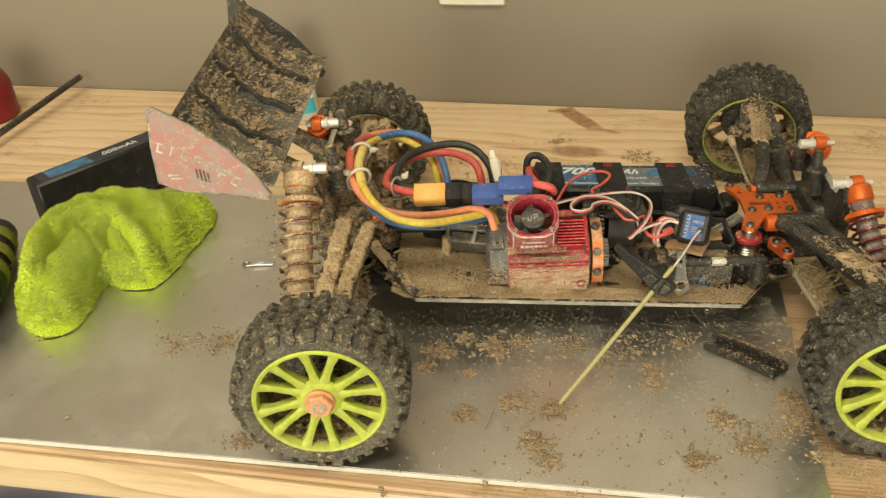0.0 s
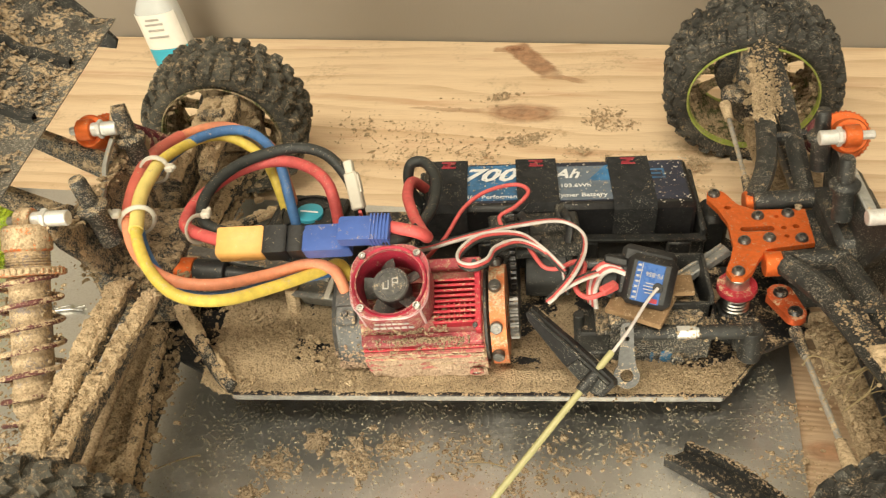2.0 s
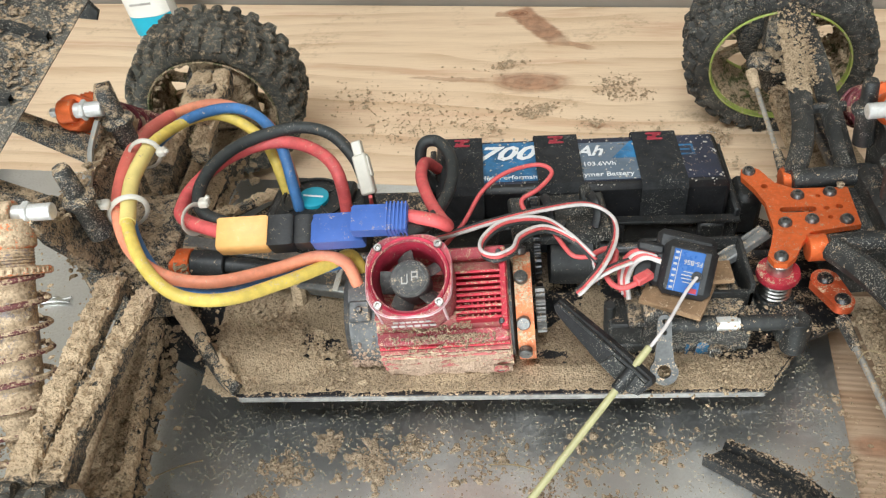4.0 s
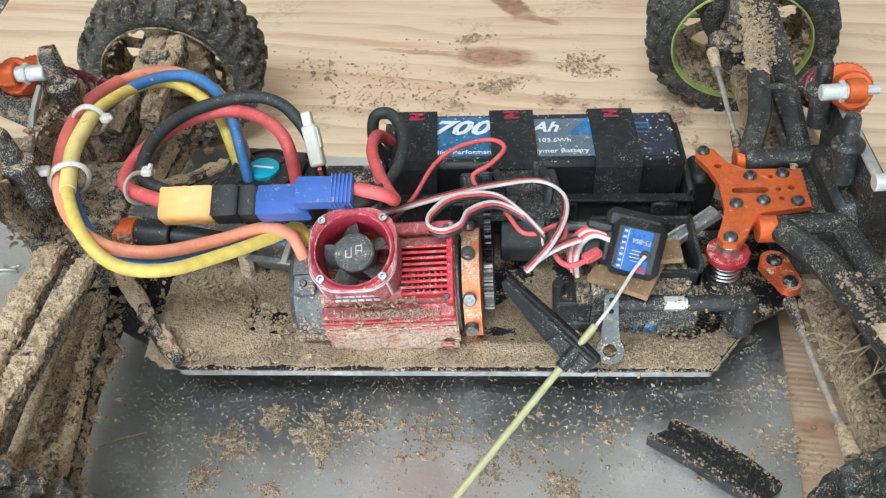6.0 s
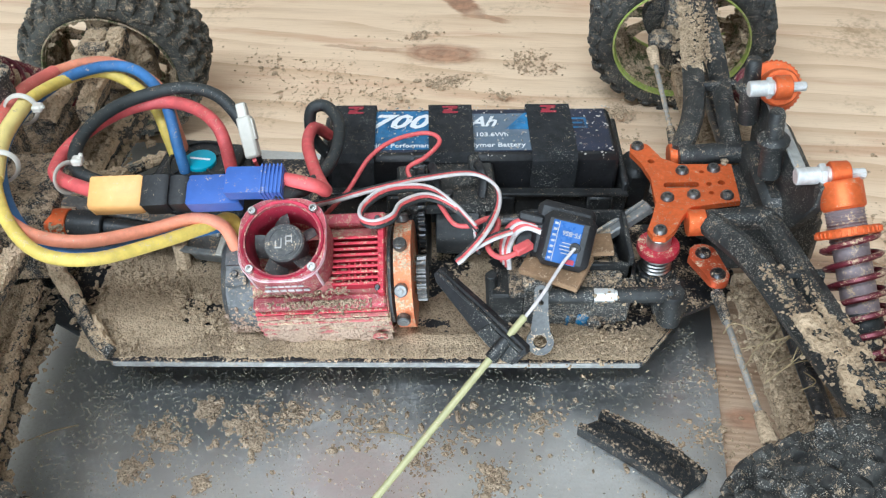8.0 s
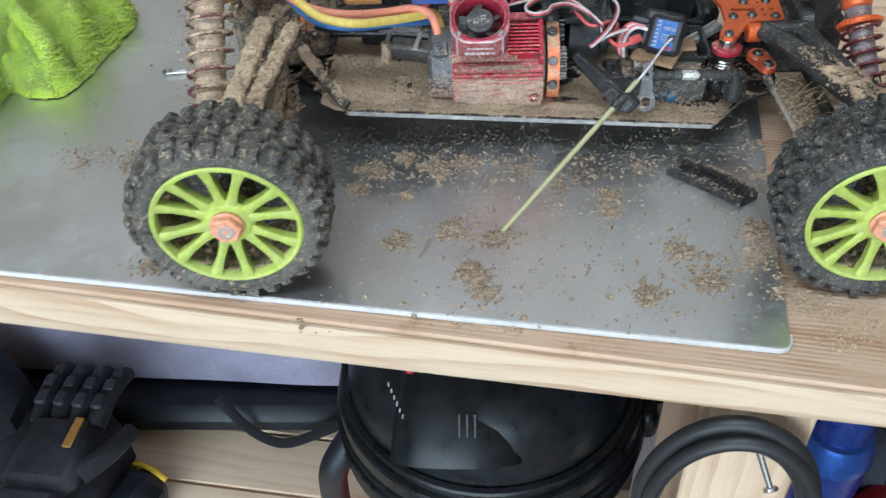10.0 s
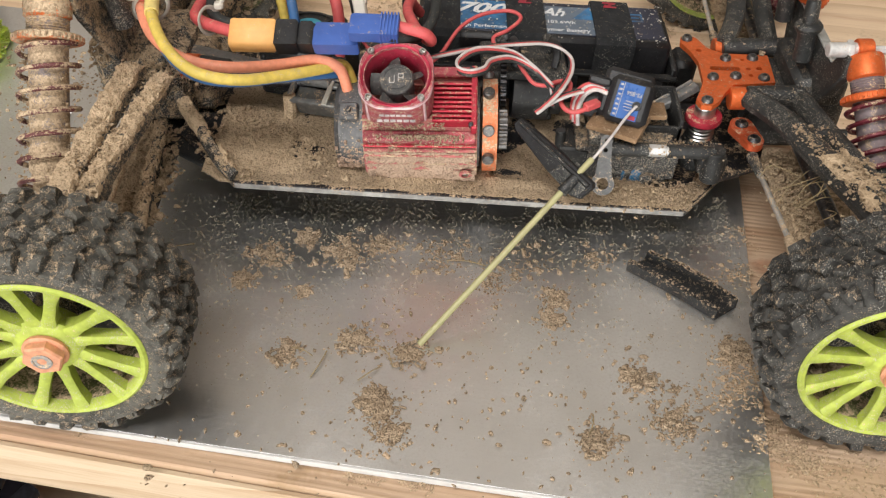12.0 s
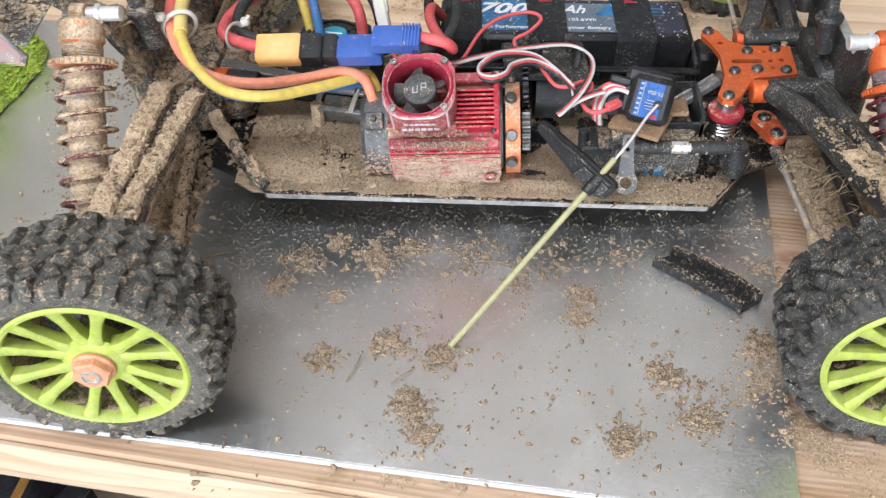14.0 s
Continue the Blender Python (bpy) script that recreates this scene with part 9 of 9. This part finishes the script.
thing("dust_grain", (0.12, 0.09, 0), "fine pale grit sprinkled on the sheet under the car", "grit", geo=g, mat=earth("pale_grit", (0.60, 0.53, 0.42), (0.40, 0.32, 0.22), 900), kind="stuff", smooth=0)
g = Geo()
spots = [(0.183, 0.376, 13, 420), (0.237, 0.402, 13, 320), (0.218, 0.352, 12, 220), (0.070, 0.401, 22, 260), (0.092, 0.370, 24, 380), (0.058, 0.413, 18, 160), (0.113, 0.386, 22, 300), (0.142, 0.367, 18, 260), (0.245, 0.335, 16, 300), (0.110, 0.352, 24, 300), (0.290, 0.337, 14, 260), (0.15, 0.43, 60, 160), (0.06, 0.46, 40, 90), (0.409, 0.188, 22, 700), (0.398, 0.160, 22, 700), (0.424, 0.160, 22, 600), (0.413, 0.222, 18, 200), (0.385, 0.215, 18, 60), (0.301, -0.004, 7, 160), (0.313, -0.024, 14, 200), (0.330, -0.020, 12, 120), (0.120, -0.012, 8, 160), (0.143, -0.0158, 6, 120), (-0.002, 0.0045, 5, 40), (0.300, 0.002, 7, 80), (0.44, 0.10, 40, 120), (0.45, 0.28, 40, 60), (0.02, 0.42, 40, 40), (0.285, 0.300, 14, 90), (0.300, 0.130, 9, 60), (0.310, 0.09, 9, 60)]
spots += [(0.162, 0.431, 9, 260), (0.167, 0.435, 7, 150), (0.19, 0.378, 8, 220), (0.18, 0.372, 7, 160), (0.235, 0.392, 11, 300), (0.242, 0.383, 9, 160), (0.214, 0.451, 8, 180), (0.154, 0.352, 12, 140), (0.107, 0.4, 16, 120), (0.253, 0.383, 10, 120), (0.285, 0.327, 9, 200), (0.283, 0.051, 7, 160), (0.279, 0.048, 6, 90), (0.277, 0.029, 12, 240), (0.284, 0.038, 9, 200), (0.29, 0.004, 8, 260), (0.291, 0.015, 6, 120), (0.323, -0.002, 12, 140), (0.305, -0.005, 10, 80), (0.294, 0.101, 12, 160)]
for x, y, s, n in spots:
    for _ in range(int(n * (0.55 if y > 0.33 else 1.5))):
        px_, py_ = r.gauss(x, s / 1000 * 0.6), r.gauss(y, s / 1000 * 0.42)
        rad = min(0.0022, 0.00020 + r.expovariate(1 / 0.00030))
        if -0.048 - 0.164 * (px_ - 0.265) + 0.004 < py_ < 0.44:
            on = px_ < 0.2815 + (py_ + 0.0345) * 0.134 and py_ > -0.03 - 0.1386 * (px_ - 0.2815)
            g.clod((px_, py_, (0.0 if on and py_ < 0.36 else TZ) + rad * 0.2), rad, r, 0.42)
thing("bench_dirt", (0.2, 0.3, TZ), "crumbs of dried mud strewn on the planks", "dirt", geo=g, mat=earth("bench_crumbs", (0.64, 0.48, 0.32), (0.46, 0.33, 0.21), 900, 0.6), kind="stuff", smooth=0)
# dry grass blades
STRAW = stuff_of("dry_straw", (0.33, 0.25, 0.13), 0.8, vary=0.2, grain=300, relief=0.2)
g = Geo()
for x, y, a, ln in ((0.011, 0.112, 20, 0.022), (0.095, 0.040, 70, 0.016), (0.125, 0.045, 120, 0.014), (0.118, 0.035, 40, 0.012), (0.214, 0.010, 75, 0.012), (0.160, 0.105, -10, 0.020), (0.085, 0.047, 160, 0.014)):
    d = Vector((math.cos(radians(a)), math.sin(radians(a)), 0)) * ln / 2
    c_ = Vector((x, y, 0.0008))
    g.tube([c_ - d, c_ + Vector((0.001, 0.0005, 0.001)), c_ + d], 0.0003, 5, 4)
thing("dry_grass", (0.1, 0.06, 0), "short blades of dry grass on the sheet", "grass", geo=g, mat=STRAW, kind="stuff")
g = Geo()
for k in range(15):
    p = Vector((0.312, 0.100, 0.058)) + Vector((r.gauss(0, 0.007), r.gauss(0, 0.013), r.gauss(0, 0.006)))
    d = Vector((r.uniform(-0.5, 1), r.uniform(-1, 1), r.uniform(-0.5, 0.7))).normalized() * r.uniform(0.005, 0.013)
    g.tube([p - d, p + Vector((r.uniform(-1, 1), r.uniform(-1, 1), 1)) * 0.004, p + d], 0.00022, 5, 5)
part("caught_grass", g, STRAW, car, "dry grass caught in the front arm", kind="stuff")
